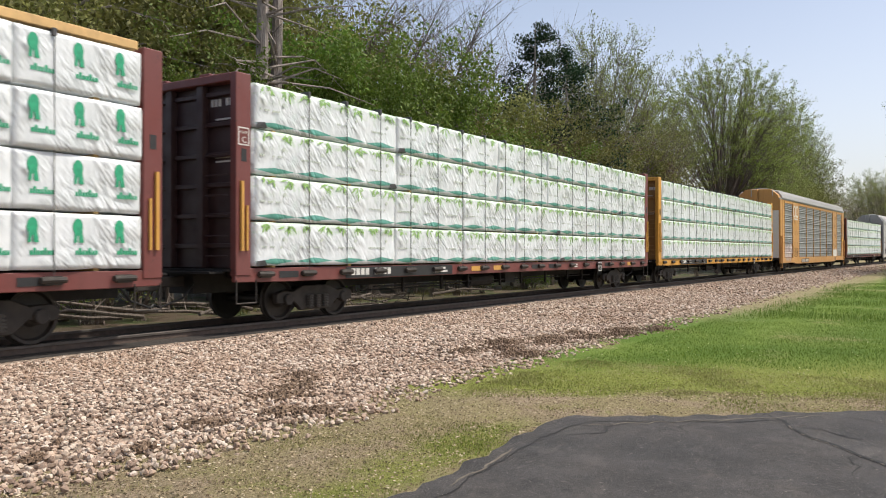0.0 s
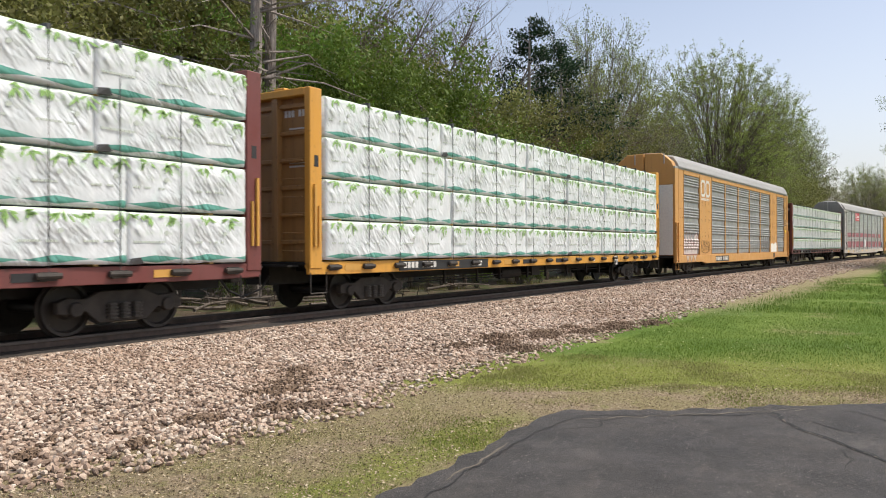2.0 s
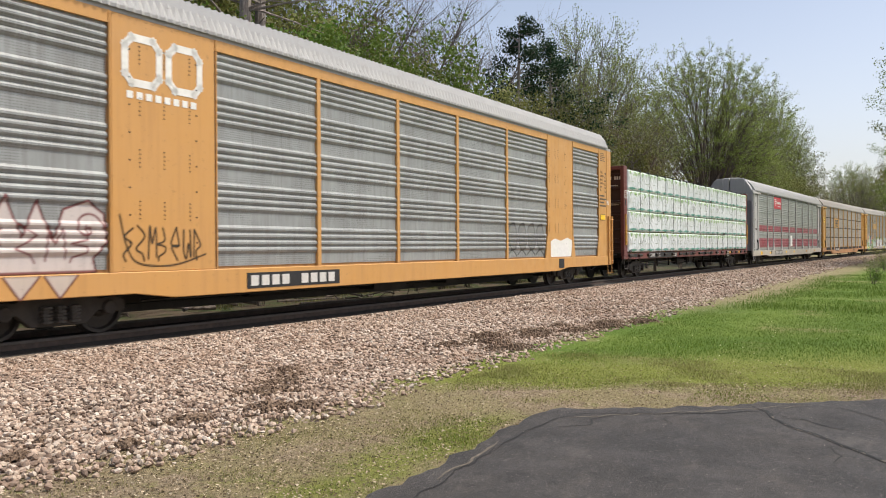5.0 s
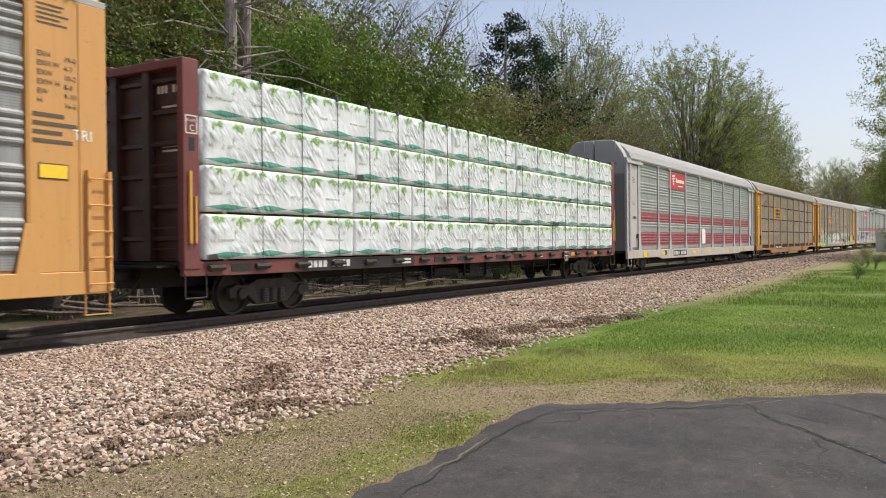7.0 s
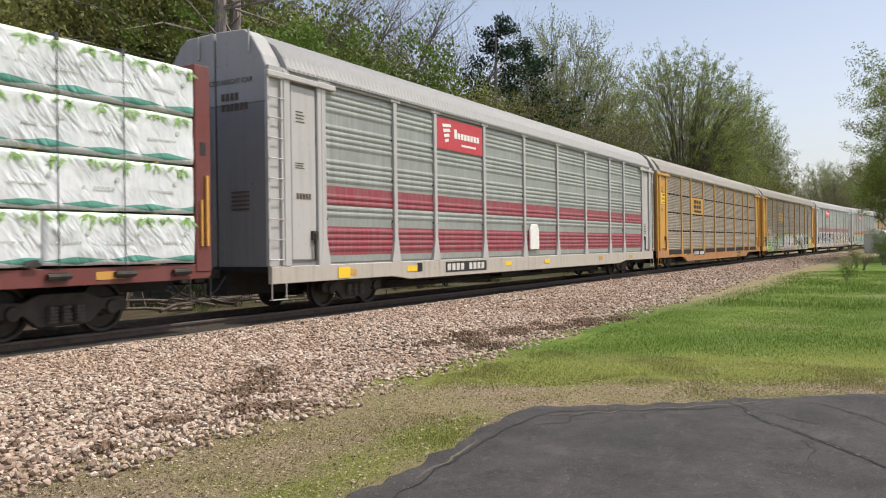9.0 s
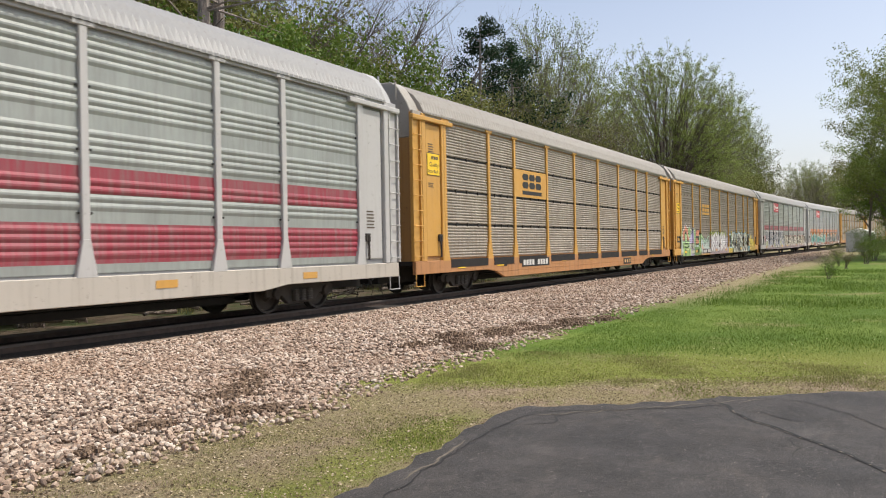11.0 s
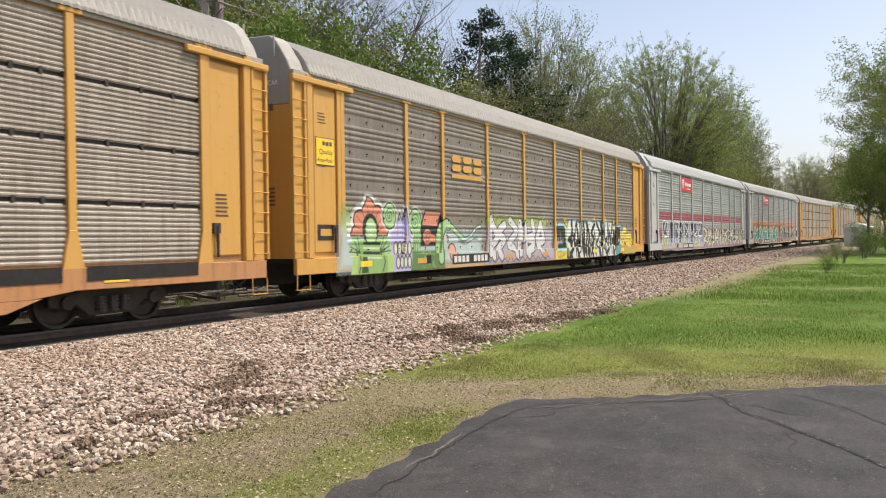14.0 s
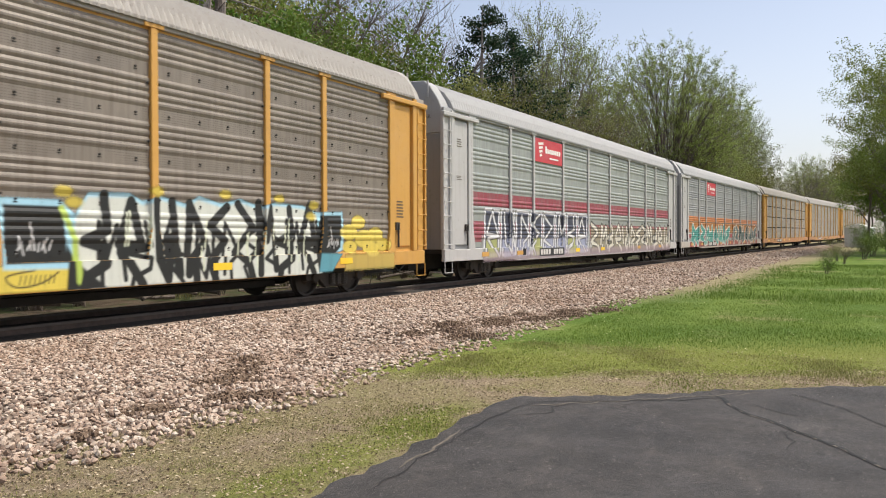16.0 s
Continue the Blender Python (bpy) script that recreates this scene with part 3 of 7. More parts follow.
def roof_mesh(x0, x1, eave, peak, material):
    shape = [(1.56, eave - 0.06), (1.56, eave), (1.44, eave + 0.24), (1.26, eave + 0.47), (0.95, peak - 0.16), (0.5, peak - 0.02), (0.0, peak)]
    prof = [(-y, z) for y, z in shape] + [(y, z) for y, z in reversed(shape[:-1])]
    k = round((x1 - x0) / 0.08)
    g = Geo()
    m = len(prof)
    for i in range(k + 1):
        up = 0.06 if i % 2 else 0.0
        x = x0 + (x1 - x0) * i / k
        g.v += [(x, y * (1 + up * 0.4), z + (up if 1 < j < m - 2 else 0)) for j, (y, z) in enumerate(prof)]
    g.f = [(i * m + j, i * m + j + 1, (i + 1) * m + j + 1, (i + 1) * m + j) for i in range(k) for j in range(m - 1)]
    g.f += [tuple(range(m)), tuple(range((k + 1) * m - 1, k * m - 1, -1))]
    return g.mesh("roof", material)


POSTS = [1.86, 4.75, 6.75, 9.69, 12.64, 15.58, 18.53, 21.5, 23.45, 26.3]


def autorack(label, trim, end, sheet, sill, roof, pattern, length=28.1, eave=5.14, peak=6.02, spin=True):
    """A covered vehicle carrier; x runs from its leading end, the side at -y faces the camera."""
    car = tagged(new("autorack_railcar"), label, "railcar", "railcars of the train")
    zs = 1.02
    couplers(car, length, 0.45)
    for x in (3.55, length - 3.55):
        truck(car, x, spin)
    # shell and ends
    shell = Geo()
    prof = [(-1.46, zs), (1.46, zs), (1.46, eave), (1.3, eave + 0.24), (0.9, peak - 0.14), (0.3, peak - 0.06), (-0.3, peak - 0.06), (-0.9, peak - 0.14), (-1.3, eave + 0.24), (-1.46, eave)]
    m = len(prof)
    shell.v = [(x, y, z) for x in (0.55, length - 0.55) for y, z in prof]
    shell.f = [(i, (i + 1) % m, (i + 1) % m + m, i + m) for i in range(m)] + [tuple(range(m)), tuple(range(2 * m - 1, m - 1, -1))]
    part("shell", shell, end, car)
    for x0, x1 in ((0.12, 0.60), (length - 0.60, length - 0.12)):
        for sg in (-1, 1):
            low = [(0.03 * sg, zs - 0.08), (1.44 * sg, zs - 0.08), (1.44 * sg, 4.42), (0.03 * sg, 4.42)]
            high = [(0.03 * sg, 4.424), (1.44 * sg, 4.424), (1.44 * sg, eave), (1.33 * sg, eave + 0.26), (1.05 * sg, peak - 0.20), (0.85 * sg, peak - 0.04), (0.03 * sg, peak - 0.01)]
            for name, poly, material, label in (("end_door", low, end, "tall end door leaf"), ("end_door_head", high, trim if trim is ORANGE else roof, "rounded head of the end door")):
                k = len(poly)
                leaf = Geo().add([(x, y, z) for x in (x0, x1) for y, z in poly], [tuple(range(k)), tuple(range(2 * k - 1, k - 1, -1))] + [(i, i + k, (i + 1) % k + k, (i + 1) % k) for i in range(k)])
                part(name, leaf, material, car, label, bevel=0.02)
        out = x0 - 0.03 if x0 < 1 else x1 + 0.03
        for y in (-1.0, 0.45):
            part("door_guide", Geo().tube((out, y, peak - 0.55), (out, y, peak - 0.06), 0.03, sides=6), roof, car)
    part("roof", roof_mesh(0.62, length - 0.62, eave + 0.04, peak, roof), None, car, "corrugated metal roof")
    # under frame
    u = Geo()
    u.prism([(0.1, 0.66), (0.1, zs), (length - 0.1, zs), (length - 0.1, 0.66), (length - 4.6, 0.66), (length - 5.4, 0.56), (5.4, 0.56), (4.6, 0.66)], SIDE, -1.44)
    part("side_sill", u, sill, car, bevel=0.012)
    u2 = Geo()
    u2.box(0.1, length - 0.1, 1.44, 1.55, 0.60, zs).box(0.1, length - 0.1, -0.3, 0.3, 0.40, 0.95).box(5.0, length - 5.0, -0.36, 0.36, 0.27, 0.41).box(0.1, length - 0.1, -1.44, 1.44, 0.90, zs)
    for i in range(9):
        u2.box(5.5 + i * 2.08, 5.6 + i * 2.08, -1.4, 1.4, 0.70, 0.92)
    u2.tube((8, -0.6, 0.58), (9.2, -0.6, 0.58), 0.18, sides=10).box(12.0, 13.4, -0.95, -0.5, 0.38, 0.72).box(15.5, 16.1, -0.9, -0.4, 0.40, 0.72).tube((5.2, -0.9, 0.50), (22.8, -0.9, 0.50), 0.025, sides=6)
    part("underframe", u2, IRON, car)
    for x in (0.32, length - 0.32):
        s = Geo()
        s.tube((x - 0.22, SIDE, 0.66), (x - 0.22, SIDE, 0.34), 0.014, sides=6).tube((x + 0.22, SIDE, 0.66), (x + 0.22, SIDE, 0.34), 0.014, sides=6)
        s.box(x - 0.24, x + 0.24, SIDE - 0.03, SIDE + 0.05, 0.33, 0.345)
        part("step", s, trim, car)
    # eave rail
    part("eave_rail", Geo().box(0.1, length - 0.1, -1.53, -1.44, eave - 0.09, eave + 0.02), roof, car, bevel=0.01)
    far = ribbed(0.5, length - 0.5, zs, eave - 0.09, "wide", 0.03, 0.0)
    part("far_side", far, sheet, car, at=pose(length, 1.47, 0, 0, 0, 180))
    return car


def rack_side(car, trim, sheet, pattern, length=28.1, eave=5.14, rows=1):
    """Posts, ribbed sheets, ladder bays and doors of the usual rack side."""
    zs = 1.02
    for i, (a, b) in enumerate(zip(POSTS, POSTS[1:])):
        for k in range(rows):
            h = (eave - 0.12 - zs - 0.05) / rows
            z0 = zs + 0.05 + h * k + ((0.045 if rows > 2 else 0.015) if k else 0)
            if k and rows > 2:
                seam = part("seam_rail", Geo().box(a + 0.08, b - 0.08, -1.462, -1.44, z0 - 0.075, z0 + 0.01), IRON, car)
                knobs = Geo()
                for j in range(1, 4):
                    xx = a + (b - a) * j / 4
                    knobs.box(xx - 0.03, xx + 0.03, -1.50, -1.462, z0 - 0.075, z0 + 0.03)
                tagged(part("clips", knobs, IRON_DUST, seam), kind="stuff")
            part("side_panel", ribbed(a + 0.05, b - 0.05, z0, zs + 0.05 + h * (k + 1) - 0.02, pattern, 0.020, -1.475), sheet, car)
    if sheet is GALV_X2:
        for a, b in zip(POSTS, POSTS[1:]):
            knobs = Geo()
            for k in range(5):
                for j in range(max(2, round((b - a) / 0.75))):
                    xx = a + (b - a) * (j + 0.5) / max(2, round((b - a) / 0.75))
                    zz = 1.07 + 0.786 * k + 0.11
                    knobs.tube((xx, -1.498, zz), (xx, -1.474, zz), 0.020, sides=6)
                    knobs.box(xx - 0.03, xx + 0.03, -1.482, -1.474, zz - 0.05, zz - 0.035)
            tagged(part("panel_bolts", knobs, IRON, car), kind="stuff")
    for i, x in enumerate(POSTS):
        g = Geo()
        w = 0.075
        g.prism([(x - w, zs + 0.55), (x + w, zs + 0.55), (x + w, eave - 0.10), (x - w, eave - 0.10)], -1.545, -1.47)
        g.prism([(x - 0.20, zs - 0.02), (x + 0.20, zs - 0.02), (x + w, zs + 0.6), (x - w, zs + 0.6)], -1.552, -1.46)
        g.box(x - 0.22, x + 0.22, -1.556, -1.47, eave - 0.10, eave - 0.02)
        part("side_post", g, trim, car, bevel=0.008)
        b = Geo()
        for k in range(1, 4):
            zz = zs + 1.02 * k
            for dx in (-0.12, 0.12):
                b.tube((x + dx, -1.52, zz), (x + dx, -1.49, zz), 0.022, sides=6)
        tagged(part("bolts", b, IRON, car), kind="stuff")
    for first, sgn in ((0.0, 1), (length, -1)):
        def X(v):
            return first + sgn * v
        def span(a, b):
            return (min(X(a), X(b)), max(X(a), X(b)))
        part("corner_panel", Geo().box(*span(0.10, 0.66), -1.50, -1.40, zs, eave - 0.02), trim, car, bevel=0.012)
        part("corner_post", Geo().box(*span(0.52, 0.72), -1.56, -1.44, zs, eave - 0.02), trim, car, bevel=0.012)
        ladder(car, min(X(0.05), X(0.46)), max(X(0.05), X(0.46)), -1.53, zs + 0.02, eave - 0.1, 10, trim)
        d = Geo().box(*span(0.80, 1.62), -1.50, -1.44, zs + 0.12, eave - 0.28)
        door = part("side_door", d, trim, car, bevel=0.02)
        part("door_frame", Geo().box(*span(1.64, 1.78), -1.545, -1.44, zs, eave - 0.12), trim, car, bevel=0.01)
        part("door_hood", Geo().box(*span(0.0, 2.25), -1.60, -1.50, eave - 0.22, eave - 0.10), trim, car, bevel=0.015)
        h = Geo()
        h.box(*span(1.42, 1.60), -1.56, -1.50, zs + 0.55, zs + 0.75).tube((X(1.5), -1.56, zs + 0.7), (X(1.5), -1.56, zs + 0.1), 0.03, sides=8)
        part("latch", h, IRON_DUST, door)


def lumber_pack_mesh(length, seed, material, height=0.832):
    """A wrapped bundle of boards: sagging, creased skin on a softened box; origin at its lower near corner."""
    r = random.Random(seed)
    nx, nz = max(10, int(length / 0.10)), 12
    g = Geo()
    def skin(u, w):
        edge = min(u, 1 - u) * length
        e2 = min(w, 1 - w) * height
        soft = 0.014 * math.exp(-edge / 0.02) + 0.012 * math.exp(-e2 / 0.02)
        q = u * length
        bulge = 0.016 * noise.noise((q * 1.1 + seed * 7, w * 2.2, seed)) + 0.016 * abs(noise.noise((q * 2.2 - w * 2.6 + seed, q * 0.5 + w * 0.8, seed + 2.0))) + 0.006 * noise.noise((q * 5, w * 6, seed))
        sag = 0.012 * math.sin(u * length * 2.6 + seed) * (1 - w) ** 2
        return soft - bulge - sag
    for i in range(nx + 1):
        u = i / nx
        low = -0.014 * abs(math.sin(u * length * 2.57 + seed)) + 0.015 * noise.noise((u * 7, seed, 1.3))
        for j in range(nz + 1):
            w = j / nz
            g.v.append((u * length, skin(u, w), w * height + (low if j == 0 else 0) + (0.010 * noise.noise((u * 9, seed, 4.0)) if j == nz else 0)))
    m = nz + 1
    g.f = [(i * m + j, (i + 1) * m + j, (i + 1) * m + j + 1, i * m + j + 1) for i in range(nx) for j in range(nz)]
    base = len(g.v)
    # top, ends and back
    for i in range(nx + 1):
        g.v += [(i / nx * length, 1.30, height), (i / nx * length, 1.30, 0.0)]
    for i in range(nx):
        a, b = base + 2 * i, base + 2 * i + 2
        g.f += [(i * m + nz, (i + 1) * m + nz, b, a), (a, b, b + 1, a + 1), (i * m, a + 1, b + 1, (i + 1) * m)]
    g.f.append(tuple([base, base + 1] + list(range(0, m))))
    g.f.append(tuple([base + 2 * nx + 1, base + 2 * nx] + [nx * m + j for j in range(nz, -1, -1)]))
    me = g.mesh("lumber_pack", material)
    me.shade_smooth()
    return me


def leaf_print_mesh(length, seed):
    """Printed sprigs and small marks on the wrap, one group to every panel between the straps."""
    r = random.Random(seed)
    g = Geo()
    k = max(1, round(length / 1.13))
    for i in range(k):
        for cx, big in ((i * length / k + 0.32 + r.uniform(-0.05, 0.05), 0.75), (i * length / k + 0.88 + r.uniform(-0.05, 0.05), 1.1)):
            for j in range(7):
                a = -math.pi / 2 + (j - 3) * 0.42 + r.uniform(-0.15, 0.15)
                l = big * r.uniform(0.12, 0.24)
                x, z = cx + r.uniform(-0.12, 0.12), 0.80 + r.uniform(-0.05, 0.02)
                dx, dz = math.cos(a), math.sin(a)
                g.flat([(x, z), (x + dx * l * 0.5 - dz * 0.03, z + dz * l * 0.5 + dx * 0.022), (x + dx * l, z + dz * l), (x + dx * l * 0.5 + dz * 0.022, z + dz * l * 0.5 - dx * 0.022)], -0.012, 0.004)
    return g.mesh("leaf_print", LEAF_INK)


def small_mark_mesh(length, seed):
    r = random.Random(seed)
    g = Geo()
    k = max(1, round(length / 1.13))
    for i in range(k):
        cx, cz = i * length / k + 0.78, 0.50
        pts = [(cx + 0.05 * math.cos(2 * math.pi * j / 9), cz + 0.05 * math.sin(2 * math.pi * j / 9)) for j in range(7)]
        g.flat(pts, -0.012, 0.004)
        x = i * length / k + 0.12
        for q in range(9):
            if r.random() < 0.8:
                g.flat([(x + q * 0.07, 0.335), (x + q * 0.07 + 0.05, 0.335), (x + q * 0.07 + 0.05, 0.37), (x + q * 0.07, 0.37)], -0.012, 0.004)
    return g.mesh("printed_mark", GREY_INK)


def maker_mark_mesh(length):
    """Rounded green emblem with a plain bar beneath, once every 0.62 m."""
    g, b = Geo(), Geo()
    k = max(1, int(length / 0.54))
    for i in range(k):
        cx = (i + 0.5) * length / k
        pts = [(cx - 0.06 + 0.085 * math.cos(a), 0.58 + 0.10 * math.sin(a)) for a in [2 * math.pi * j / 12 for j in range(12)]]
        g.flat(pts, -0.012, 0.004)
        g.flat([(cx - 0.13, 0.40), (cx - 0.08, 0.40), (cx - 0.06, 0.54), (cx - 0.11, 0.54)], -0.013, 0.004)
        g.flat([(cx - 0.04, 0.40), (cx + 0.04, 0.40), (cx + 0.01, 0.54), (cx - 0.05, 0.54)], -0.013, 0.004)
        for q in range(7):
            b.flat([(cx - 0.10 + q * 0.055, 0.26), (cx - 0.06 + q * 0.055, 0.26), (cx - 0.06 + q * 0.055, 0.31 + 0.03 * (q % 3 == 1)), (cx - 0.10 + q * 0.055, 0.31 + 0.03 * (q % 3 == 1))], -0.012, 0.004)
    for q in (g, b):
        q.v = [(x, y, 0.42 + (z - 0.42) * 1.3) for x, y, z in q.v]
    return g.mesh("maker_emblem", EMERALD_INK), b.mesh("maker_line", EMERALD_INK)


PACKS = {}
BOLSTER_ME = Geo().box(0, 0.09, SIDE + 0.09, 1.2, -0.042, 0.0).mesh("bolster", LUMBER)
STRAP_ME = Geo().box(-0.0055, 0.0055, -1.566, -1.556, 1.0, 4.70).mesh("tie_down_cable", STRAP)
GUARD_ME = Geo().box(-0.035, 0.035, -1.574, -1.25, 4.60, 4.712).mesh("edge_guard", STRAP, 0.004)
TEAR_ME = Geo().add([(0, -0.02, 0), (0.28, -0.03, 0.02), (0.20, -0.05, 0.12), (0.02, -0.02, 0.10), (0.05, 0.03, 0), (0.25, 0.02, 0)], [(0, 1, 2, 3), (0, 4, 5, 1), (3, 2, 5, 4)]).mesh("torn_flap", STRAP)


def pack_set(length, variant, kind):
    key = (round(length, 2), variant, kind)
    if key not in PACKS:
        mat = WRAP if kind == "leaf" else WRAP_PLAIN
        body = lumber_pack_mesh(length, len(PACKS) + 1, mat)
        prints = (leaf_print_mesh(length, len(PACKS)), small_mark_mesh(length, len(PACKS))) if kind == "leaf" else maker_mark_mesh(length)
        PACKS[key] = (body, prints)
    return PACKS[key]


def centerbeam(label, trim, inner, kind, breaks, seed, length=23.4, spin=True):
    """A centre-beam flat car between two bulkheads, loaded with wrapped lumber."""
    r = random.Random(seed)
    car = tagged(new("centerbeam_flatcar"), label, "railcar", "railcars of the train")
    deck = 1.12
    couplers(car, length, 0.72)
    for x in (2.75, length - 2.75):
        truck(car, x, spin)
    s = Geo()
    s.prism([(0.0, 0.86), (0.0, deck), (length, deck), (length, 0.86), (length - 1.2, 0.84), (1.2, 0.84)], -1.50, -1.40)
    part("side_sill", s, trim, car, bevel=0.01)
    c = Geo()
    c.box(0, length, -0.35, 0.35, 0.62, deck - 0.02).box(0, length, 1.40, 1.50, 0.86, deck).box(0.0, length, -1.40, 1.40, deck - 0.06, deck - 0.01)
    for i in range(14):
        x = 0.9 + i * 1.66
        c.box(x - 0.05, x + 0.05, -1.4, 1.4, 0.90, deck - 0.05)
    c.tube((9.6, -0.75, 0.62), (10.9, -0.75, 0.62), 0.17, sides=10)
    c.tube((5.0, -0.9, 0.60), (18.4, -0.9, 0.60), 0.022, sides=6).tube((5.0, -0.5, 0.50), (12.0, -0.8, 0.52), 0.018, sides=6)
    c.box(11.6, 12.2, -0.95, -0.55, 0.50, 0.86)
    for x in (6.1, 7.9, 9.3, 11.2, 12.6, 14.4, 16.2, 17.5):
        c.box(x - 0.03, x + 0.03, -1.0, -0.94, 0.44, 0.86)
    part("underframe", c, IRON, car)
    b = Geo()
    b.box(0.4, length - 0.4, -0.12, 0.12, 4.55, 4.70)
    for i in range(12):
        x = 1.2 + i * 1.9
        b.box(x - 0.08, x + 0.08, -0.10, 0.10, deck, 4.56)
    part("center_beam", b, trim, car)
    # winches and stake pockets along the sill
    k = 19
    for i in range(k):
        x = 0.75 + i * (length - 1.5) / (k - 1)
        w = Geo()
        w.box(x - 0.14, x + 0.14, -1.56, -1.50, 0.93, 1.06).tube((x - 0.2, -1.55, 1.0), (x + 0.2, -1.55, 1.0), 0.05, sides=8)
        part("winch", w, IRON_DUST, car)
        if 0 < i < k - 1:
            cable = part("tie_down_cable", STRAP_ME, None, car, at=pose(x, 0, 0))
            part("edge_guard", GUARD_ME, None, cable)
    # bulkheads
    for x0, sgn in ((0.0, 1), (length, -1)):
        def span(a, b):
            return (min(x0 + sgn * a, x0 + sgn * b), max(x0 + sgn * a, x0 + sgn * b))
        g = Geo()
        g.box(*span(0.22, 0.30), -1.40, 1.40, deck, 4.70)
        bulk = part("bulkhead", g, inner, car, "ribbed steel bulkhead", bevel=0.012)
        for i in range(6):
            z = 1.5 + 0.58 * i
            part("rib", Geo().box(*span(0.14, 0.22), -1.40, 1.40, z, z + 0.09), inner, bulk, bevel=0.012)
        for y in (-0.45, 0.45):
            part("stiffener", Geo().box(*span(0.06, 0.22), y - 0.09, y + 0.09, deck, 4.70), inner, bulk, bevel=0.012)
        f = Geo()
        for ya, yb in ((-1.52, -1.36), (1.36, 1.52)):
            f.box(*span(0.0, 0.38), ya, yb, 0.98, 4.78)
        f.box(*span(0.0, 0.38), -1.36, 1.36, 4.62, 4.78)
        f.box(*span(0.05, 0.30), -0.75, -0.45, 4.78, 4.84).box(*span(0.05, 0.30), 0.5, 0.8, 4.78, 4.84)
        part("bulkhead_frame", f, trim, bulk, bevel=0.015)
        grab = Geo()
        grab.box(*span(0.10, 0.16), -1.57, -1.52, 1.45, 2.75).box(*span(0.24, 0.28), -1.56, -1.52, 1.45, 2.3)
        part("grab_iron", grab, AMBER, bulk, "yellow grab iron")
        hole = Geo().box(*span(0.13, 0.26), -1.525, -1.50, 3.12, 3.36)
        part("slot", hole, BLACK, bulk)
        for i in range(6):
            z = 1.35 + 0.38 * i
            part("rung", Geo().tube((x0 - sgn * 0.04, -1.34, z), (x0 - sgn * 0.04, -0.75, z), 0.014, sides=6), inner, bulk)
        st = Geo()
        xs = x0 + sgn * 0.28
        st.tube((xs - 0.25, -1.5, 0.90), (xs - 0.25, -1.5, 0.46), 0.016, sides=6).tube((xs + 0.25, -1.5, 0.90), (xs + 0.25, -1.5, 0.46), 0.016, sides=6).tube((xs - 0.25, -1.5, 0.46), (xs + 0.25, -1.5, 0.46), 0.016, sides=6)
        part("step", st, IRON_DUST, bulk)
        plat = Geo().box(*span(-0.35, 0.0), -1.2, 0.4, 1.02, 1.06)
        part("end_platform", plat, IRON, bulk)
    # load
    for layer in range(4):
        z = deck + 0.045 + layer * 0.885
        cuts = [0.46] + [0.46 + v for v in breaks[layer]] + [length - 0.42]
        for i, (a, q) in enumerate(zip(cuts, cuts[1:])):
            body, prints = pack_set(q - a - 0.015, (layer + i + seed) % 2, kind)
            y = SIDE + r.uniform(-0.012, 0.02)
            pk = part("lumber_pack", body, None, car, at=pose(a, y, z + r.uniform(-0.006, 0.006), 0, 0, r.uniform(-0.12, 0.12)))
            for pr in prints:
                tagged(part(pr.name.split(".")[0], pr, None, pk), kind="stuff")
            span_ = q - a - 0.015
            if r.random() < 0.35:
                part("torn_flap", TEAR_ME, None, pk, "loose dark flap of torn wrap", at=pose(r.choice((0.02, span_ - 0.3)), -0.005, -0.02))
        for i in range(10):
            part("bolster", BOLSTER_ME, None, car, at=pose(1.0 + i * 2.35, 0, z))
    far = Geo().box(0.5, length - 0.45, 0.28, 1.52, deck + 0.03, 4.68)
    part("far_load", far, WRAP_PLAIN, car, "wrapped lumber on the far side", bevel=0.03)
    return car

# ---- the train, front to rear ----
B_LOW = [4.51, 7.65, 10.70, 13.88, 16.98, 19.9]
B_HIGH = [4.6, 9.6, 12.9, 16.1, 19.3]
B_MIX = [5.1, 9.5, 12.75, 15.9, 19.0]
TRAIN = []


def placed(car, start, length):
    TRAIN.append((car, start, length))
    return car


def number_bars(car, x, z, width, height, material, y=SIDE - 0.012, back=None, name="car_mark", digits=9, skip=(4,)):
    """A painted reporting mark, kept as plain bars."""
    if back:
        part("mark_panel", Geo().flat([(x - 0.1, z - 0.05), (x + width + 0.1, z - 0.05), (x + width + 0.1, z + height + 0.05), (x - 0.1, z + height + 0.05)], y + 0.002, 0.004), back, car)
    g = Geo()
    w = width / digits
    for i in range(digits):
        if i not in skip:
            g.flat([(x + i * w, z), (x + (i + 0.72) * w, z), (x + (i + 0.72) * w, z + height), (x + i * w, z + height)], y - 0.004, 0.004)
    tagged(part(name, g, material, car), kind="stuff")


def plate(car, x0, x1, z0, z1, material, y, name="placard", label=""):
    return part(name, Geo().flat([(x0, z0), (x1, z0), (x1, z1), (x0, z1)], y, 0.006), material, car, label)


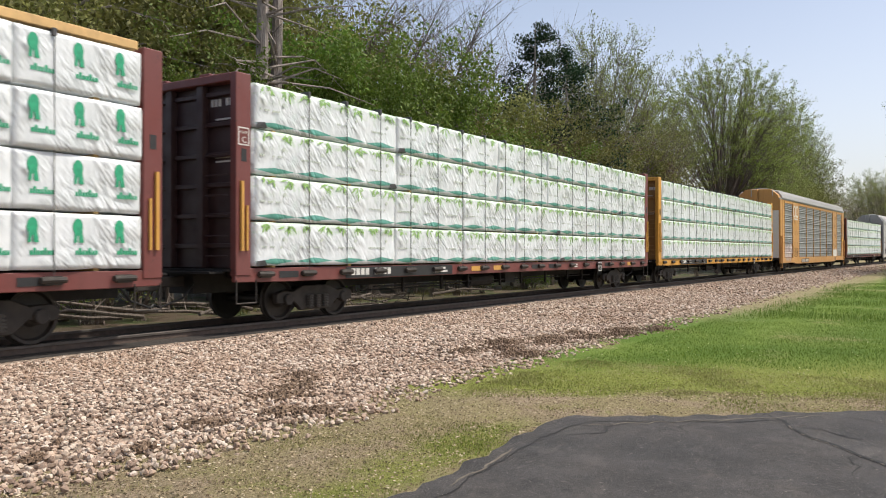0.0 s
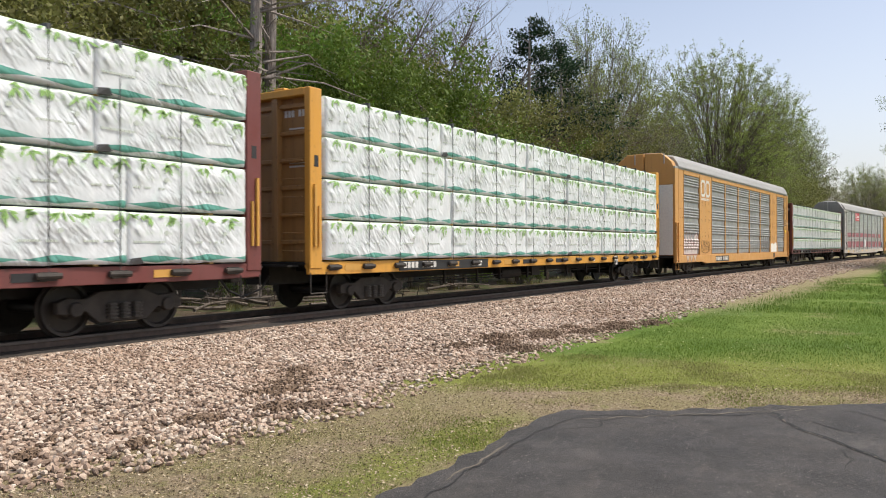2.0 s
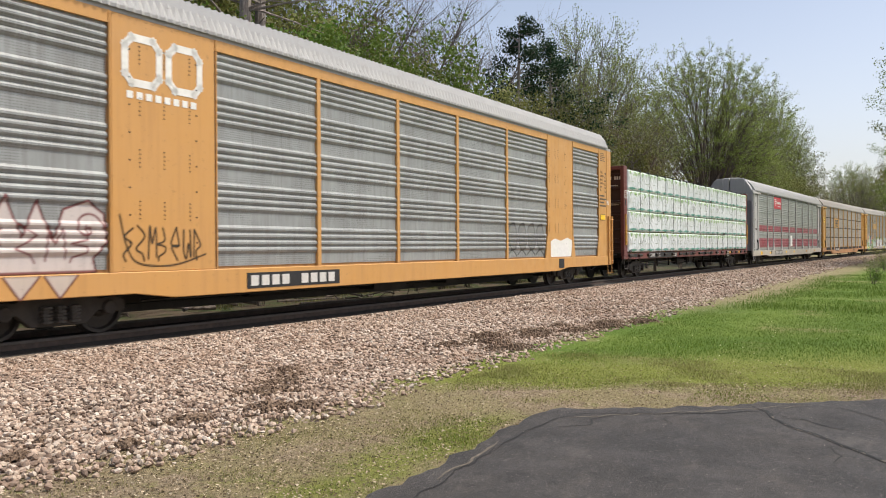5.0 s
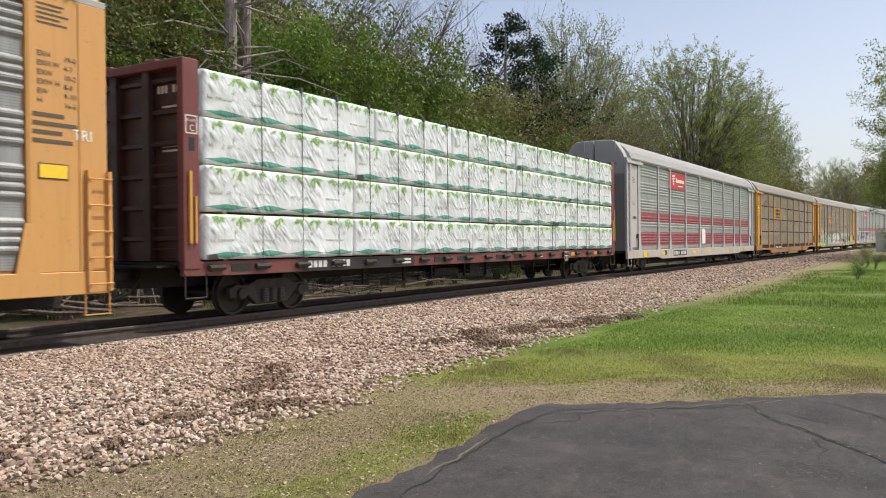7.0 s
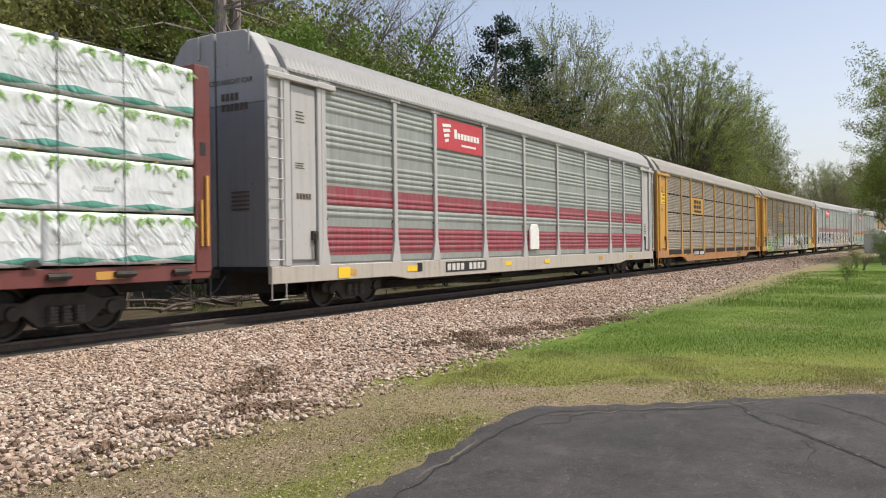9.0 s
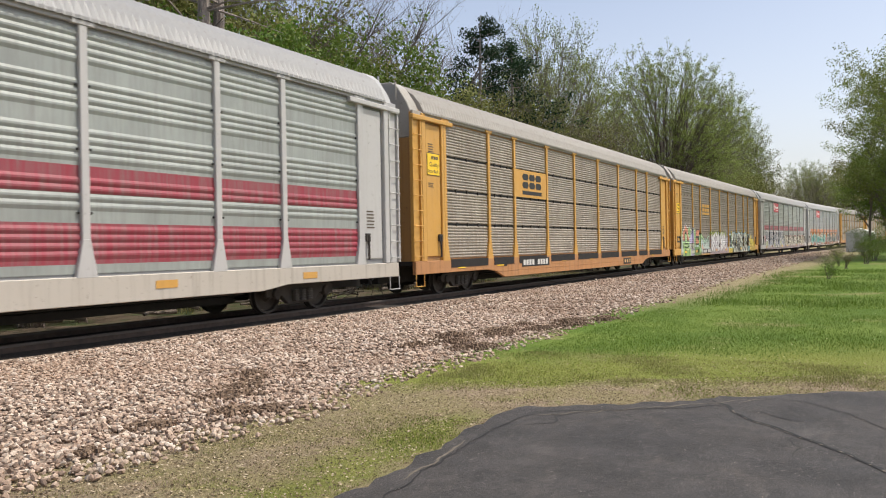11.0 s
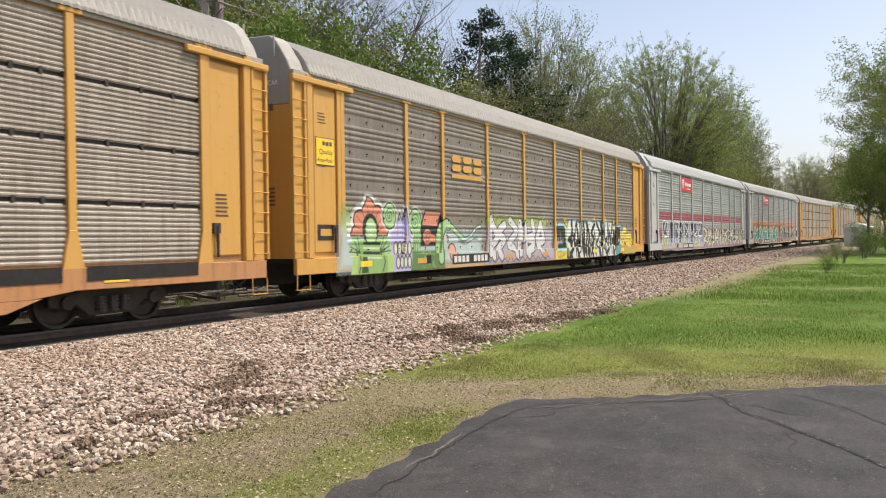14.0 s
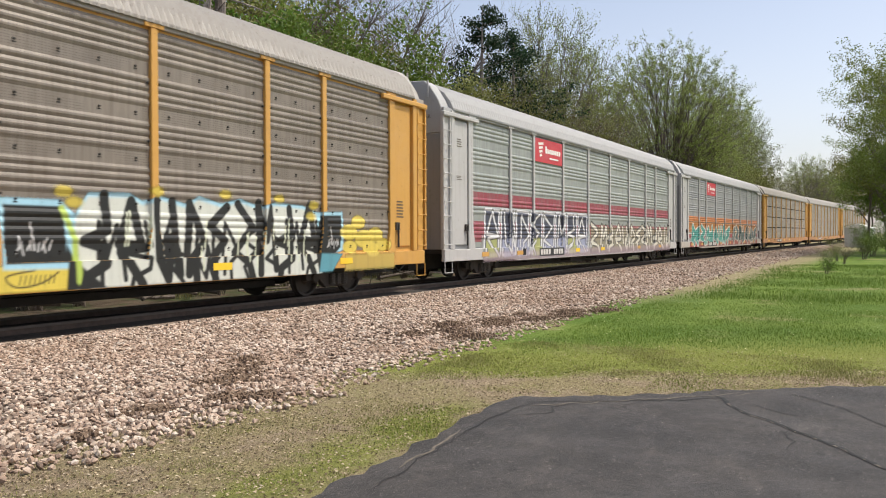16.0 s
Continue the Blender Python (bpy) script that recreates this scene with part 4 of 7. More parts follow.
def flat_details(car, seed, light):
    """Markings, reflectors and placards on the sill and end of a flat car."""
    r = random.Random(seed)
    number_bars(car, 3.4, 0.92, 1.5, 0.15, STENCIL_WHITE, y=-1.505)
    plate(car, 3.2, 7.6, 0.86, 1.10, BLACK, -1.503, "data_panel")
    for x in (1.15, 5.45, 8.6, 9.85, 12.3, 13.55, 18.45, 20.9):
        plate(car, x, x + 0.55, 0.92, 1.05, AMBER if r.random() < 0.6 else BLACK, -1.504, "reflector")
    plate(car, 17.6, 17.98, 0.74, 1.10, BLACK, -1.575, "inspection_board")
    g = Geo()
    for z in (0.76, 0.92, 1.06):
        g.flat([(17.63, z), (17.95, z), (17.95, z + 0.02), (17.63, z + 0.02)], -1.582)
    for x in (17.63, 17.78, 17.93):
        g.flat([(x, 0.76), (x + 0.02, 0.76), (x + 0.02, 1.08), (x, 1.08)], -1.582)
    part("board_lines", g, WHITE, car)
    g = Geo()
    bars(g, 15.2, 1.0, 0.7, 2, 0.07, 0.035, -1.504, seed)
    bars(g, 6.7, 1.0, 0.8, 2, 0.08, 0.05, -1.510, seed + 1)
    tagged(part("stencilling", g, STENCIL_WHITE, car), kind="stuff")
    # on the leading bulkhead
    t = words("CAUTION", 0.13, 0, 0, 0, STENCIL_WHITE, car)
    t.matrix_basis = pose(-0.012, 1.30, 4.63, 90, 0, -90)
    g = Geo()
    def end_bar(y0, y1, z0, z1):
        g.box(-0.01 + 0.05, 0.052, y0, y1, z0, z1)
    for i in range(7):
        if i != 3:
            end_bar(-0.62 - i * 0.10 - 0.07, -0.62 - i * 0.10, 4.22, 4.36)
    for k, (w, z) in enumerate(((0.42, 3.95), (0.38, 3.87), (0.5, 3.3), (0.55, 3.22), (0.48, 3.14))):
        end_bar(-0.75 - w, -0.75, z, z + 0.035)
    for v in range(len(g.v)):
        x, y, z = g.v[v]
        g.v[v] = (x + 0.168, y, z)
    tagged(part("end_stencilling", g, STENCIL_WHITE, car), kind="stuff")
    if light == "plate":
        g = Geo()
        for a in ((0.05, 0.33, 3.42, 3.445), (0.05, 0.33, 3.735, 3.76), (0.05, 0.075, 3.42, 3.76), (0.305, 0.33, 3.42, 3.76)):
            g.flat([(a[0], a[2]), (a[1], a[2]), (a[1], a[3]), (a[0], a[3])], -1.522)
        part("plate_frame", g, STENCIL_WHITE, car)
        words("PLATE", 0.07, 0.085, -1.523, 3.64, STENCIL_WHITE, car)
        words("C", 0.17, 0.14, -1.523, 3.47, STENCIL_WHITE, car)


c1 = placed(centerbeam("maroon centerbeam flatcar with white wrapped lumber", MAROON, MAROON_SHADED, "emblem", [[2.8, 6.4, 11.3, 15.6, 20.35]] * 2 + [[3.0, 7.4, 12.3, 17.2, 20.35]] * 2, 1), -14.30, 23.4)
flat_details(c1, 1, "")
for i in range(6):
    part("top_board", Geo().box(0.6 + i * 3.72, 0.6 + i * 3.72 + 3.70, SIDE + 0.01, -0.3, 4.70, 4.84), LUMBER, c1, "raw lumber course on top of the load", bevel=0.008)
c2 = placed(centerbeam("maroon centerbeam flatcar with leaf printed lumber wrap", MAROON, MAROON_SHADED, "leaf", [B_LOW, B_LOW[:], B_HIGH, B_HIGH], 2), 10.78, 23.4)
flat_details(c2, 2, "plate")
# Its yellow bulkheads get the brown end paint, so the colour carries their shade.
c3 = placed(centerbeam("yellow centerbeam flatcar with leaf printed lumber wrap", YELLOW, BROWN_END, "leaf", [B_MIX, B_MIX, [4.8, 9.5, 12.7, 16.2, 19.2], B_HIGH], 3), 35.63, 23.4)
flat_details(c3, 3, "")
c4 = placed(centerbeam("brown centerbeam flatcar with stacked white lumber", MAROON, MAROON_SHADED, "leaf", [[4.49, 6.95, 10.19, 13.28, 16.42, 19.5], [4.5, 7.0, 10.2, 13.3, 16.4], [4.6, 8.2, 13.2, 17.9], [5.4, 9.1, 13.2, 18.4]], 4), 90.34, 23.4)
flat_details(c4, 5, "plate")


def box_rack(label):
    """The orange carrier with wide sheet panels let into solid bays."""
    L = 27.42
    car = autorack(label, ORANGE, BROWN_END, GALV_BLUE, ORANGE, ROOF, "wide", L, 5.28, 5.98)
    zs, top = 1.02, 5.20
    solid = [(0.1, 1.36), (4.16, 6.34), (21.14, 23.29), (25.98, L - 0.1)]
    for a, b in solid:
        part("side_sheet", Geo().box(a, b, -1.53, -1.42, zs, top), ORANGE, car, "orange-yellow painted side sheet", bevel=0.012)
    for a, b in ((1.42, 4.10), (6.40, 9.20), (9.32, 12.18), (12.30, 15.06), (15.18, 18.06), (18.18, 21.08), (23.35, 25.92)):
        part("side_panel", ribbed(a, b, zs + 0.05, top - 0.2, "band", 0.04, -1.475), GALV_BLUE, car, "blue-grey ribbed panel")
        part("panel_header", Geo().box(a - 0.06, b + 0.06, -1.53, -1.44, top - 0.2, top), ORANGE, car)
    for x in (9.26, 12.24, 15.12, 18.12):
        part("side_post", Geo().box(x - 0.06, x + 0.06, -1.535, -1.44, zs, top - 0.2), ORANGE, car, bevel=0.008)
    for x in (0.62, 1.39, 4.13, 6.37, 21.11, 23.32, 25.95, L - 0.6):
        part("seam", Geo().box(x - 0.012, x + 0.012, -1.545, -1.52, zs, top), ORANGE, car)
    ladder(car, 0.10, 0.48, -1.57, 0.70, 2.6, 5, ORANGE)
    ladder(car, L - 0.48, L - 0.10, -1.57, 0.70, 2.6, 5, ORANGE)
    g = Geo()
    for i in range(8):
        for x in (0.85, 1.2, 4.5, 5.9, 21.2, 22.7):
            g.tube((x, -1.54, 1.5 + i * 0.45), (x, -1.525, 1.5 + i * 0.45), 0.016, sides=6)
    tagged(part("rivets", g, IRON, car), kind="stuff")
    part("end_sheet", Geo().box(0.09, 0.12, -1.41, -0.76, 1.05, 4.41), WHITE, car, "pale whitish end sheet")
    part("end_sheet", Geo().box(0.07, 0.12, -0.74, -0.06, 1.05, 4.41), GREY_LIGHT, car, "grimy grey end sheet")
    part("primer_patch", Geo().prism([(21.35, 1.05), (23.2, 1.05), (23.2, 1.62), (22.8, 1.72), (22.2, 1.60), (21.7, 1.68), (21.35, 1.58)], -1.537, -1.52), WHITE, car, "patch of white primer")
    plate(car, 22.0, 22.45, 0.66, 0.98, BLACK, SIDE - 0.004, "inspection_board")
    for x in (21.11, 23.32, 25.95):
        part("gusset", Geo().prism([(x - 0.2, 1.0), (x + 0.2, 1.0), (x + 0.05, 1.75), (x - 0.05, 1.75)], -1.55, -1.50), ORANGE, car, bevel=0.008)
    g = Geo()
    for k in range(4):
        for i in range(5):
            for x in (21.25, 21.75, 22.0, 22.6, 4.7, 5.2, 5.75):
                g.tube((x, -1.54, 1.9 + k * 0.85 + i * 0.07), (x, -1.528, 1.9 + k * 0.85 + i * 0.07), 0.012, sides=6)
    tagged(part("bolt_heads", g, IRON, car), kind="stuff")
    # white emblem: two rounded shapes above a plain bar
    g = Geo()
    def band(points, w):
        for (xa, za), (xb, zb) in zip(points, points[1:]):
            d = Vector((xb - xa, 0, zb - za)).normalized() * w / 2
            nx, nz = -d.z, d.x
            g.flat([(xa - d.x + nx, za - d.z + nz), (xb + d.x + nx, zb + d.z + nz), (xb + d.x - nx, zb + d.z - nz), (xa - d.x - nx, za - d.z - nz)], -1.534)
    band([(4.98, 4.86), (4.55, 4.86), (4.42, 4.72), (4.42, 4.26), (4.55, 4.12), (4.98, 4.12), (5.10, 4.26), (5.10, 4.72), (4.98, 4.86)], 0.13)
    band([(5.86, 4.86), (5.43, 4.86), (5.30, 4.72), (5.30, 4.26), (5.43, 4.12), (5.86, 4.12), (5.98, 4.26), (5.98, 4.72), (5.86, 4.86)], 0.13)
    tagged(part("emblem", g, WHITE, car, "white rounded emblem"), kind="stuff")
    g = Geo()
    for i in range(8):
        g.flat([(4.45 + i * 0.19, 3.86), (4.57 + i * 0.19, 3.86), (4.57 + i * 0.19, 3.98), (4.45 + i * 0.19, 3.98)], -1.534)
    part("emblem_bars", g, WHITE, car)
    number_bars(car, 7.2, 0.68, 2.6, 0.20, STENCIL_WHITE, y=SIDE - 0.005, back=BLACK)
    words("TRI", 0.24, L - 0.72, -1.535, 3.05, WHITE, car)
    for k, (a, b) in enumerate((("EXH", "19-0"), ("EXH W", "4-7"), ("EXW", "10-2"), ("EXW H", "8-0"), ("EW", "9-10"), ("H", "16-6"))):
        words(a, 0.115, L - 1.30, -1.535, 4.25 - k * 0.14, STENCIL, car)
        words(b, 0.115, L - 0.86, -1.535, 4.22 - k * 0.14, STENCIL, car)
    g = Geo()
    bars(g, L - 1.30, 5.02, 0.62, 5, 0.07, 0.025, -1.534, 7)
    bars(g, L - 1.38, 3.35, 0.75, 4, 0.13, 0.06, -1.534, 8)
    tagged(part("stencilling", g, STENCIL, car), kind="stuff")
    plate(car, L - 1.30, L - 0.80, 2.42, 2.66, STENCIL, -1.533, "placard")
    plate(car, L - 1.28, L - 0.82, 2.44, 2.64, SIGN_YELLOW, -1.540, "placard_face", "yellow warning placard")
    return car


orange_car = placed(box_rack("orange-yellow covered autorack car with grey louvred panels"), 61.41, 27.42)


def rack(label, trim, end, sheet, sill, roof, pattern, start, rows=1, spin=True):
    car = autorack(label, trim, end, sheet, sill, roof, pattern, spin=spin)
    rack_side(car, trim, sheet, pattern, rows=rows)
    t = words("EXCESS HEIGHT CAR", 0.16, 0, 0, 0, STENCIL if trim is not AMBER else WHITE, car)
    t.matrix_basis = pose(0.108, 0.35, 4.86, 90, 0, -90) @ Matrix.Diagonal((0.95, 1, 1, 1))
    g = Geo()
    for i in range(6):
        g.box(0.106, 0.112, -0.28 - i * 0.13, -0.19 - i * 0.13, 4.30, 4.45)
    for i in range(4):
        g.box(0.106, 0.112, -0.28 - i * 0.13, -0.19 - i * 0.13, 4.52, 4.67)
    for k in range(5):
        g.box(0.106, 0.112, -0.95, -0.45, 2.2 + k * 0.09, 2.24 + k * 0.09)
    tagged(part("end_stencilling", g, STENCIL, car), kind="stuff")
    number_bars(car, 7.3, 0.72, 2.3, 0.19, STENCIL_WHITE, y=SIDE - 0.005, back=BLACK)
    g = Geo()
    bars(g, 0.95, 4.30, 0.35, 4, 0.07, 0.025, -1.504, 3)
    bars(g, 0.92, 3.2, 0.4, 3, 0.05, 0.02, -1.504, 4)
    bars(g, 26.6, 2.3, 0.35, 6, 0.08, 0.035, -1.504, 5)
    tagged(part("stencilling", g, STENCIL, car), kind="stuff")
    r = random.Random(int(start))
    for x in (2.5, 5.2, 11.0, 14.2, 19.9, 24.0):
        plate(car, x, x + 0.5, 0.76, 0.90, SIGN_YELLOW if r.random() < 0.6 else AMBER, SIDE - 0.004, "reflector")
    plate(car, 5.7, 5.95, 0.74, 0.97, IRON, SIDE - 0.004, "tag_box")
    return placed(car, start, 28.1)

# ---- spray paint on the cars: coats of colour on a skin that follows ribs, posts and sill ----
SPRAY = Nodes("spray_paint")
spray_coat = SPRAY.node("Attribute")
spray_coat.attribute_name = "coat"
spray_see = SPRAY.math("MULTIPLY", spray_coat.outputs["Alpha"], SPRAY.ramp(SPRAY.noise(14, 6, 0.75), 0.28, 0.42, 0.72, 1.0))
SPRAY.put(SPRAY.b.inputs["Alpha"], spray_see)
SPRAY.done(SPRAY.mix(SPRAY.ramp(SPRAY.noise(2.2, 6, 0.65, stretch=(3.0, 3.0, 0.3)), 0.5, 0.8, 0.0, 0.3), spray_coat.outputs["Color"], (0.05, 0.04, 0.03)), 0.5)


def bent(points, n=8):
    """A smooth curve through a few points."""
    p = np.array([points[0]] + list(points) + [points[-1]], float)
    out = []
    for i in range(1, len(p) - 2):
        for k in range(n):
            u = k / n
            out.append(0.5 * (2 * p[i] + (p[i + 1] - p[i - 1]) * u + (2 * p[i - 1] - 5 * p[i] + 4 * p[i + 1] - p[i + 2]) * u * u + (3 * p[i] - p[i - 1] - 3 * p[i + 1] + p[i + 2]) * u ** 3))
    return out + [p[-1]]


def coil(cx, cz, r, turns=2.2, start=0.0):
    return [(cx + r * (1 - k / 40) * math.cos(start + turns * 6.283 * k / 40), cz + r * (1 - k / 40) * math.sin(start + turns * 6.283 * k / 40)) for k in range(41)]


class Spray:
    """A painter's canvas on a car's side, in the car's own x and z."""

    def __init__(self, x0, x1, z0, z1, step, depth=0.020, sheets=None):
        self.ribs, self.sheets = rib_profile(1.07, 5.0, "band", depth), sheets
        self.x = np.arange(x0, x1 + step, step)
        extra = [z for d, z in self.ribs if z0 < z < z1] + [1.018, 1.022, 1.068]
        self.z = np.unique(np.round(np.concatenate([np.arange(z0, z1 + step, step), extra]), 4))
        self.rgb = np.zeros((len(self.x), len(self.z), 3))
        self.a = np.zeros((len(self.x), len(self.z)))

    def window(self, pts, pad):
        p = np.array(pts, float)
        i0, i1 = np.searchsorted(self.x, [p[:, 0].min() - pad, p[:, 0].max() + pad])
        j0, j1 = np.searchsorted(self.z, [p[:, 1].min() - pad, p[:, 1].max() + pad])
        X, Z = np.meshgrid(self.x[i0:i1], self.z[j0:j1], indexing="ij")
        return p, (slice(i0, i1), slice(j0, j1)), X, Z

    def near(self, p, X, Z):
        d = np.full(X.shape, 9.0)
        for a, b in zip(p, p[1:]):
            v = b - a
            t = np.clip(((X - a[0]) * v[0] + (Z - a[1]) * v[1]) / (v @ v + 1e-9), 0, 1)
            d = np.minimum(d, np.hypot(X - a[0] - t * v[0], Z - a[1] - t * v[1]))
        return d

    def lay(self, w, m, colour):
        a, c = self.a[w], self.rgb[w]
        out = m + a * (1 - m)
        self.rgb[w] = (np.array(colour) * m[..., None] + c * (a * (1 - m))[..., None]) / np.maximum(out, 1e-6)[..., None]
        self.a[w] = out

    def line(self, pts, width, colour, soft=0.02, strength=1.0):
        p, w, X, Z = self.window(pts, width + soft)
        if X.size:
            self.lay(w, strength * np.clip((width / 2 + soft / 2 - self.near(p, X, Z)) / soft, 0, 1), colour)

    def area(self, pts, colour, soft=0.02, strength=1.0):
        p, w, X, Z = self.window(pts, soft * 1.5)
        if not X.size:
            return
        q = np.vstack([p, p[:1]])
        d = self.near(q, X, Z)
        inside = np.zeros(X.shape, bool)
        for a, b in zip(q, q[1:]):
            cut = (a[1] > Z) != (b[1] > Z)
            inside ^= cut & (X < (b[0] - a[0]) * (Z - a[1]) / (b[1] - a[1] + 1e-12) + a[0])
        self.lay(w, strength * np.clip(np.where(inside, d, -d) / soft + 0.5, 0, 1), colour)

    def blob(self, cx, cz, rx, rz, colour, soft=0.02, strength=1.0, edge=None):
        ring = [(cx + rx * math.cos(k * 0.3142), cz + rz * math.sin(k * 0.3142)) for k in range(20)]
        self.area(ring, colour, soft, strength)
        if edge:
            self.line(ring + ring[:1], 0.04, edge)

    def front(self):
        """How far out the car's side stands at every x, z."""
        X, Z = np.meshgrid(self.x, self.z, indexing="ij")
        y = -1.4775 - np.interp(Z, [q[1] for q in self.ribs], [q[0] for q in self.ribs])
        if self.sheets:
            y = np.where((X > self.sheets[0]) & (X < self.sheets[1]), y, -1.5335)
            return np.where(Z < 1.02, SIDE - 0.0035, y)
        for p in POSTS:
            d = np.abs(X - p)
            y = np.where(d < 0.085, np.minimum(y, -1.5485), y)
            y = np.where((Z < 1.62) & (d < 0.205 - 0.13 * np.clip(Z - 1.0, 0, 1) / 0.62), np.minimum(y, -1.5555), y)
        y = np.where((X < 1.8) & (X > 1.62), np.minimum(y, -1.5485), y)
        y = np.where((X <= 1.62) | (X > 26.3), np.minimum(y, -1.5035), y)
        return np.where(Z < 1.02, SIDE - 0.0035, y)

    def skin(self, car, label):
        n, m = self.a.shape
        ys = self.front()
        v = np.stack([np.repeat(self.x[:, None], m, 1), ys, np.repeat(self.z[None], n, 0)], -1).reshape(-1, 3)
        i, j = np.meshgrid(np.arange(n - 1), np.arange(m - 1), indexing="ij")
        k = i * m + j
        on = np.maximum.reduce([self.a[:-1, :-1], self.a[1:, :-1], self.a[:-1, 1:], self.a[1:, 1:]]) > 0.02
        f = np.stack([k, k + m, k + m + 1, k + 1], -1)[on]
        used, f = np.unique(f, return_inverse=True)
        f = f.reshape(-1, 4)
        me = bpy.data.meshes.new("graffiti")
        me.from_pydata(v[used].tolist(), [], f.tolist())
        coat = me.color_attributes.new("coat", "FLOAT_COLOR", "POINT")
        coat.data.foreach_set("color", np.concatenate([self.rgb.reshape(-1, 3), self.a.reshape(-1, 1)], 1)[used].astype(np.float32).ravel())
        me.materials.append(SPRAY.m)
        part("graffiti", me, None, car, label)


# strokes of wild lettering, in a unit cell
WILD = [[[(0.55, 1.0), (0.65, 0.62), (0.1, 0.5), (0.65, 0.42), (0.6, 0.25), (0.15, 0.12), (0.1, 0.0)]],
        [[(0.2, 1.0), (0.75, 0.7), (0.15, 0.35), (0.6, 0.2), (0.75, 0.0)]],
        [[(0.35, 1.0), (0.3, 0.1)], [(0.4, 0.95), (0.85, 0.5), (0.5, 0.3), (0.55, 0.0)]],
        [[(0.5, 1.0), (0.15, 0.5), (0.8, 0.45)], [(0.5, 1.0), (0.75, 0.45), (0.2, 0.4), (0.7, 0.0)]],
        [[(0.2, 0.05), (0.25, 1.0), (0.45, 0.5), (0.7, 0.95), (0.8, 0.1)]],
        [[(0.8, 0.95), (0.2, 0.7), (0.7, 0.5), (0.15, 0.2), (0.3, 0.0)]],
        [[(0.25, 1.0), (0.3, 0.3), (0.55, 0.05), (0.65, 0.55), (0.9, 0.1), (0.75, 1.0)]]]
INK, PALE = (0.012, 0.013, 0.012), (0.60, 0.62, 0.55)


def lettering(sp, x0, x1, z0, z1, count, width, seed, colour, edge=None, edge_width=0.05, smooth=False):
    """A row of angular letters; edge is the outline round each stroke."""
    r = random.Random(seed)
    w = (x1 - x0) / count
    strokes = []
    for i in range(count):
        lean, drop = r.uniform(-0.15, 0.15), r.uniform(-0.06, 0.06)
        for st in WILD[(i * 3 + seed) % len(WILD)]:
            pts = [(x0 + w * (i - 0.08 + 1.16 * u + lean * v), z0 + (z1 - z0) * (v + drop * v)) for u, v in st]
            strokes.append(bent(pts, 5) if smooth else pts)
    if edge:
        for st in strokes:
            sp.line(st, width + 2 * edge_width, edge)
    for st in strokes:
        sp.line(st, width, colour)


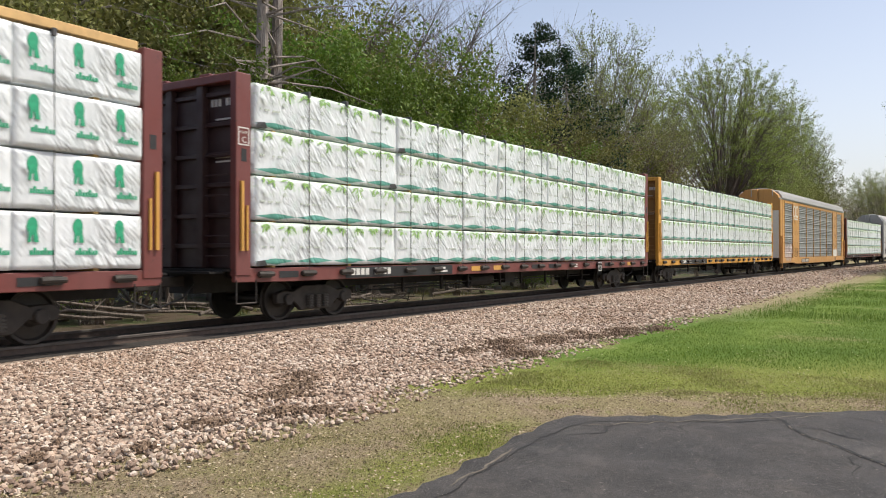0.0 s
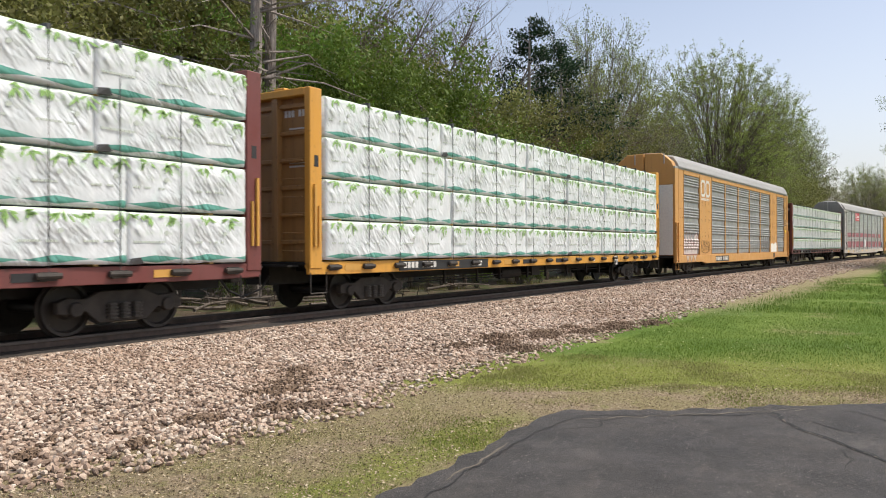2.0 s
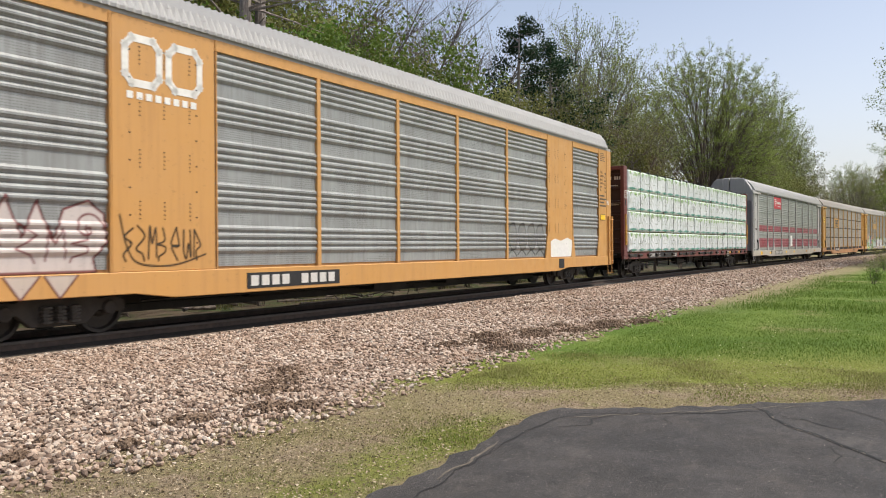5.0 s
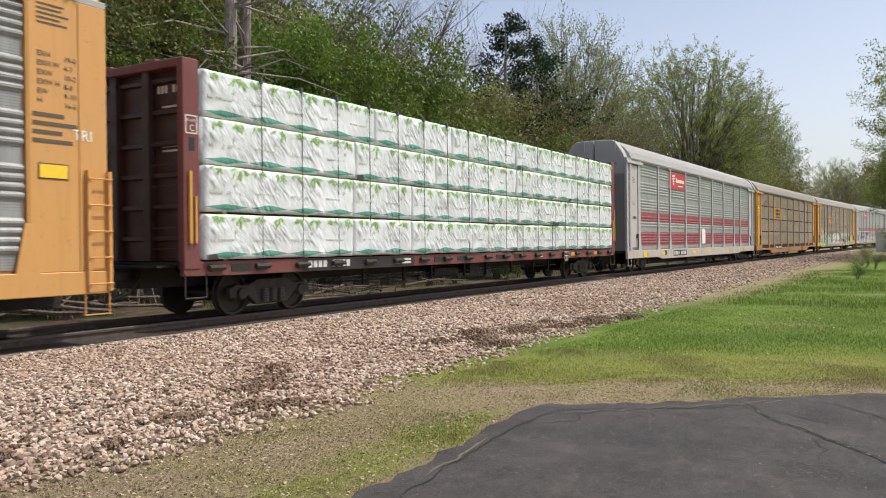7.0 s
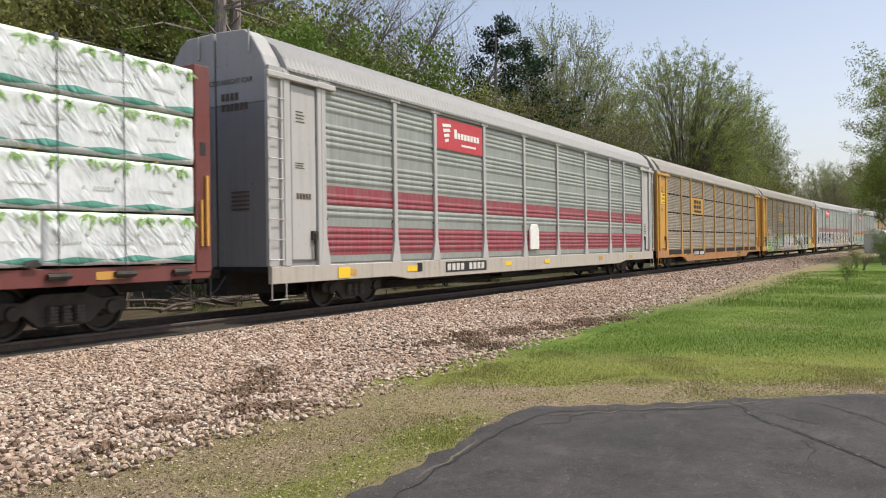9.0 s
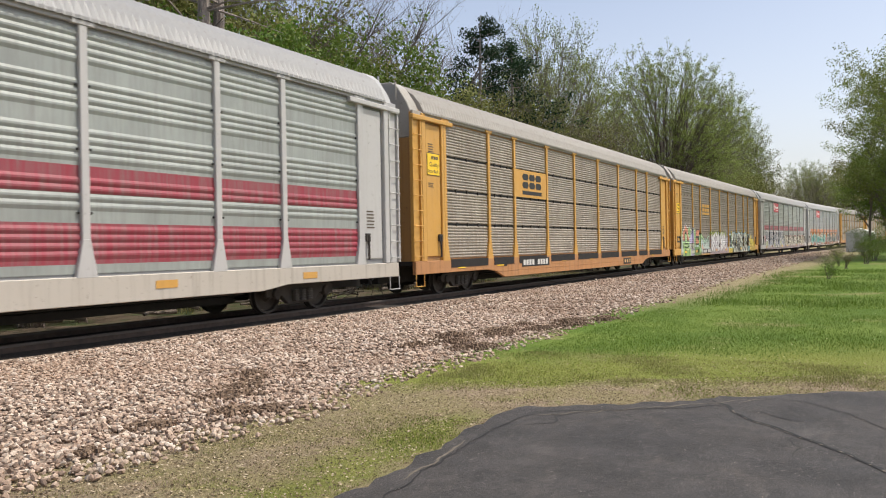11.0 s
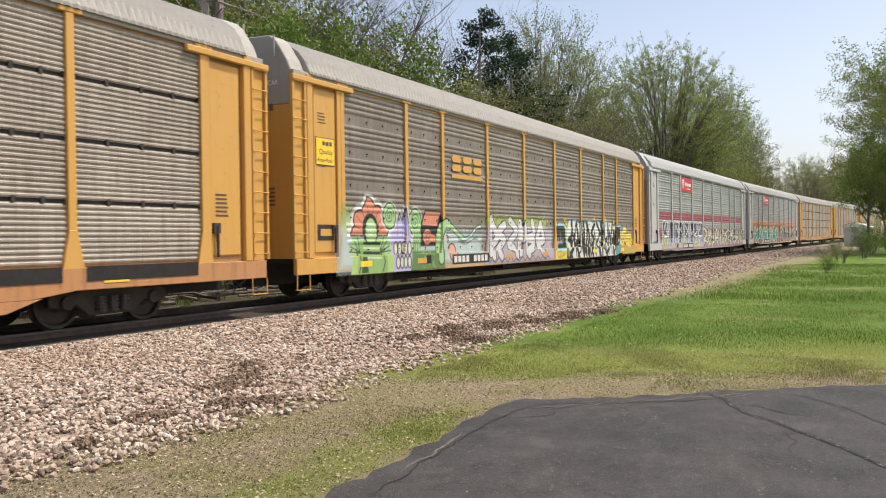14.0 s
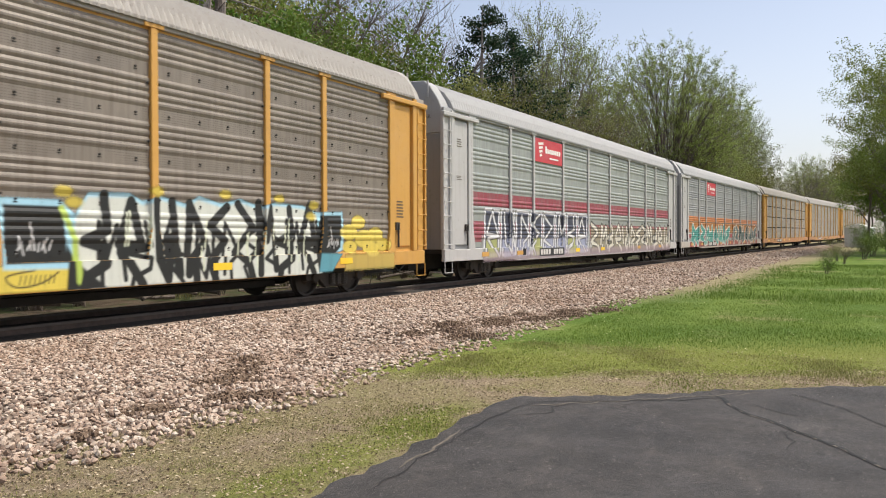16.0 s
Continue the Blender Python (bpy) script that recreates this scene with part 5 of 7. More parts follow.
def mural(car):
    """Characters of plain curls and blocks, silver letters, then black letters on white, end to end along one car."""
    r = random.Random(77)
    sp = Spray(1.5, 26.5, 0.57, 2.56, 0.021)
    green, leaf, dark, salmon, lilac = (0.33, 0.52, 0.24), (0.24, 0.40, 0.13), (0.03, 0.07, 0.03), (0.60, 0.24, 0.15), (0.42, 0.38, 0.58)
    # washes
    sp.area([(1.6, 0.7), (9.3, 0.7), (9.3, 1.55), (7.0, 1.7), (2.3, 1.9), (1.7, 1.7)], (0.50, 0.62, 0.60), 0.35, 0.8)
    sp.blob(2.0, 1.9, 0.3, 0.35, (0.45, 0.58, 0.25), 0.3, 0.6)
    sp.area([(2.1, 0.58), (4.1, 0.58), (4.1, 1.08), (2.2, 1.08)], (0.36, 0.50, 0.16), 0.05)
    # red fan over a green coil
    fan = [(3.05 + (0.74 + 0.12 * abs(math.sin(4.5 * a))) * math.cos(a), 1.52 + (0.72 + 0.13 * abs(math.sin(4.5 * a)) + 0.12 * (abs(a - 1.57) < 0.2)) * math.sin(a)) for a in [k * 3.1416 / 48 for k in range(49)]]
    sp.line(fan, 0.24, (0.75, 0.74, 0.70), 0.12, 0.8)
    sp.area(fan, salmon)
    sp.line(fan + fan[:1], 0.05, INK)
    for k in range(1, 9):
        a = k * 3.1416 / 9
        sp.line([(3.05 + 0.3 * math.cos(a), 1.52 + 0.3 * math.sin(a)), (3.05 + 0.75 * math.cos(a), 1.52 + 0.75 * math.sin(a))], 0.025, (0.25, 0.07, 0.04))
    sp.area([(2.35, 0.60), (3.75, 0.60), (3.62, 1.42), (2.48, 1.42)], leaf)
    for side in (-1, 1):
        sp.area([(3.05 + side * 0.45, 1.1), (3.05 + side * 1.0, 1.12), (3.05 + side * 0.75, 1.5), (3.05 + side * 0.5, 1.52)], green)
        for k in range(4):
            sp.line([(3.05 + side * 0.45, 1.1), (3.05 + side * (1.0 - 0.14 * k), 1.14 + 0.12 * k)], 0.03, INK)
    sp.blob(3.05, 1.68, 0.36, 0.40, INK)
    sp.blob(3.07, 1.62, 0.25, 0.34, green)
    sp.line(coil(3.07, 1.66, 0.17), 0.03, (0.60, 0.70, 0.50))
    for k in range(4):
        sp.line([(2.75, 0.98 + 0.12 * k), (3.45, 0.96 + 0.12 * k)], 0.05 + 0.02 * (k % 2), INK if k % 2 else (0.55, 0.64, 0.40))
    sp.area([(2.55, 0.6), (2.85, 0.6), (2.8, 1.0), (2.6, 1.0)], dark)
    for a in (2.45, 3.5):
        sp.line([(a, 0.62), (a + 0.1, 0.85), (a - 0.02, 1.2)], 0.04, INK)
    # lilac block with a spiked top and two rows of pale cells
    spikes = [(4.0, 0.58), (4.0, 1.75), (4.2, 2.1), (4.3, 1.85), (4.42, 2.12), (4.55, 1.92), (4.68, 2.25), (4.76, 1.85), (4.95, 2.0), (4.98, 1.5), (4.86, 0.58)]
    sp.line(spikes[1:-1], 0.2, (0.75, 0.74, 0.72), 0.15, 0.7)
    sp.area(spikes, lilac)
    sp.line(spikes[1:-1], 0.045, INK)
    for x in (4.3, 4.55, 4.75):
        sp.line([(x, 1.5), (x + 0.02, 1.95)], 0.02, (0.12, 0.10, 0.2))
    for row, top in ((0.66, 0.97), (1.0, 1.36)):
        for k in range(4):
            sp.blob(4.22 + 0.19 * k, (row + top) / 2, 0.09, (top - row) / 2, (0.62, 0.62, 0.52), 0.02, 1.0, INK)
    for cx, cz, rr in ((3.93, 2.03, 0.31), (5.22, 1.88, 0.34)):
        sp.blob(cx, cz, rr + 0.08, rr + 0.10, (0.74, 0.74, 0.70), 0.1, 0.7)
        sp.blob(cx, cz, rr, rr + 0.03, green, 0.02, 1.0, INK)
        sp.line(coil(cx, cz, rr * 0.72, 2.4), 0.03, dark)
    sp.area([(5.1, 1.58), (5.5, 1.6), (5.5, 1.2), (5.3, 0.98), (5.02, 1.12)], green)
    for k in range(4):
        sp.line([(5.2 + 0.08 * k, 1.58), (5.08 + 0.13 * k, 1.02 + 0.05 * k)], 0.025, INK)
    sp.area([(4.9, 0.58), (6.75, 0.58), (6.75, 1.10), (4.95, 1.10)], (0.10, 0.19, 0.06), 0.05)
    for k in range(22):
        x = r.uniform(5.5, 6.6)
        z = r.uniform(0.64, 1.2)
        sp.line([(x, z), (x + r.uniform(-0.06, 0.1), z + r.uniform(-0.1, 0.1))], 0.022, (0.34, 0.46, 0.14))
    # red box on a dark block, red coil below
    sp.area([(5.5, 1.22), (6.55, 1.22), (6.7, 1.75), (6.62, 2.22), (5.75, 2.24), (5.5, 1.8)], INK)
    sp.area([(5.6, 1.82), (6.42, 1.80), (6.62, 2.17), (5.78, 2.18)], salmon)
    for k in range(6):
        sp.line([(5.7 + 0.13 * k, 1.84), (5.86 + 0.13 * k, 2.16)], 0.012, (0.40, 0.12, 0.06))
    sp.area([(5.9, 1.36), (6.55, 1.32), (6.58, 1.44), (6.1, 1.55)], salmon)
    sp.blob(5.86, 1.48, 0.23, 0.22, salmon)
    sp.line(coil(5.86, 1.48, 0.18, 2.2), 0.026, INK)
    # green plume
    plume = bent([(6.55, 0.85), (6.5, 1.45), (6.75, 1.80), (7.15, 1.82), (7.6, 1.62), (8.05, 1.42), (8.5, 1.5), (8.85, 1.72), (9.2, 1.80)])
    sp.line(plume[:24], 0.36, INK)
    sp.line(plume[16:40], 0.20, INK)
    sp.line(plume[36:], 0.13, INK)
    sp.line(plume[:24], 0.28, green)
    sp.line(plume[16:40], 0.13, green)
    sp.line(plume[36:], 0.07, (0.38, 0.60, 0.45))
    for k in range(3):
        sp.line(bent([(7.7, 1.45 - 0.05 * k), (8.2, 1.30 - 0.03 * k), (8.6, 1.38), (9.0, 1.5 - 0.06 * k)]), 0.022, dark)
    sp.blob(6.98, 1.42, 0.10, 0.11, salmon, 0.02, 1.0, INK)
    sp.blob(7.3, 1.02, 0.26, 0.26, (0.62, 0.34, 0.26), 0.02, 1.0, INK)
    for k in range(9):
        x = 8.15 + 0.09 * k
        sp.line([(x, 1.12 + 0.1 * r.random()), (x + 0.05, 1.3 + 0.12 * r.random())], 0.018, (0.72, 0.72, 0.68))
    # silver letters
    sp.area([(9.4, 0.58), (15.4, 0.58), (15.3, 1.75), (13.8, 1.9), (9.6, 1.8)], (0.46, 0.43, 0.47), 0.3, 0.85)
    for k in range(7):
        sp.blob(9.9 + 0.75 * k, 1.95 + 0.08 * r.random(), 0.4, 0.17, (0.46, 0.56, 0.13), 0.25, 0.7)
    sp.area([(9.4, 0.58), (15.4, 0.58), (15.4, 0.95), (9.4, 0.95)], (0.42, 0.33, 0.34), 0.2, 0.6)
    silver = (0.60, 0.60, 0.60)
    lettering(sp, 9.6, 14.6, 0.82, 1.98, 6, 0.26, 2, silver, INK, 0.045, True)
    for k in range(5):
        sp.line([(9.8 + k * 0.95, 1.2), (10.05 + k * 0.95, 1.65)], 0.03, (0.42, 0.42, 0.44))
    for k in range(11):
        sp.line(bent([(9.7 + 0.48 * k, 0.62), (9.92 + 0.48 * k, 0.74 + 0.05 * (k % 2)), (10.14 + 0.48 * k, 0.62)], 5), 0.045, (0.10, 0.07, 0.09))
    for k in range(12):
        x, z = 14.3 + 0.09 * r.randint(0, 8), 1.9 + 0.35 * r.random()
        sp.line([(x, z), (x + 0.1 * r.random(), z + 0.12)], 0.018, (0.70, 0.68, 0.66))
    # black letters on white with a light blue edge
    sky_blue, yellow = (0.36, 0.62, 0.74), (0.66, 0.52, 0.08)
    tops = [(15.65, 0.62), (15.68, 1.98), (16.7, 1.98), (16.95, 1.75), (17.2, 2.12), (18.0, 2.14), (18.3, 2.02), (18.7, 2.12), (19.3, 2.0), (19.6, 2.16), (20.2, 2.04), (20.7, 2.15), (21.3, 2.02), (21.8, 2.12), (22.7, 2.08), (23.2, 1.95), (24.2, 1.98), (24.25, 1.1), (23.6, 0.60)]
    sp.area([(15.5, 0.58), (16.75, 0.58), (16.8, 0.95), (15.5, 0.98)], yellow, 0.06)
    sp.line(bent([(16.2, 0.9), (15.75, 0.82), (15.9, 0.66), (16.3, 0.70), (16.6, 0.86)]), 0.028, (0.08, 0.06, 0.02))
    for k in range(8):
        sp.line([(15.95 + 0.08 * k, 0.70), (15.98 + 0.08 * k, 0.82)], 0.02, (0.08, 0.06, 0.02))
    sp.area(tops[1:-1] + [(24.1, 1.05), (23.2, 1.0), (16.9, 0.9), (15.7, 0.92)], sky_blue, 0.05)
    sp.area([(x, z - 0.07) for x, z in tops[3:16]] + [(23.2, 0.57), (16.9, 0.57)], PALE, 0.06)
    sp.area([(16.75, 0.57), (17.5, 0.57), (17.0, 0.95), (16.8, 1.3)], INK, 0.04)
    sp.area([(22.2, 0.57), (23.3, 0.57), (23.2, 0.8), (22.6, 0.95)], PALE, 0.06)
    sp.area([(15.75, 1.0), (15.75, 1.88), (16.72, 1.88), (16.82, 1.0)], INK, 0.03)
    sp.area([(23.2, 0.58), (23.05, 1.2), (23.35, 1.88), (24.15, 1.9), (24.12, 1.15), (23.8, 0.95)], INK, 0.03)
    sp.area([(23.2, 0.6), (23.7, 0.6), (24.1, 1.0), (23.3, 1.02)], (0.10, 0.30, 0.36), 0.05)
    sp.line([(16.72, 1.85), (16.95, 1.35), (16.98, 0.7)], 0.11, (0.42, 0.55, 0.10), 0.05)
    lettering(sp, 17.05, 23.2, 0.58, 2.04, 9, 0.185, 0, INK)
    lettering(sp, 17.3, 23.4, 0.58, 1.7, 9, 0.09, 4, INK)
    for k in range(16):
        x = r.uniform(17.2, 22.9)
        z = r.uniform(0.7, 1.3)
        sp.line([(x, z), (x + 0.03, z + r.uniform(0.3, 0.7))], 0.035, (0.66, 0.70, 0.52))
    for cx in (16.05, 23.6):
        for k in range(10):
            x, z = cx + 0.06 * k - 0.1, 1.12 + 0.12 * r.random()
            sp.line([(x, z), (x + r.uniform(-0.05, 0.1), z + r.uniform(0.05, 0.2))], 0.022, (0.70, 0.70, 0.68))
        sp.line([(cx + 0.2, 1.2), (cx + 0.12, 1.62)], 0.02, (0.70, 0.70, 0.68))
    for cx, cz in ((16.75, 2.12), (16.95, 1.95), (18.6, 2.2), (20.3, 2.22), (21.9, 2.2), (23.1, 2.1), (23.0, 1.85)):
        sp.blob(cx, cz, 0.17, 0.09, yellow, 0.08, 0.75)
    for cx, cz, q in ((24.45, 1.5, 0.35), (24.85, 1.75, 0.3), (25.1, 1.35, 0.4), (25.6, 1.45, 0.34), (25.95, 1.2, 0.3), (24.5, 1.15, 0.3), (25.4, 1.1, 0.35)):
        sp.blob(cx, cz, q, q * 0.55, (0.68, 0.54, 0.10), 0.06, 0.92)
    sp.area([(24.2, 0.6), (26.4, 0.6), (26.4, 0.98), (24.2, 0.98)], (0.60, 0.46, 0.12), 0.08, 0.7)
    sp.skin(car, "many-coloured spray-painted curls and wild letters")


def crown_tag(car):
    """A pale toothed shape outlined in maroon, and a thin dark scrawl."""
    sp = Spray(1.3, 6.3, 0.60, 2.45, 0.022, 0.040, (1.39, 4.13))
    r = random.Random(9)
    maroon = (0.16, 0.035, 0.035)
    teeth = [(1.48, 1.05)] + [(1.48 + 0.24 * k, (2.3 if k % 2 == 0 else 1.72) - 0.03 * k) for k in range(8)] + [(3.35, 2.0), (3.75, 2.15), (4.05, 1.95), (4.08, 1.5), (3.85, 1.25), (3.9, 1.05)]
    sp.area(teeth, (0.62, 0.55, 0.52), 0.04, 0.9)
    sp.line(teeth + teeth[:1], 0.035, maroon)
    for k in range(3):
        sp.area([(1.75 + 0.62 * k, 1.0), (2.3 + 0.62 * k, 1.0), (2.0 + 0.62 * k, 0.66)], (0.58, 0.49, 0.42), 0.03, 0.9)
        sp.line([(1.75 + 0.62 * k, 1.0), (2.0 + 0.62 * k, 0.66), (2.3 + 0.62 * k, 1.0)], 0.025, maroon)
    lettering(sp, 1.6, 3.9, 1.2, 1.75, 5, 0.03, 2, maroon)
    sp.line(coil(3.75, 1.72, 0.28, 1.2), 0.035, maroon)
    lettering(sp, 4.35, 6.0, 1.2, 1.75, 7, 0.028, 5, (0.05, 0.035, 0.02), None, 0.0, True)
    sp.line(bent([(4.3, 1.95), (4.45, 1.4), (4.7, 1.15), (5.4, 1.12), (6.1, 1.3)]), 0.025, (0.05, 0.035, 0.02))
    sp.skin(car, "pale toothed spray-painted tag outlined in maroon")
    sp = Spray(18.2, 21.06, 0.60, 2.5, 0.022, 0.040, (18.19, 21.07))
    grey, dim = (0.05, 0.05, 0.05), (0.36, 0.36, 0.35)
    for k in range(4):
        a = 18.55 + 0.68 * k
        sp.blob(a, 1.72, 0.30, 0.42, dim, 0.05, 0.5, grey)
        sp.line(coil(a, 1.7, 0.2, 1.3, 1.5 * k), 0.03, grey)
        sp.line(bent([(a - 0.3, 1.15), (a, 1.3), (a + 0.3, 1.12)], 5), 0.03, grey)
    sp.skin(car, "rounded dark outline tag on grey panels")


def block_letters(car):
    """Dark square letters edged in white, then thin dark letters on cream."""
    sp = Spray(2.0, 27.0, 0.57, 2.5, 0.032)
    sp.area([(2.6, 0.7), (12.7, 0.7), (12.7, 1.5), (2.6, 1.4)], (0.40, 0.42, 0.40), 0.2, 0.6)
    for k in range(8):
        a = 2.8 + k * 1.23
        box = [(a, 0.78), (a + 1.05, 0.80), (a + 1.1, 2.25), (a + 0.05, 2.28)]
        sp.area(box, (0.045, 0.05, 0.075), 0.03)
        sp.line(box + box[:1], 0.10, (0.66, 0.66, 0.68), 0.03)
        sp.area([(a + 0.1, 0.7), (a + 0.95, 0.72), (a + 0.95, 1.35), (a + 0.15, 1.3)], (0.34, 0.36, 0.48) if k % 3 else (0.42, 0.44, 0.16), 0.04, 0.85)
    lettering(sp, 2.9, 12.5, 0.75, 2.2, 8, 0.10, 3, (0.62, 0.62, 0.62), INK, 0.03)
    sp.area([(13.0, 0.8), (26.5, 0.8), (26.5, 1.75), (13.0, 1.8)], (0.36, 0.32, 0.22), 0.25, 0.7)
    lettering(sp, 13.1, 26.3, 0.78, 1.85, 12, 0.16, 1, (0.60, 0.57, 0.48), (0.05, 0.045, 0.04), 0.07, True)
    sp.area([(2.6, 0.58), (26.4, 0.58), (26.4, 0.9), (2.6, 0.9)], (0.40, 0.30, 0.33), 0.1, 0.5)
    sp.skin(car, "dark block letters edged white and thin cream letters")


def teal_letters(car):
    sp = Spray(2.0, 26.8, 0.62, 2.4, 0.05)
    sp.area([(2.2, 0.66), (26.0, 0.66), (26.0, 1.0), (2.2, 1.0)], (0.36, 0.08, 0.06), 0.08, 0.8)
    sp.area([(2.2, 1.6), (26.0, 1.5), (26.0, 2.2), (2.2, 2.3)], (0.56, 0.22, 0.05), 0.2, 0.7)
    lettering(sp, 2.6, 14.5, 0.9, 1.9, 9, 0.34, 2, (0.04, 0.26, 0.22), (0.62, 0.60, 0.55), 0.09)
    lettering(sp, 15.5, 25.8, 0.9, 1.9, 8, 0.34, 5, (0.05, 0.09, 0.09), (0.60, 0.52, 0.42), 0.09)
    sp.skin(car, "teal and dark wild letters under an orange band")


def red_sign(car, x0=6.86, x1=9.58, z0=4.12, z1=4.98):
    plate(car, x0, x1, z0, z1, RED, -1.512, "sign", "red sign with white emblem and bars")
    g = Geo()
    cx, cz = x0 + 0.55, (z0 + z1) / 2 + 0.03
    for k in range(4):
        a = 0.26 - k * 0.05
        g.flat([(cx - a, cz + 0.24 - k * 0.14), (cx + a * 0.8, cz + 0.28 - k * 0.14), (cx + a, cz + 0.20 - k * 0.14), (cx - a * 0.8, cz + 0.15 - k * 0.14)], -1.520)
    for i in range(8):
        h = 0.26 if i in (0,) else 0.17
        g.flat([(x0 + 0.98 + i * 0.195, cz - 0.10), (x0 + 1.13 + i * 0.195, cz - 0.10), (x0 + 1.13 + i * 0.195, cz - 0.10 + h), (x0 + 0.98 + i * 0.195, cz - 0.10 + h)], -1.520)
    g.flat([(x0 + 1.4, cz - 0.30), (x0 + 2.3, cz - 0.30), (x0 + 2.3, cz - 0.24), (x0 + 1.4, cz - 0.24)], -1.520)
    tagged(part("sign_marks", g, WHITE, car), kind="stuff")


def rail_mark(car, x0, x1, z0, z1, material, y):
    """A railway's mark, as three plain block shapes over a thick bar."""
    g = Geo()
    w = (x1 - x0) / 3.25
    zb = z0 + (z1 - z0) * 0.30
    for i in range(3):
        a = x0 + i * w * 1.1
        c = w * 0.16
        mid = (zb + z1) / 2
        for lo, hi in ((zb, mid - c * 0.35), (mid + c * 0.35, z1)):
            g.flat([(a, lo + c), (a + c, lo), (a + w - c, lo), (a + w, lo + c), (a + w, hi - c), (a + w - c, hi), (a + c, hi), (a, hi - c)], y)
    g.flat([(x0, z0), (x1, z0), (x1, z0 + (z1 - z0) * 0.18), (x0, z0 + (z1 - z0) * 0.18)], y)
    tagged(part("railway_mark", g, material, car), kind="stuff")


def quality_sign(car, z0):
    plate(car, 0.86, 1.56, z0 - 0.02, z0 + 0.62, STENCIL, -1.503, "sign")
    s = plate(car, 0.88, 1.54, z0, z0 + 0.60, SIGN_YELLOW, -1.509, "sign_face", "yellow enamel sign")
    g = Geo()
    for i in range(3):
        g.flat([(1.10 + i * 0.13, z0 + 0.44), (1.20 + i * 0.13, z0 + 0.44), (1.20 + i * 0.13, z0 + 0.53), (1.10 + i * 0.13, z0 + 0.53)], -1.516)
    part("sign_marks", g, STENCIL, car)
    words("Quality", 0.17, 0.98, -1.516, z0 + 0.24, STENCIL, car)
    words("Auto Rack", 0.135, 0.91, -1.516, z0 + 0.06, STENCIL, car)


f1 = rack("grey autorack car with crimson stripes and red sign", GREY_LIGHT, GREY_END, GALV_F1, SILL_GREY, ROOF, "band", 115.30)
red_sign(f1)
g = Geo()
g.prism([(13.0, 1.25), (13.75, 1.25), (13.75, 1.95), (13.6, 2.12), (13.15, 2.12), (13.0, 1.95)], -1.56, -1.50)
part("side_hatch", g, WHITE, f1, "white arched access hatch", bevel=0.02)
number_bars(f1, 0.95, 2.45, 0.5, 0.12, STENCIL, y=-1.503, digits=5, skip=())
plate(f1, 2.3, 2.75, 0.70, 0.95, SIGN_YELLOW, SIDE - 0.008, "reflector")

x1 = rack("amber autorack car with weathered galvanised perforated panels", AMBER, BROWN_END, GALV_X1, SILL_RUST, ROOF_BROWN, "fine", 144.12, rows=4)
plate(x1, 6.84, 9.60, 3.10, 4.05, AMBER, -1.512, "mark_panel", "yellow panel with dark block mark")
rail_mark(x1, 7.42, 9.15, 3.20, 3.93, BLACK, -1.520)
quality_sign(x1, 3.45)
# Flat dark plates stand in for the shade in the recess over the sill.
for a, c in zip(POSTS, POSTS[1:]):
    plate(x1, a + 0.22, c - 0.22, 0.80, 1.04, IRON, SIDE - 0.006, "sill_web", "flat dark plate standing in for the shaded recess above the sill")
part("sill_skirt", Geo().prism([(5.2, 0.57), (22.9, 0.57), (22.3, 0.38), (5.8, 0.38)], SIDE + 0.003, -1.44), SILL_RUST, x1, bevel=0.012)
plate(x1, 19.05, 20.25, 0.45, 0.73, BLACK, SIDE - 0.006, "mark_panel")
number_bars(x1, 19.20, 0.51, 0.95, 0.15, LUMBER, y=SIDE - 0.012, digits=5, skip=(1, 3))
x2 = rack("amber autorack car with brown panels and graffiti", AMBER, AMBER, GALV_X2, AMBER, ROOF_BROWN, "band", 173.05)
rail_mark(x2, 7.3, 9.35, 3.22, 3.90, AMBER, -1.512)
quality_sign(x2, 3.15)
plate(x2, 0.9, 1.5, 1.42, 1.78, BLACK, -1.503, "placard")
plate(x2, 1.0, 1.42, 1.52, 1.68, AMBER, -1.509, "placard_face")
mural(x2)
crown_tag(orange_car)
f2 = rack("grey autorack car with crimson stripes and graffiti", GREY_LIGHT, GREY_END, GALV_F1, GREY_LIGHT, ROOF, "band", 202.16)
red_sign(f2)
block_letters(f2)
f3 = rack("grey autorack car with orange striped graffiti", GREY_LIGHT, GREY_END, GALV_F3, SILL_GREY, ROOF, "band", 231.30, spin=False)
red_sign(f3)
teal_letters(f3)
ra = rack("amber autorack car with dusty galvanised panels", AMBER, BROWN_END, GALV_X1, SILL_RUST, ROOF_BROWN, "fine", 260.40, rows=4, spin=False)
rb = rack("rust brown autorack car with galvanised panels", AMBER, BROWN_END, GALV_X1, SILL_RUST, ROOF_BROWN, "fine", 289.50, rows=2, spin=False)
rc = rack("faded amber autorack car at the tail", AMBER, BROWN_END, GALV_X1, SILL_RUST, ROOF_BROWN, "fine", 318.50, rows=2, spin=False)

# ---- trees and undergrowth ----


def bark_material(name, a, b):
    n = Nodes(name)
    c = n.mix(n.ramp(n.noise(6, 6, 0.7, stretch=(3, 3, 0.5)), 0.35, 0.65), a, b)
    n.bump(n.noise(14, 5, stretch=(3, 3, 0.5)), 0.6, 0.03)
    return n.done(c, 0.9, 0.0, 0.2)


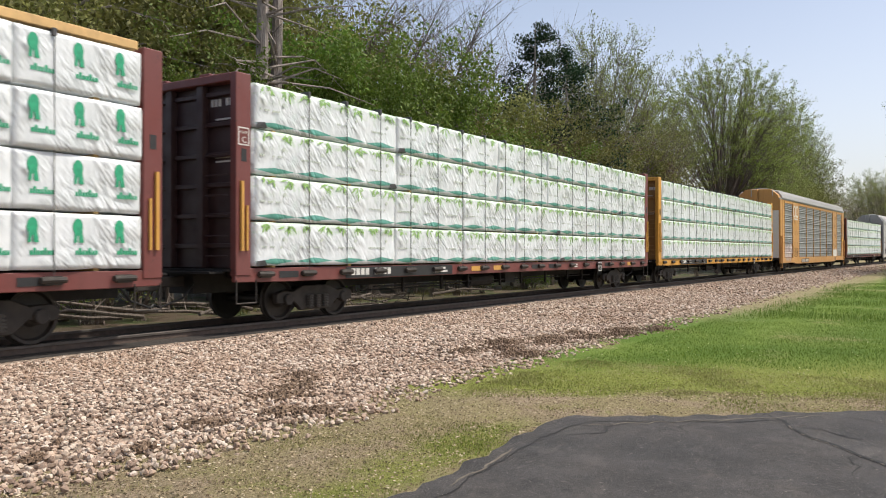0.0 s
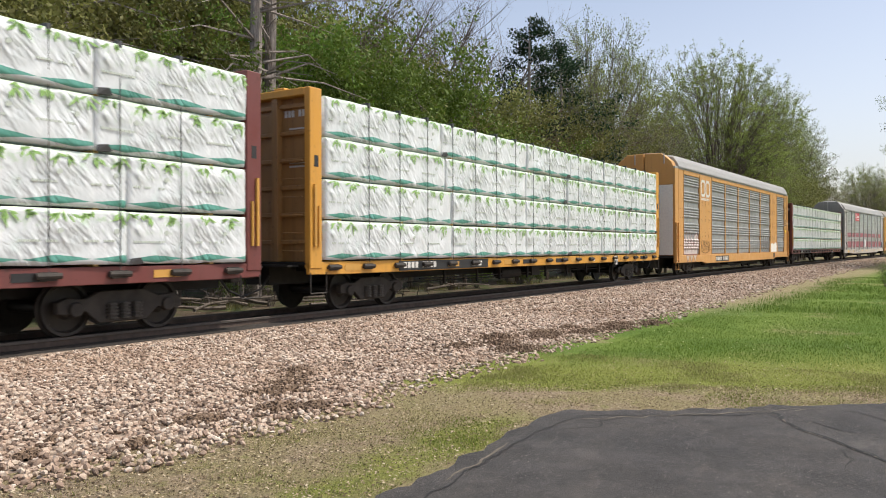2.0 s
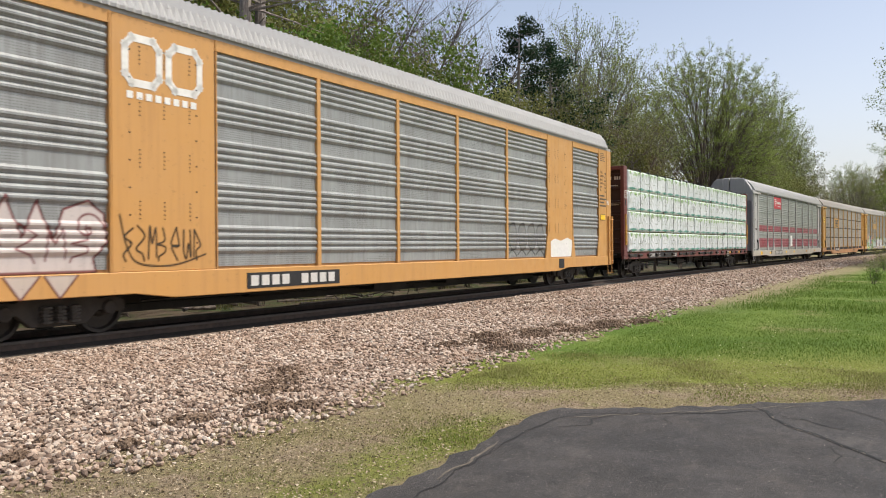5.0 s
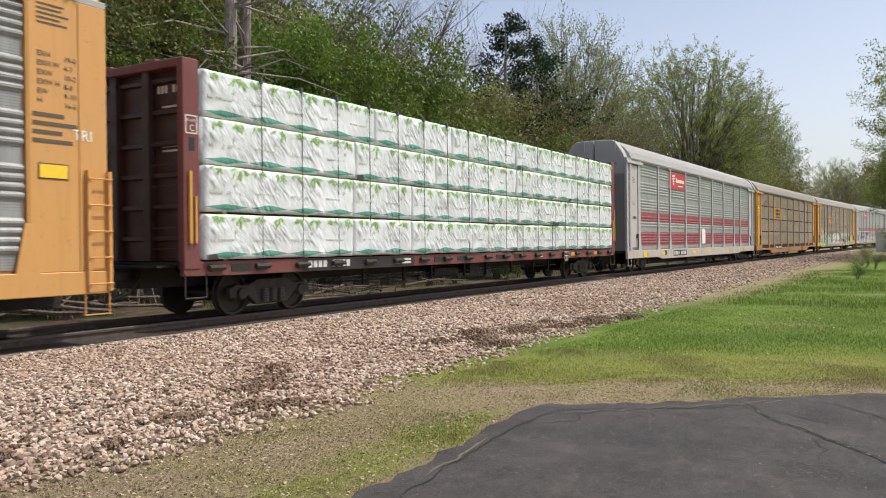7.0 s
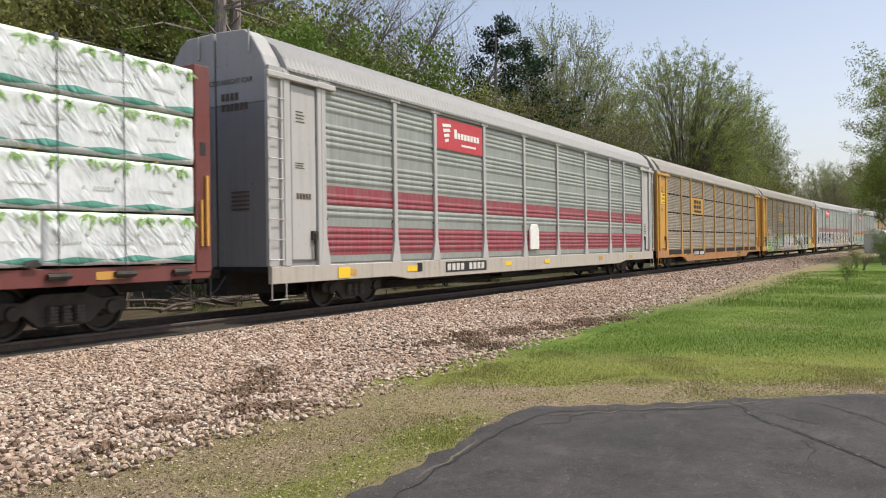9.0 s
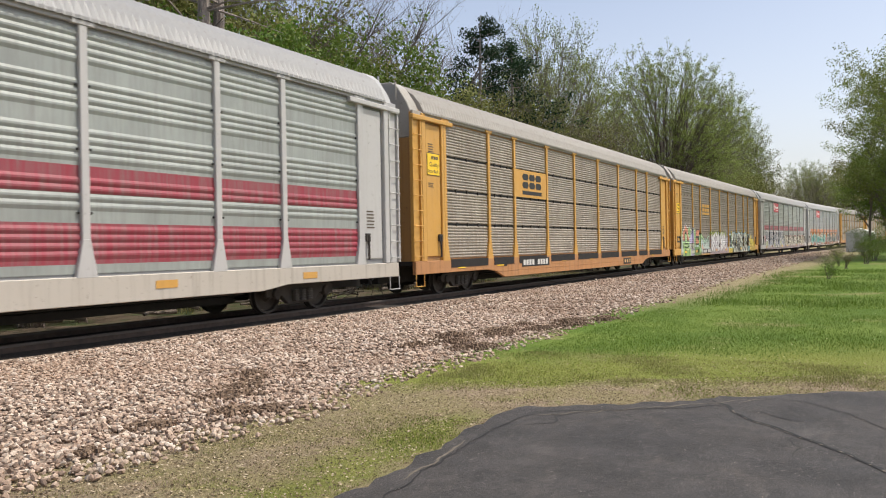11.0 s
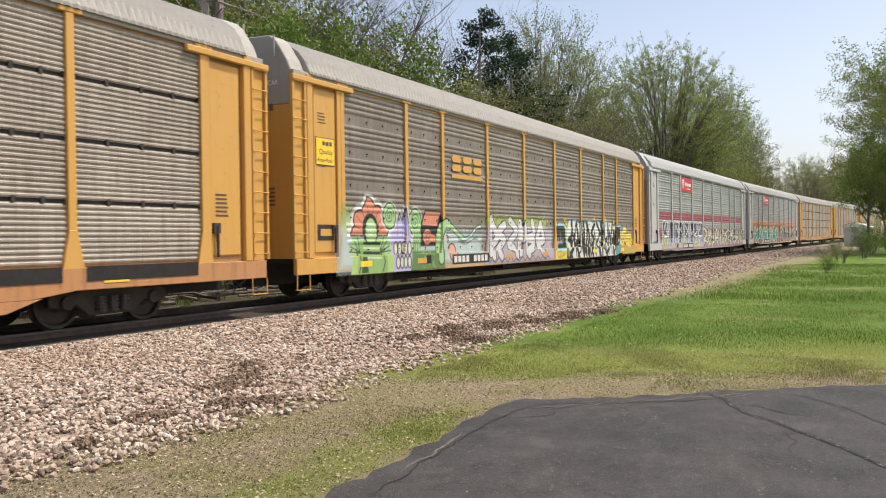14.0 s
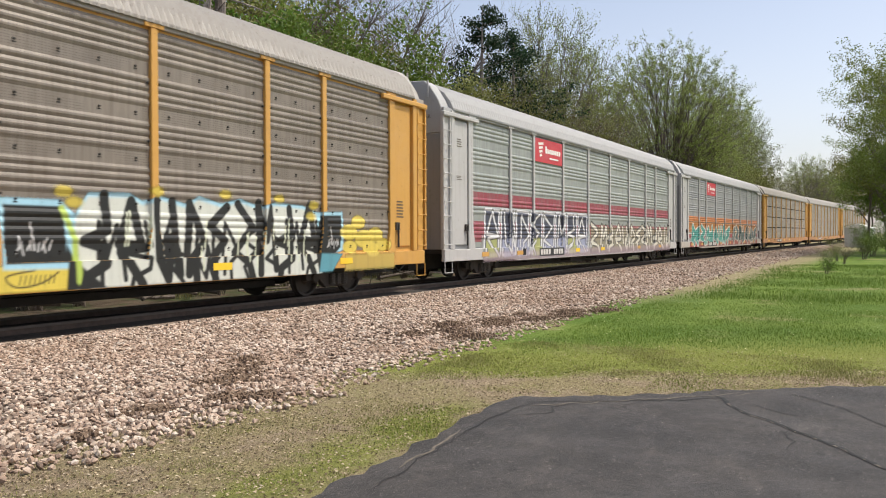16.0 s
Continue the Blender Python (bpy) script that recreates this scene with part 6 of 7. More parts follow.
def leaf_material(name, a, b, c):
    n = Nodes(name)
    ramp = n.node("ValToRGB")
    els = ramp.color_ramp.elements
    els[0].color, els[1].color = (*a, 1), (*c, 1)
    e = els.new(0.5)
    e.color = (*b, 1)
    n.put(ramp.inputs[0], n.island())
    col = n.mix(n.ramp(n.noise(0.35, 3), 0.35, 0.65, 0.0, 0.6), ramp.outputs[0], tuple(v * 0.6 for v in b))
    hue = n.node("HueSaturation")
    n.put(hue.inputs["Color"], col)
    n.put(hue.inputs["Value"], n.ramp(n.random(), 0, 1, 0.75, 1.25))
    n.put(hue.inputs["Hue"], n.ramp(n.random(), 0, 1, 0.485, 0.515))
    n.b.inputs["Transmission Weight"].default_value = 0.0
    n.done(hue.outputs[0], 0.6, 0.0, 0.3)
    tr = n.node("BsdfTranslucent")
    n.put(tr.inputs["Color"], hue.outputs[0])
    mx = n.node("MixShader")
    mx.inputs[0].default_value = 0.35
    out = n.t.nodes["Material Output"]
    n.t.links.new(n.b.outputs[0], mx.inputs[1])
    n.t.links.new(tr.outputs[0], mx.inputs[2])
    n.t.links.new(mx.outputs[0], out.inputs["Surface"])
    return n.m


BARK = bark_material("grey_brown_bark", (0.10, 0.08, 0.065), (0.22, 0.19, 0.16))
BARK_PINE = bark_material("pine_bark", (0.16, 0.13, 0.115), (0.36, 0.32, 0.29))
TWIG = bark_material("twig_bark", (0.11, 0.085, 0.07), (0.17, 0.14, 0.12))
LEAF_SPRING = leaf_material("spring_leaves", (0.13, 0.165, 0.03), (0.20, 0.245, 0.05), (0.29, 0.33, 0.085))
LEAF_PALE = leaf_material("pale_new_leaves", (0.18, 0.225, 0.045), (0.26, 0.31, 0.075), (0.36, 0.41, 0.12))
LEAF_GREEN = leaf_material("fresh_green_leaves", (0.075, 0.13, 0.018), (0.13, 0.205, 0.03), (0.21, 0.29, 0.055))
LEAF_OLIVE = leaf_material("olive_leaves", (0.13, 0.145, 0.04), (0.20, 0.21, 0.055), (0.29, 0.29, 0.09))
LEAF_BUD = leaf_material("reddish_buds", (0.13, 0.075, 0.05), (0.19, 0.12, 0.075), (0.24, 0.17, 0.10))
LEAF_OLIVE2 = leaf_material("yellow_olive_leaves", (0.13, 0.14, 0.04), (0.20, 0.21, 0.06), (0.28, 0.28, 0.09))
NEEDLE_OLIVE = leaf_material("olive_needles", (0.09, 0.105, 0.03), (0.155, 0.16, 0.05), (0.23, 0.22, 0.075))
NEEDLE = leaf_material("pine_needles", (0.012, 0.035, 0.014), (0.022, 0.055, 0.022), (0.045, 0.085, 0.035))


def leaf_cloud(centres, radius, per, size, rng, squash=0.8, droop=0.0):
    """Many small leaf quads scattered round the given centres."""
    c = np.asarray(centres)
    n = len(c) * per
    d = rng.normal(size=(n, 3))
    d /= np.linalg.norm(d, axis=1)[:, None] + 1e-9
    d *= (rng.random(n) ** 0.5)[:, None] * radius
    d[:, 2] *= squash
    p = np.repeat(c, per, axis=0) + d
    u = rng.normal(size=(n, 3))
    u /= np.linalg.norm(u, axis=1)[:, None]
    w = np.cross(u, rng.normal(size=(n, 3)))
    w /= np.linalg.norm(w, axis=1)[:, None] + 1e-9
    s = (size * rng.uniform(0.6, 1.4, n))[:, None]
    v = np.stack([p - u * s, p + w * s * 0.55, p + u * s, p - w * s * 0.55], axis=1).reshape(-1, 3)
    return v


def quads_mesh(name, v, material):
    me = bpy.data.meshes.new(name)
    n = len(v) // 4
    me.vertices.add(len(v))
    me.vertices.foreach_set("co", np.ascontiguousarray(v, dtype=np.float32).ravel())
    me.loops.add(4 * n)
    me.loops.foreach_set("vertex_index", np.arange(4 * n, dtype=np.int32))
    me.polygons.add(n)
    me.polygons.foreach_set("loop_start", np.arange(0, 4 * n, 4, dtype=np.int32))
    me.update(calc_edges=True)
    me.materials.append(material)
    return me


def branching(seed, height, style):
    """Trunk and limbs as tapered tubes, and the tips that carry foliage."""
    r = random.Random(seed)
    g = Geo()
    tips = []

    def limb(p, d, length, radius, depth):
        steps = 3 if depth < 2 else 2
        for k in range(steps):
            wob = Vector((r.uniform(-1, 1), r.uniform(-1, 1), r.uniform(-0.5, 0.9))) * (0.16 if style != "pine" else 0.04)
            d2 = (d + wob).normalized()
            q = p + d2 * length / steps
            r2 = radius * (0.86 if depth == 0 else 0.72)
            g.tube(p, q, radius, r2, 7 if depth == 0 else (5 if depth == 1 else 3))
            p, d, radius = q, d2, r2
            if depth >= 2:
                tips.append(tuple(q))
            if depth < 3 and (k > 0 or depth > 0):
                for _ in range({"vase": 3, "round": 2, "bare": 3}.get(style, 2) if depth else 3):
                    up = {"vase": 0.85, "bare": 0.7}.get(style, 0.35)
                    side = Vector((r.uniform(-1, 1), r.uniform(-1, 1), 0)).normalized()
                    nd = (d * up + side * r.uniform(0.5, 0.95) + Vector((0, 0, r.uniform(0, 0.3)))).normalized()
                    limb(p, nd, length * r.uniform(0.48, 0.72), radius * 0.6, depth + 1)
        tips.append(tuple(p))
    if style == "pine":
        top = Vector((0, 0, height))
        g.tube((0, 0, 0), (0.1, 0, height * 0.5), height * 0.018, height * 0.012, 8)
        g.tube((0.1, 0, height * 0.5), top, height * 0.012, 0.03, 6)
        k = int(height * 2.2)
        for i in range(k):
            z = height * (0.25 + 0.74 * i / k)
            reach = height * 0.36 * (1 - (i / k) ** 1.4) * r.uniform(0.55, 1.15) + 0.4
            a = r.uniform(0, 2 * math.pi)
            q = Vector((reach * math.cos(a), reach * math.sin(a), z + reach * r.uniform(0.0, 0.3)))
            g.tube((0.08, 0, z), q, 0.05, 0.015, 4)
            for f in (0.4, 0.6, 0.8, 1.0):
                tips.append(tuple(Vector((0, 0, z)).lerp(q, f) + Vector((r.uniform(-.4, .4), r.uniform(-.4, .4), r.uniform(-.1, .25)))))
    elif style == "snag":
        g.tube((0, 0, 0), (0.15, 0.1, height * 0.6), 0.27, 0.20, 9)
        g.tube((0.15, 0.1, height * 0.6), (0.1, 0.2, height), 0.20, 0.09, 7)
        for i in range(46):
            z = r.uniform(2.5, height * 0.97)
            a = r.uniform(0, 2 * math.pi)
            l = r.uniform(1.2, 4.6)
            p = Vector((0.12, 0.1, z))
            q = p + Vector((math.cos(a) * l * 0.6, math.sin(a) * l * 0.6, r.uniform(-0.15, 0.25) * l))
            e = q + Vector((math.cos(a + 0.3) * l * 0.5, math.sin(a + 0.3) * l * 0.5, r.uniform(-0.4, 0.1) * l * 0.6))
            g.tube(p, q, 0.055, 0.03, 5)
            g.tube(q, e, 0.03, 0.01, 4)
            for f in (0.3, 0.7):
                t0 = q.lerp(e, f)
                g.tube(t0, t0 + Vector((r.uniform(-.6, .6), r.uniform(-.6, .6), r.uniform(-.5, .3))), 0.01, 0.004, 3)
            if z > height * 0.8:
                tips += [tuple(q), tuple(e)]
    elif style == "vase":
        def rise(p, q, r0, r1, steps, sides):
            """A limb that leaves steeply and bends outwards; gives its points."""
            m = Vector((p.x + (q.x - p.x) * 0.35, p.y + (q.y - p.y) * 0.35, p.z + (q.z - p.z) * 0.62))
            pts = []
            for k in range(steps + 1):
                u = k / steps
                w = p * (1 - u) ** 2 + m * 2 * u * (1 - u) + q * u * u
                if 0 < k < steps:
                    w += Vector((r.uniform(-1, 1), r.uniform(-1, 1), r.uniform(-1, 1))) * 0.010 * height * (0.4 + u)
                pts.append(w)
            for k in range(steps):
                g.tube(pts[k], pts[k + 1], r0 + (r1 - r0) * k / steps, r0 + (r1 - r0) * (k + 1) / steps, sides)
            return pts

        def dome(a, up, f):
            """A point of the egg-shaped crown: a turn, its height from -1 to 1, how far out."""
            c = math.sqrt(max(0.0, 1 - up * up))
            lump = f * (0.94 + 0.12 * noise.noise((math.cos(a) * 1.6 * c, math.sin(a) * 1.6 * c, up * 1.6 + seed)))
            return Vector((math.cos(a) * c * 0.35 * lump, math.sin(a) * c * 0.35 * lump, 0.60 + up * (0.40 if up > 0 else 0.36) * lump)) * height
        g.tube((0, 0, 0), (0, 0, height * 0.15), height * 0.022, height * 0.018, 9)
        mains = []
        count = 46 if height > 20 else 26
        for i in range(count):
            a, up = i * 2.4 + r.uniform(-0.25, 0.25), -0.55 + 1.52 * (i + 0.5) / count
            mains.append(rise(Vector((0, 0, height * r.uniform(0.10, 0.25))), dome(a, up, 0.84), height * (0.0048 if i % 3 else 0.0078), height * 0.0010, 8, 5))
        for i in range(count * 13):
            a, up = i * 2.39996, -0.72 + 1.71 * (i + 0.5) / (count * 13)
            goal = dome(a + r.gauss(0, 0.06), max(-0.8, min(0.995, up + r.gauss(0, 0.03))), r.uniform(0.80, 1.0) if i % 4 else r.uniform(0.5, 0.8))
            near = min(mains, key=lambda m: (m[6] - goal).length)
            side = rise(near[r.randint(3, 7)], goal, height * 0.0013, height * 0.0005, 4, 3)
            tips.append(tuple(side[-1]))
            for k in range(5):
                s0 = side[r.randint(2, 4)]
                out = (s0 - Vector((0, 0, height * 0.40))).normalized()
                t0 = s0 + (out + Vector((r.gauss(0, 0.45), r.gauss(0, 0.45), r.gauss(0.25, 0.35)))) * height * r.uniform(0.015, 0.04)
                g.tube(s0, t0, height * 0.0008, height * 0.0004, 3)
                tips += [tuple(t0), tuple(s0.lerp(t0, 0.6))]
    elif style == "shrub":
        for i in range(9):
            a = r.uniform(0, 2 * math.pi)
            limb(Vector((r.uniform(-.3, .3), r.uniform(-.3, .3), 0)), Vector((math.cos(a) * 0.5, math.sin(a) * 0.5, 1)).normalized(), height * r.uniform(0.4, 0.75), 0.035, 2)
    else:
        g.tube((0, 0, 0), (0, 0, height * 0.25), height * 0.016, height * 0.013, 8)
        limb(Vector((0, 0, height * 0.25)), Vector((r.uniform(-.1, .1), r.uniform(-.1, .1), 1)), height * 0.6, height * (0.017 if style == "bare" else 0.013), 0)
        for i in range(6):
            a = 2 * math.pi * i / 6 + r.uniform(-0.4, 0.4)
            limb(Vector((0, 0, height * r.uniform(0.2, 0.5))), Vector((math.cos(a), math.sin(a), r.uniform(0.4, 1.0))).normalized(), height * r.uniform(0.25, 0.4), height * (0.011 if style == "bare" else 0.007), 1)
    return g, tips


def tree(name, label, seed, height, style, leaf, clump, per, size, at, bark=None, category="tree", keep=1.0, leaves=0, spread_=0.3):
    rng = np.random.default_rng(seed)
    g, tips = branching(seed, height, style)
    if style not in ("pine", "snag"):
        v = np.array(g.v)
        tip = np.array(tips)
        tall = tip[:, 2].max()
        wide = np.quantile(np.hypot(tip[:, 0], tip[:, 1]), 0.93)
        k = np.array([spread_ * height / wide, spread_ * height / wide, height / tall])
        g.v = [tuple(q) for q in v * k]
        tips = [tuple(q) for q in tip * k]
    top = tagged(new(name), label, category)
    part("trunk", g.mesh("trunk", bark or BARK, fix=False), None, top)
    tips = [p for p in tips if rng.random() < keep]
    if leaves and tips:
        per = max(1, round(leaves / len(tips)))
    if tips and per:
        part("crown", quads_mesh("crown", leaf_cloud(tips, clump, per, size, rng), leaf), None, top)
    top.matrix_basis = at
    return top


def stand(x, y, turn=0.0, scale=1.0):
    return pose(x, y, ground_z(x, y) - 0.05, 0, 0, turn) @ Matrix.Diagonal((scale, scale, scale, 1))


def spread(ob, spots):
    for x, y, turn, scale in spots:
        c = copy_thing(ob, pose(x, y, ground_z(x, y) - 0.05, 0, 0, turn))
        c.scale = (scale, scale, scale)


# the woods: each kind is built once or twice, then repeated at the height that each tree has
KINDS = {}


def kind_of_tree(key, *builds):
    KINDS[key] = builds


def grow(key, spots):
    """Trees of one kind at (x, y, height)."""
    for i, (x, y, h) in enumerate(spots):
        src, base = KINDS[key][i % len(KINDS[key])]
        s = h / base
        z = ground_z(x, y) - 0.05
        turn = (i * 137.5 + x * 11) % 360
        if src.get("used"):
            t = copy_thing(src, pose(x, y, z, 0, 0, turn))
        else:
            t = src
            src["used"] = 1
            t.matrix_basis = pose(x, y, z, 0, 0, turn)
        t.scale = (s * (0.92 + 0.16 * ((i * 7) % 5) / 4), s * (0.92 + 0.16 * ((i * 3) % 5) / 4), s)


HERE = pose(0, 60, 0)
tree("broad_tree", "broad vase-shaped tree with thin spring leaves", 11, 21.6, "vase", LEAF_PALE, 0.30, 22, 0.062, stand(79.5, 18.5), TWIG, keep=1.0, leaves=74000, spread_=0.325)
kind_of_tree("pine", (tree("pine_tree", "dark green pine above the leafing woods", 21, 16.5, "pine", NEEDLE, 0.65, 80, 0.09, HERE, BARK_PINE), 16.5))
kind_of_tree("conifer", (tree("conifer", "olive-brown conifer in the dense woods", 23, 13, "pine", NEEDLE_OLIVE, 0.8, 80, 0.09, HERE, BARK_PINE), 13.0))
kind_of_tree("snag", (tree("bare_pine", "tall bare pine trunk with dead branches", 31, 17, "snag", NEEDLE, 0.5, 20, 0.12, HERE, BARK_PINE), 17.0))
kind_of_tree("airy", (tree("airy_tree", "tall tree with pale yellow-green new leaves", 41, 19, "vase", LEAF_PALE, 0.5, 26, 0.06, HERE, keep=0.6, leaves=22000, spread_=0.27), 19.0))
kind_of_tree("leafy", (tree("leafy_tree", "young tree in fresh bright green leaf", 51, 11, "round", LEAF_GREEN, 0.55, 46, 0.085, HERE, leaves=15000, spread_=0.30), 11.0),
             (tree("leafy_tree", "young tree in fresh bright green leaf", 53, 11, "round", LEAF_GREEN, 0.55, 46, 0.085, HERE, leaves=15000, spread_=0.34), 11.0))
kind_of_tree("bare", (tree("bare_tree", "leafless grey tree with fine twigs", 61, 18, "bare", LEAF_BUD, 0.4, 2, 0.035, HERE, BARK, keep=0.5, spread_=0.26), 18.0),
             (tree("bare_tree", "leafless grey tree with fine twigs", 63, 18, "bare", LEAF_BUD, 0.4, 2, 0.035, HERE, BARK, keep=0.5, spread_=0.30), 18.0))
kind_of_tree("olive", (tree("olive_tree", "dense woodland tree in olive spring foliage", 71, 13, "round", LEAF_OLIVE, 0.7, 54, 0.10, HERE, leaves=10000, spread_=0.30), 13.0),
             (tree("olive_tree", "dense woodland tree in olive spring foliage", 73, 13, "round", LEAF_OLIVE2, 0.7, 54, 0.10, HERE, leaves=9000, spread_=0.33), 13.0))
kind_of_tree("bud", (tree("budding_tree", "reddish budding tree among the woods", 81, 12, "bare", LEAF_BUD, 0.5, 9, 0.05, HERE, TWIG, keep=0.9, leaves=7000, spread_=0.33), 12.0),
             (tree("budding_tree", "thinly leaved brownish tree among the woods", 83, 12, "bare", LEAF_OLIVE2, 0.5, 12, 0.05, HERE, TWIG, keep=0.9, leaves=8000, spread_=0.30), 12.0))
kind_of_tree("near", (tree("slender_tree", "open-crowned tree in young leaf beside the lawn", 101, 16, "round", LEAF_SPRING, 0.6, 22, 0.07, HERE, keep=0.8, leaves=21000, spread_=0.30), 16.0))
kind_of_tree("shrub", (tree("shrub", "leafing shrub at the wood's edge", 91, 3.4, "shrub", LEAF_GREEN, 0.5, 30, 0.05, HERE, category="shrub", leaves=2200, spread_=0.42), 3.4))
kind_of_tree("brush", (tree("brush", "brown twiggy brush with few leaves", 95, 3.0, "shrub", LEAF_OLIVE2, 0.5, 12, 0.045, HERE, TWIG, category="shrub", leaves=1000, spread_=0.45), 3.0))

R = random.Random(5)
grow('olive', [(12.7, 24.6, 11.2), (12.4, 22.5, 10.5), (14.1, 23.8, 10.9), (16.0, 25.3, 11.5), (20.2, 28.1, 14.2), (20.5, 26.7, 13.8), (21.5, 26.1, 13.9), (24.6, 28.1, 17.3), (26.4, 28.2, 16.0), (11.8, 20.5, 6.7), (14.8, 20.5, 7.1), (18.8, 20.5, 8.0), (19.9, 20.5, 7.3), (39.9, 22.5, 11.8), (40.8, 21, 10.2), (27.7, 24, 10.2), (33.6, 26, 10.7), (26.6, 25, 11.6), (47.8, 20, 10.1), (53.6, 19.5, 10.0), (56.3, 18, 9.0), (118.0, 15.5, 15.1), (85.7, 17, 11.0), (210, 10.5, 18.6), (220, 7.3, 20.6), (230, 14.1, 17.4), (230, 2.5, 22.6), (220, -2.3, 21.4), (200, -6.3, 21.8)])
grow('bare', [(17.8, 26.5, 13.4), (28.3, 26, 17.7), (32.9, 27, 19.0), (34.2, 26, 18.3), (36.1, 25.5, 17.9), (42.1, 28, 19.2), (42.5, 26, 19.6), (47.9, 27, 19.9), (53.0, 28, 19.8), (65.8, 22, 16.0), (65.5, 20, 14.8)])
grow('conifer', [(14.2, 26.4, 10.6), (17.7, 29.6, 13.2), (16.4, 24.8, 12.5), (18.9, 26.6, 11.8), (21.7, 27.0, 14.2), (24.1, 27.5, 15.0), (27.7, 28.1, 14.7)])
grow('bud', [(13.2, 20.5, 7.4), (16.8, 20.5, 7.1), (34.4, 20, 9.1), (41.3, 26, 11.1), (42.9, 19.5, 10.3), (54.7, 22, 13.6), (56.9, 20.5, 13.4), (59.4, 19, 13.2), (59.3, 17.5, 10.6), (54.2, 18.5, 11.2), (170, 17.4, 13.0), (180, 16.3, 14.4), (190, 13.8, 16.0), (165, 19.9, 13.2), (200, 22.3, 14.5)])
grow('leafy', [(18.3, 21.5, 9.2), (24.8, 21.5, 11.1), (26.0, 21, 10.7), (27.0, 20.5, 9.9), (31.9, 21.5, 12.1), (33.9, 21, 11.0), (28.2, 20, 9.1), (38.6, 19, 8.4), (92, -0.2, 11.1), (85, -1.8, 10.3)])
grow('pine', [(45.8, 22, 16.2), (54.1, 23.5, 16.5)])
grow('airy', [(62.0, 24, 20.7), (68.8, 24, 19.5), (56.3, 24, 15.8), (118.9, 19.5, 22.0), (110.5, 20.5, 23.0), (118.8, 17.0, 18.3), (200, 15.7, 19.6), (185, 12.4, 17.3)])
grow('near', [(84, 1.2, 16.3), (78, -0.8, 17.2), (72, -1.9, 17.2), (75, -3.5, 16.7)])
grow("olive", [(29.5, 27.5, 15.0), (33.0, 28.5, 15.5), (37.0, 29.0, 15.0), (41.0, 28.0, 14.0), (46.0, 27.0, 12.5), (31.0, 24.5, 12.0), (36.5, 24.5, 11.5), (50.0, 25.0, 12.0)])
grow("airy", [(88.0, 18.6, 16.5), (91.0, 17.4, 15.0), (97.0, 17.5, 13.0), (103.0, 17.5, 14.0)])
grow("olive", [(89.0, 17.0, 10.0), (95.0, 16.5, 10.0), (101.0, 16.0, 10.5), (108.0, 15.5, 11.0), (114.0, 15.0, 10.5)])
grow("snag", [(21.4, 20.6, 17.5), (20.5, 20.3, 17.0), (16.0, 25.0, 18.0), (26.5, 26.0, 18.0)])
grow("shrub", [(R.uniform(12, 58), R.uniform(18.4, 20.6), R.uniform(1.6, 3.4)) for _ in range(14)] + [(39, 2.2, 1.1), (62, 1.2, 2.4), (66, -0.6, 2.8), (70, 0.8, 2.6), (76, -1.0, 3.4), (86, 1.8, 3.0), (97, 1.5, 3.2)])
grow("brush", [(R.uniform(10, 62), R.uniform(18.0, 21.5), R.uniform(1.8, 3.8)) for _ in range(22)] + [(R.uniform(62, 125), R.uniform(15.0, 17.5), R.uniform(2.5, 4.5)) for _ in range(14)] + [(45, 2.4, 1.2), (52, 2.0, 1.4), (57, 2.6, 1.5), (48, -0.8, 1.6), (64, 2.9, 1.6)])

# small metal equipment shed by the line
shed = tagged(new("equipment_shed"), "small pale metal shed with a low roof", "shed")
SHED = Geo().box(-1.7, 1.7, -1.4, 1.4, -0.3, 2.35)
part("body", SHED, paint("pale_shed_paint", (0.55, 0.56, 0.56), (0.3, 0.29, 0.27), 0.3), shed, bevel=0.02)
g = Geo()
g.v = [(-1.85, -1.55, 2.35), (1.85, -1.55, 2.35), (1.85, 1.55, 2.35), (-1.85, 1.55, 2.35), (-1.85, 0, 2.85), (1.85, 0, 2.85)]
g.f = [(0, 1, 5, 4), (2, 3, 4, 5), (0, 4, 3), (1, 2, 5), (0, 3, 2, 1)]
part("roof", g, WHITE, shed)
part("door", Geo().box(-1.74, -1.70, -0.45, 0.45, 0.0, 2.0), GREY_LIGHT, shed, bevel=0.01)
shed.matrix_basis = pose(112, 2.6, ground_z(112, 2.6), 0, 0, -8)
# ---- sleepers, stones, grass, fallen wood ----
SLEEPER = Geo().box(-0.11, 0.11, -1.3, 1.3, -0.33, -0.172).mesh("sleeper", WOOD_TIE, 0.015)
sleepers = tagged(new("sleepers"), "row of dark creosoted wooden sleepers", "sleepers", kind="structure")
for i in range(150):
    x = -6 + 0.53 * i
    cy, cz = line_at(x)
    part("sleeper", SLEEPER, None, sleepers, at=pose(x, cy, cz + R.uniform(-0.008, 0.004), 0, 0, math.degrees(slope_at(x)[0]) + R.uniform(-1, 1)))


GOLD = (1 + 5 ** 0.5) / 2
STONE_F = np.array([(0, 11, 5), (0, 5, 1), (0, 1, 7), (0, 7, 10), (0, 10, 11), (1, 5, 9), (5, 11, 4), (11, 10, 2), (10, 7, 6), (7, 1, 8), (3, 9, 4), (3, 4, 2), (3, 2, 6), (3, 6, 8), (3, 8, 9), (4, 9, 5), (2, 4, 11), (6, 2, 10), (8, 6, 7), (9, 8, 1)])


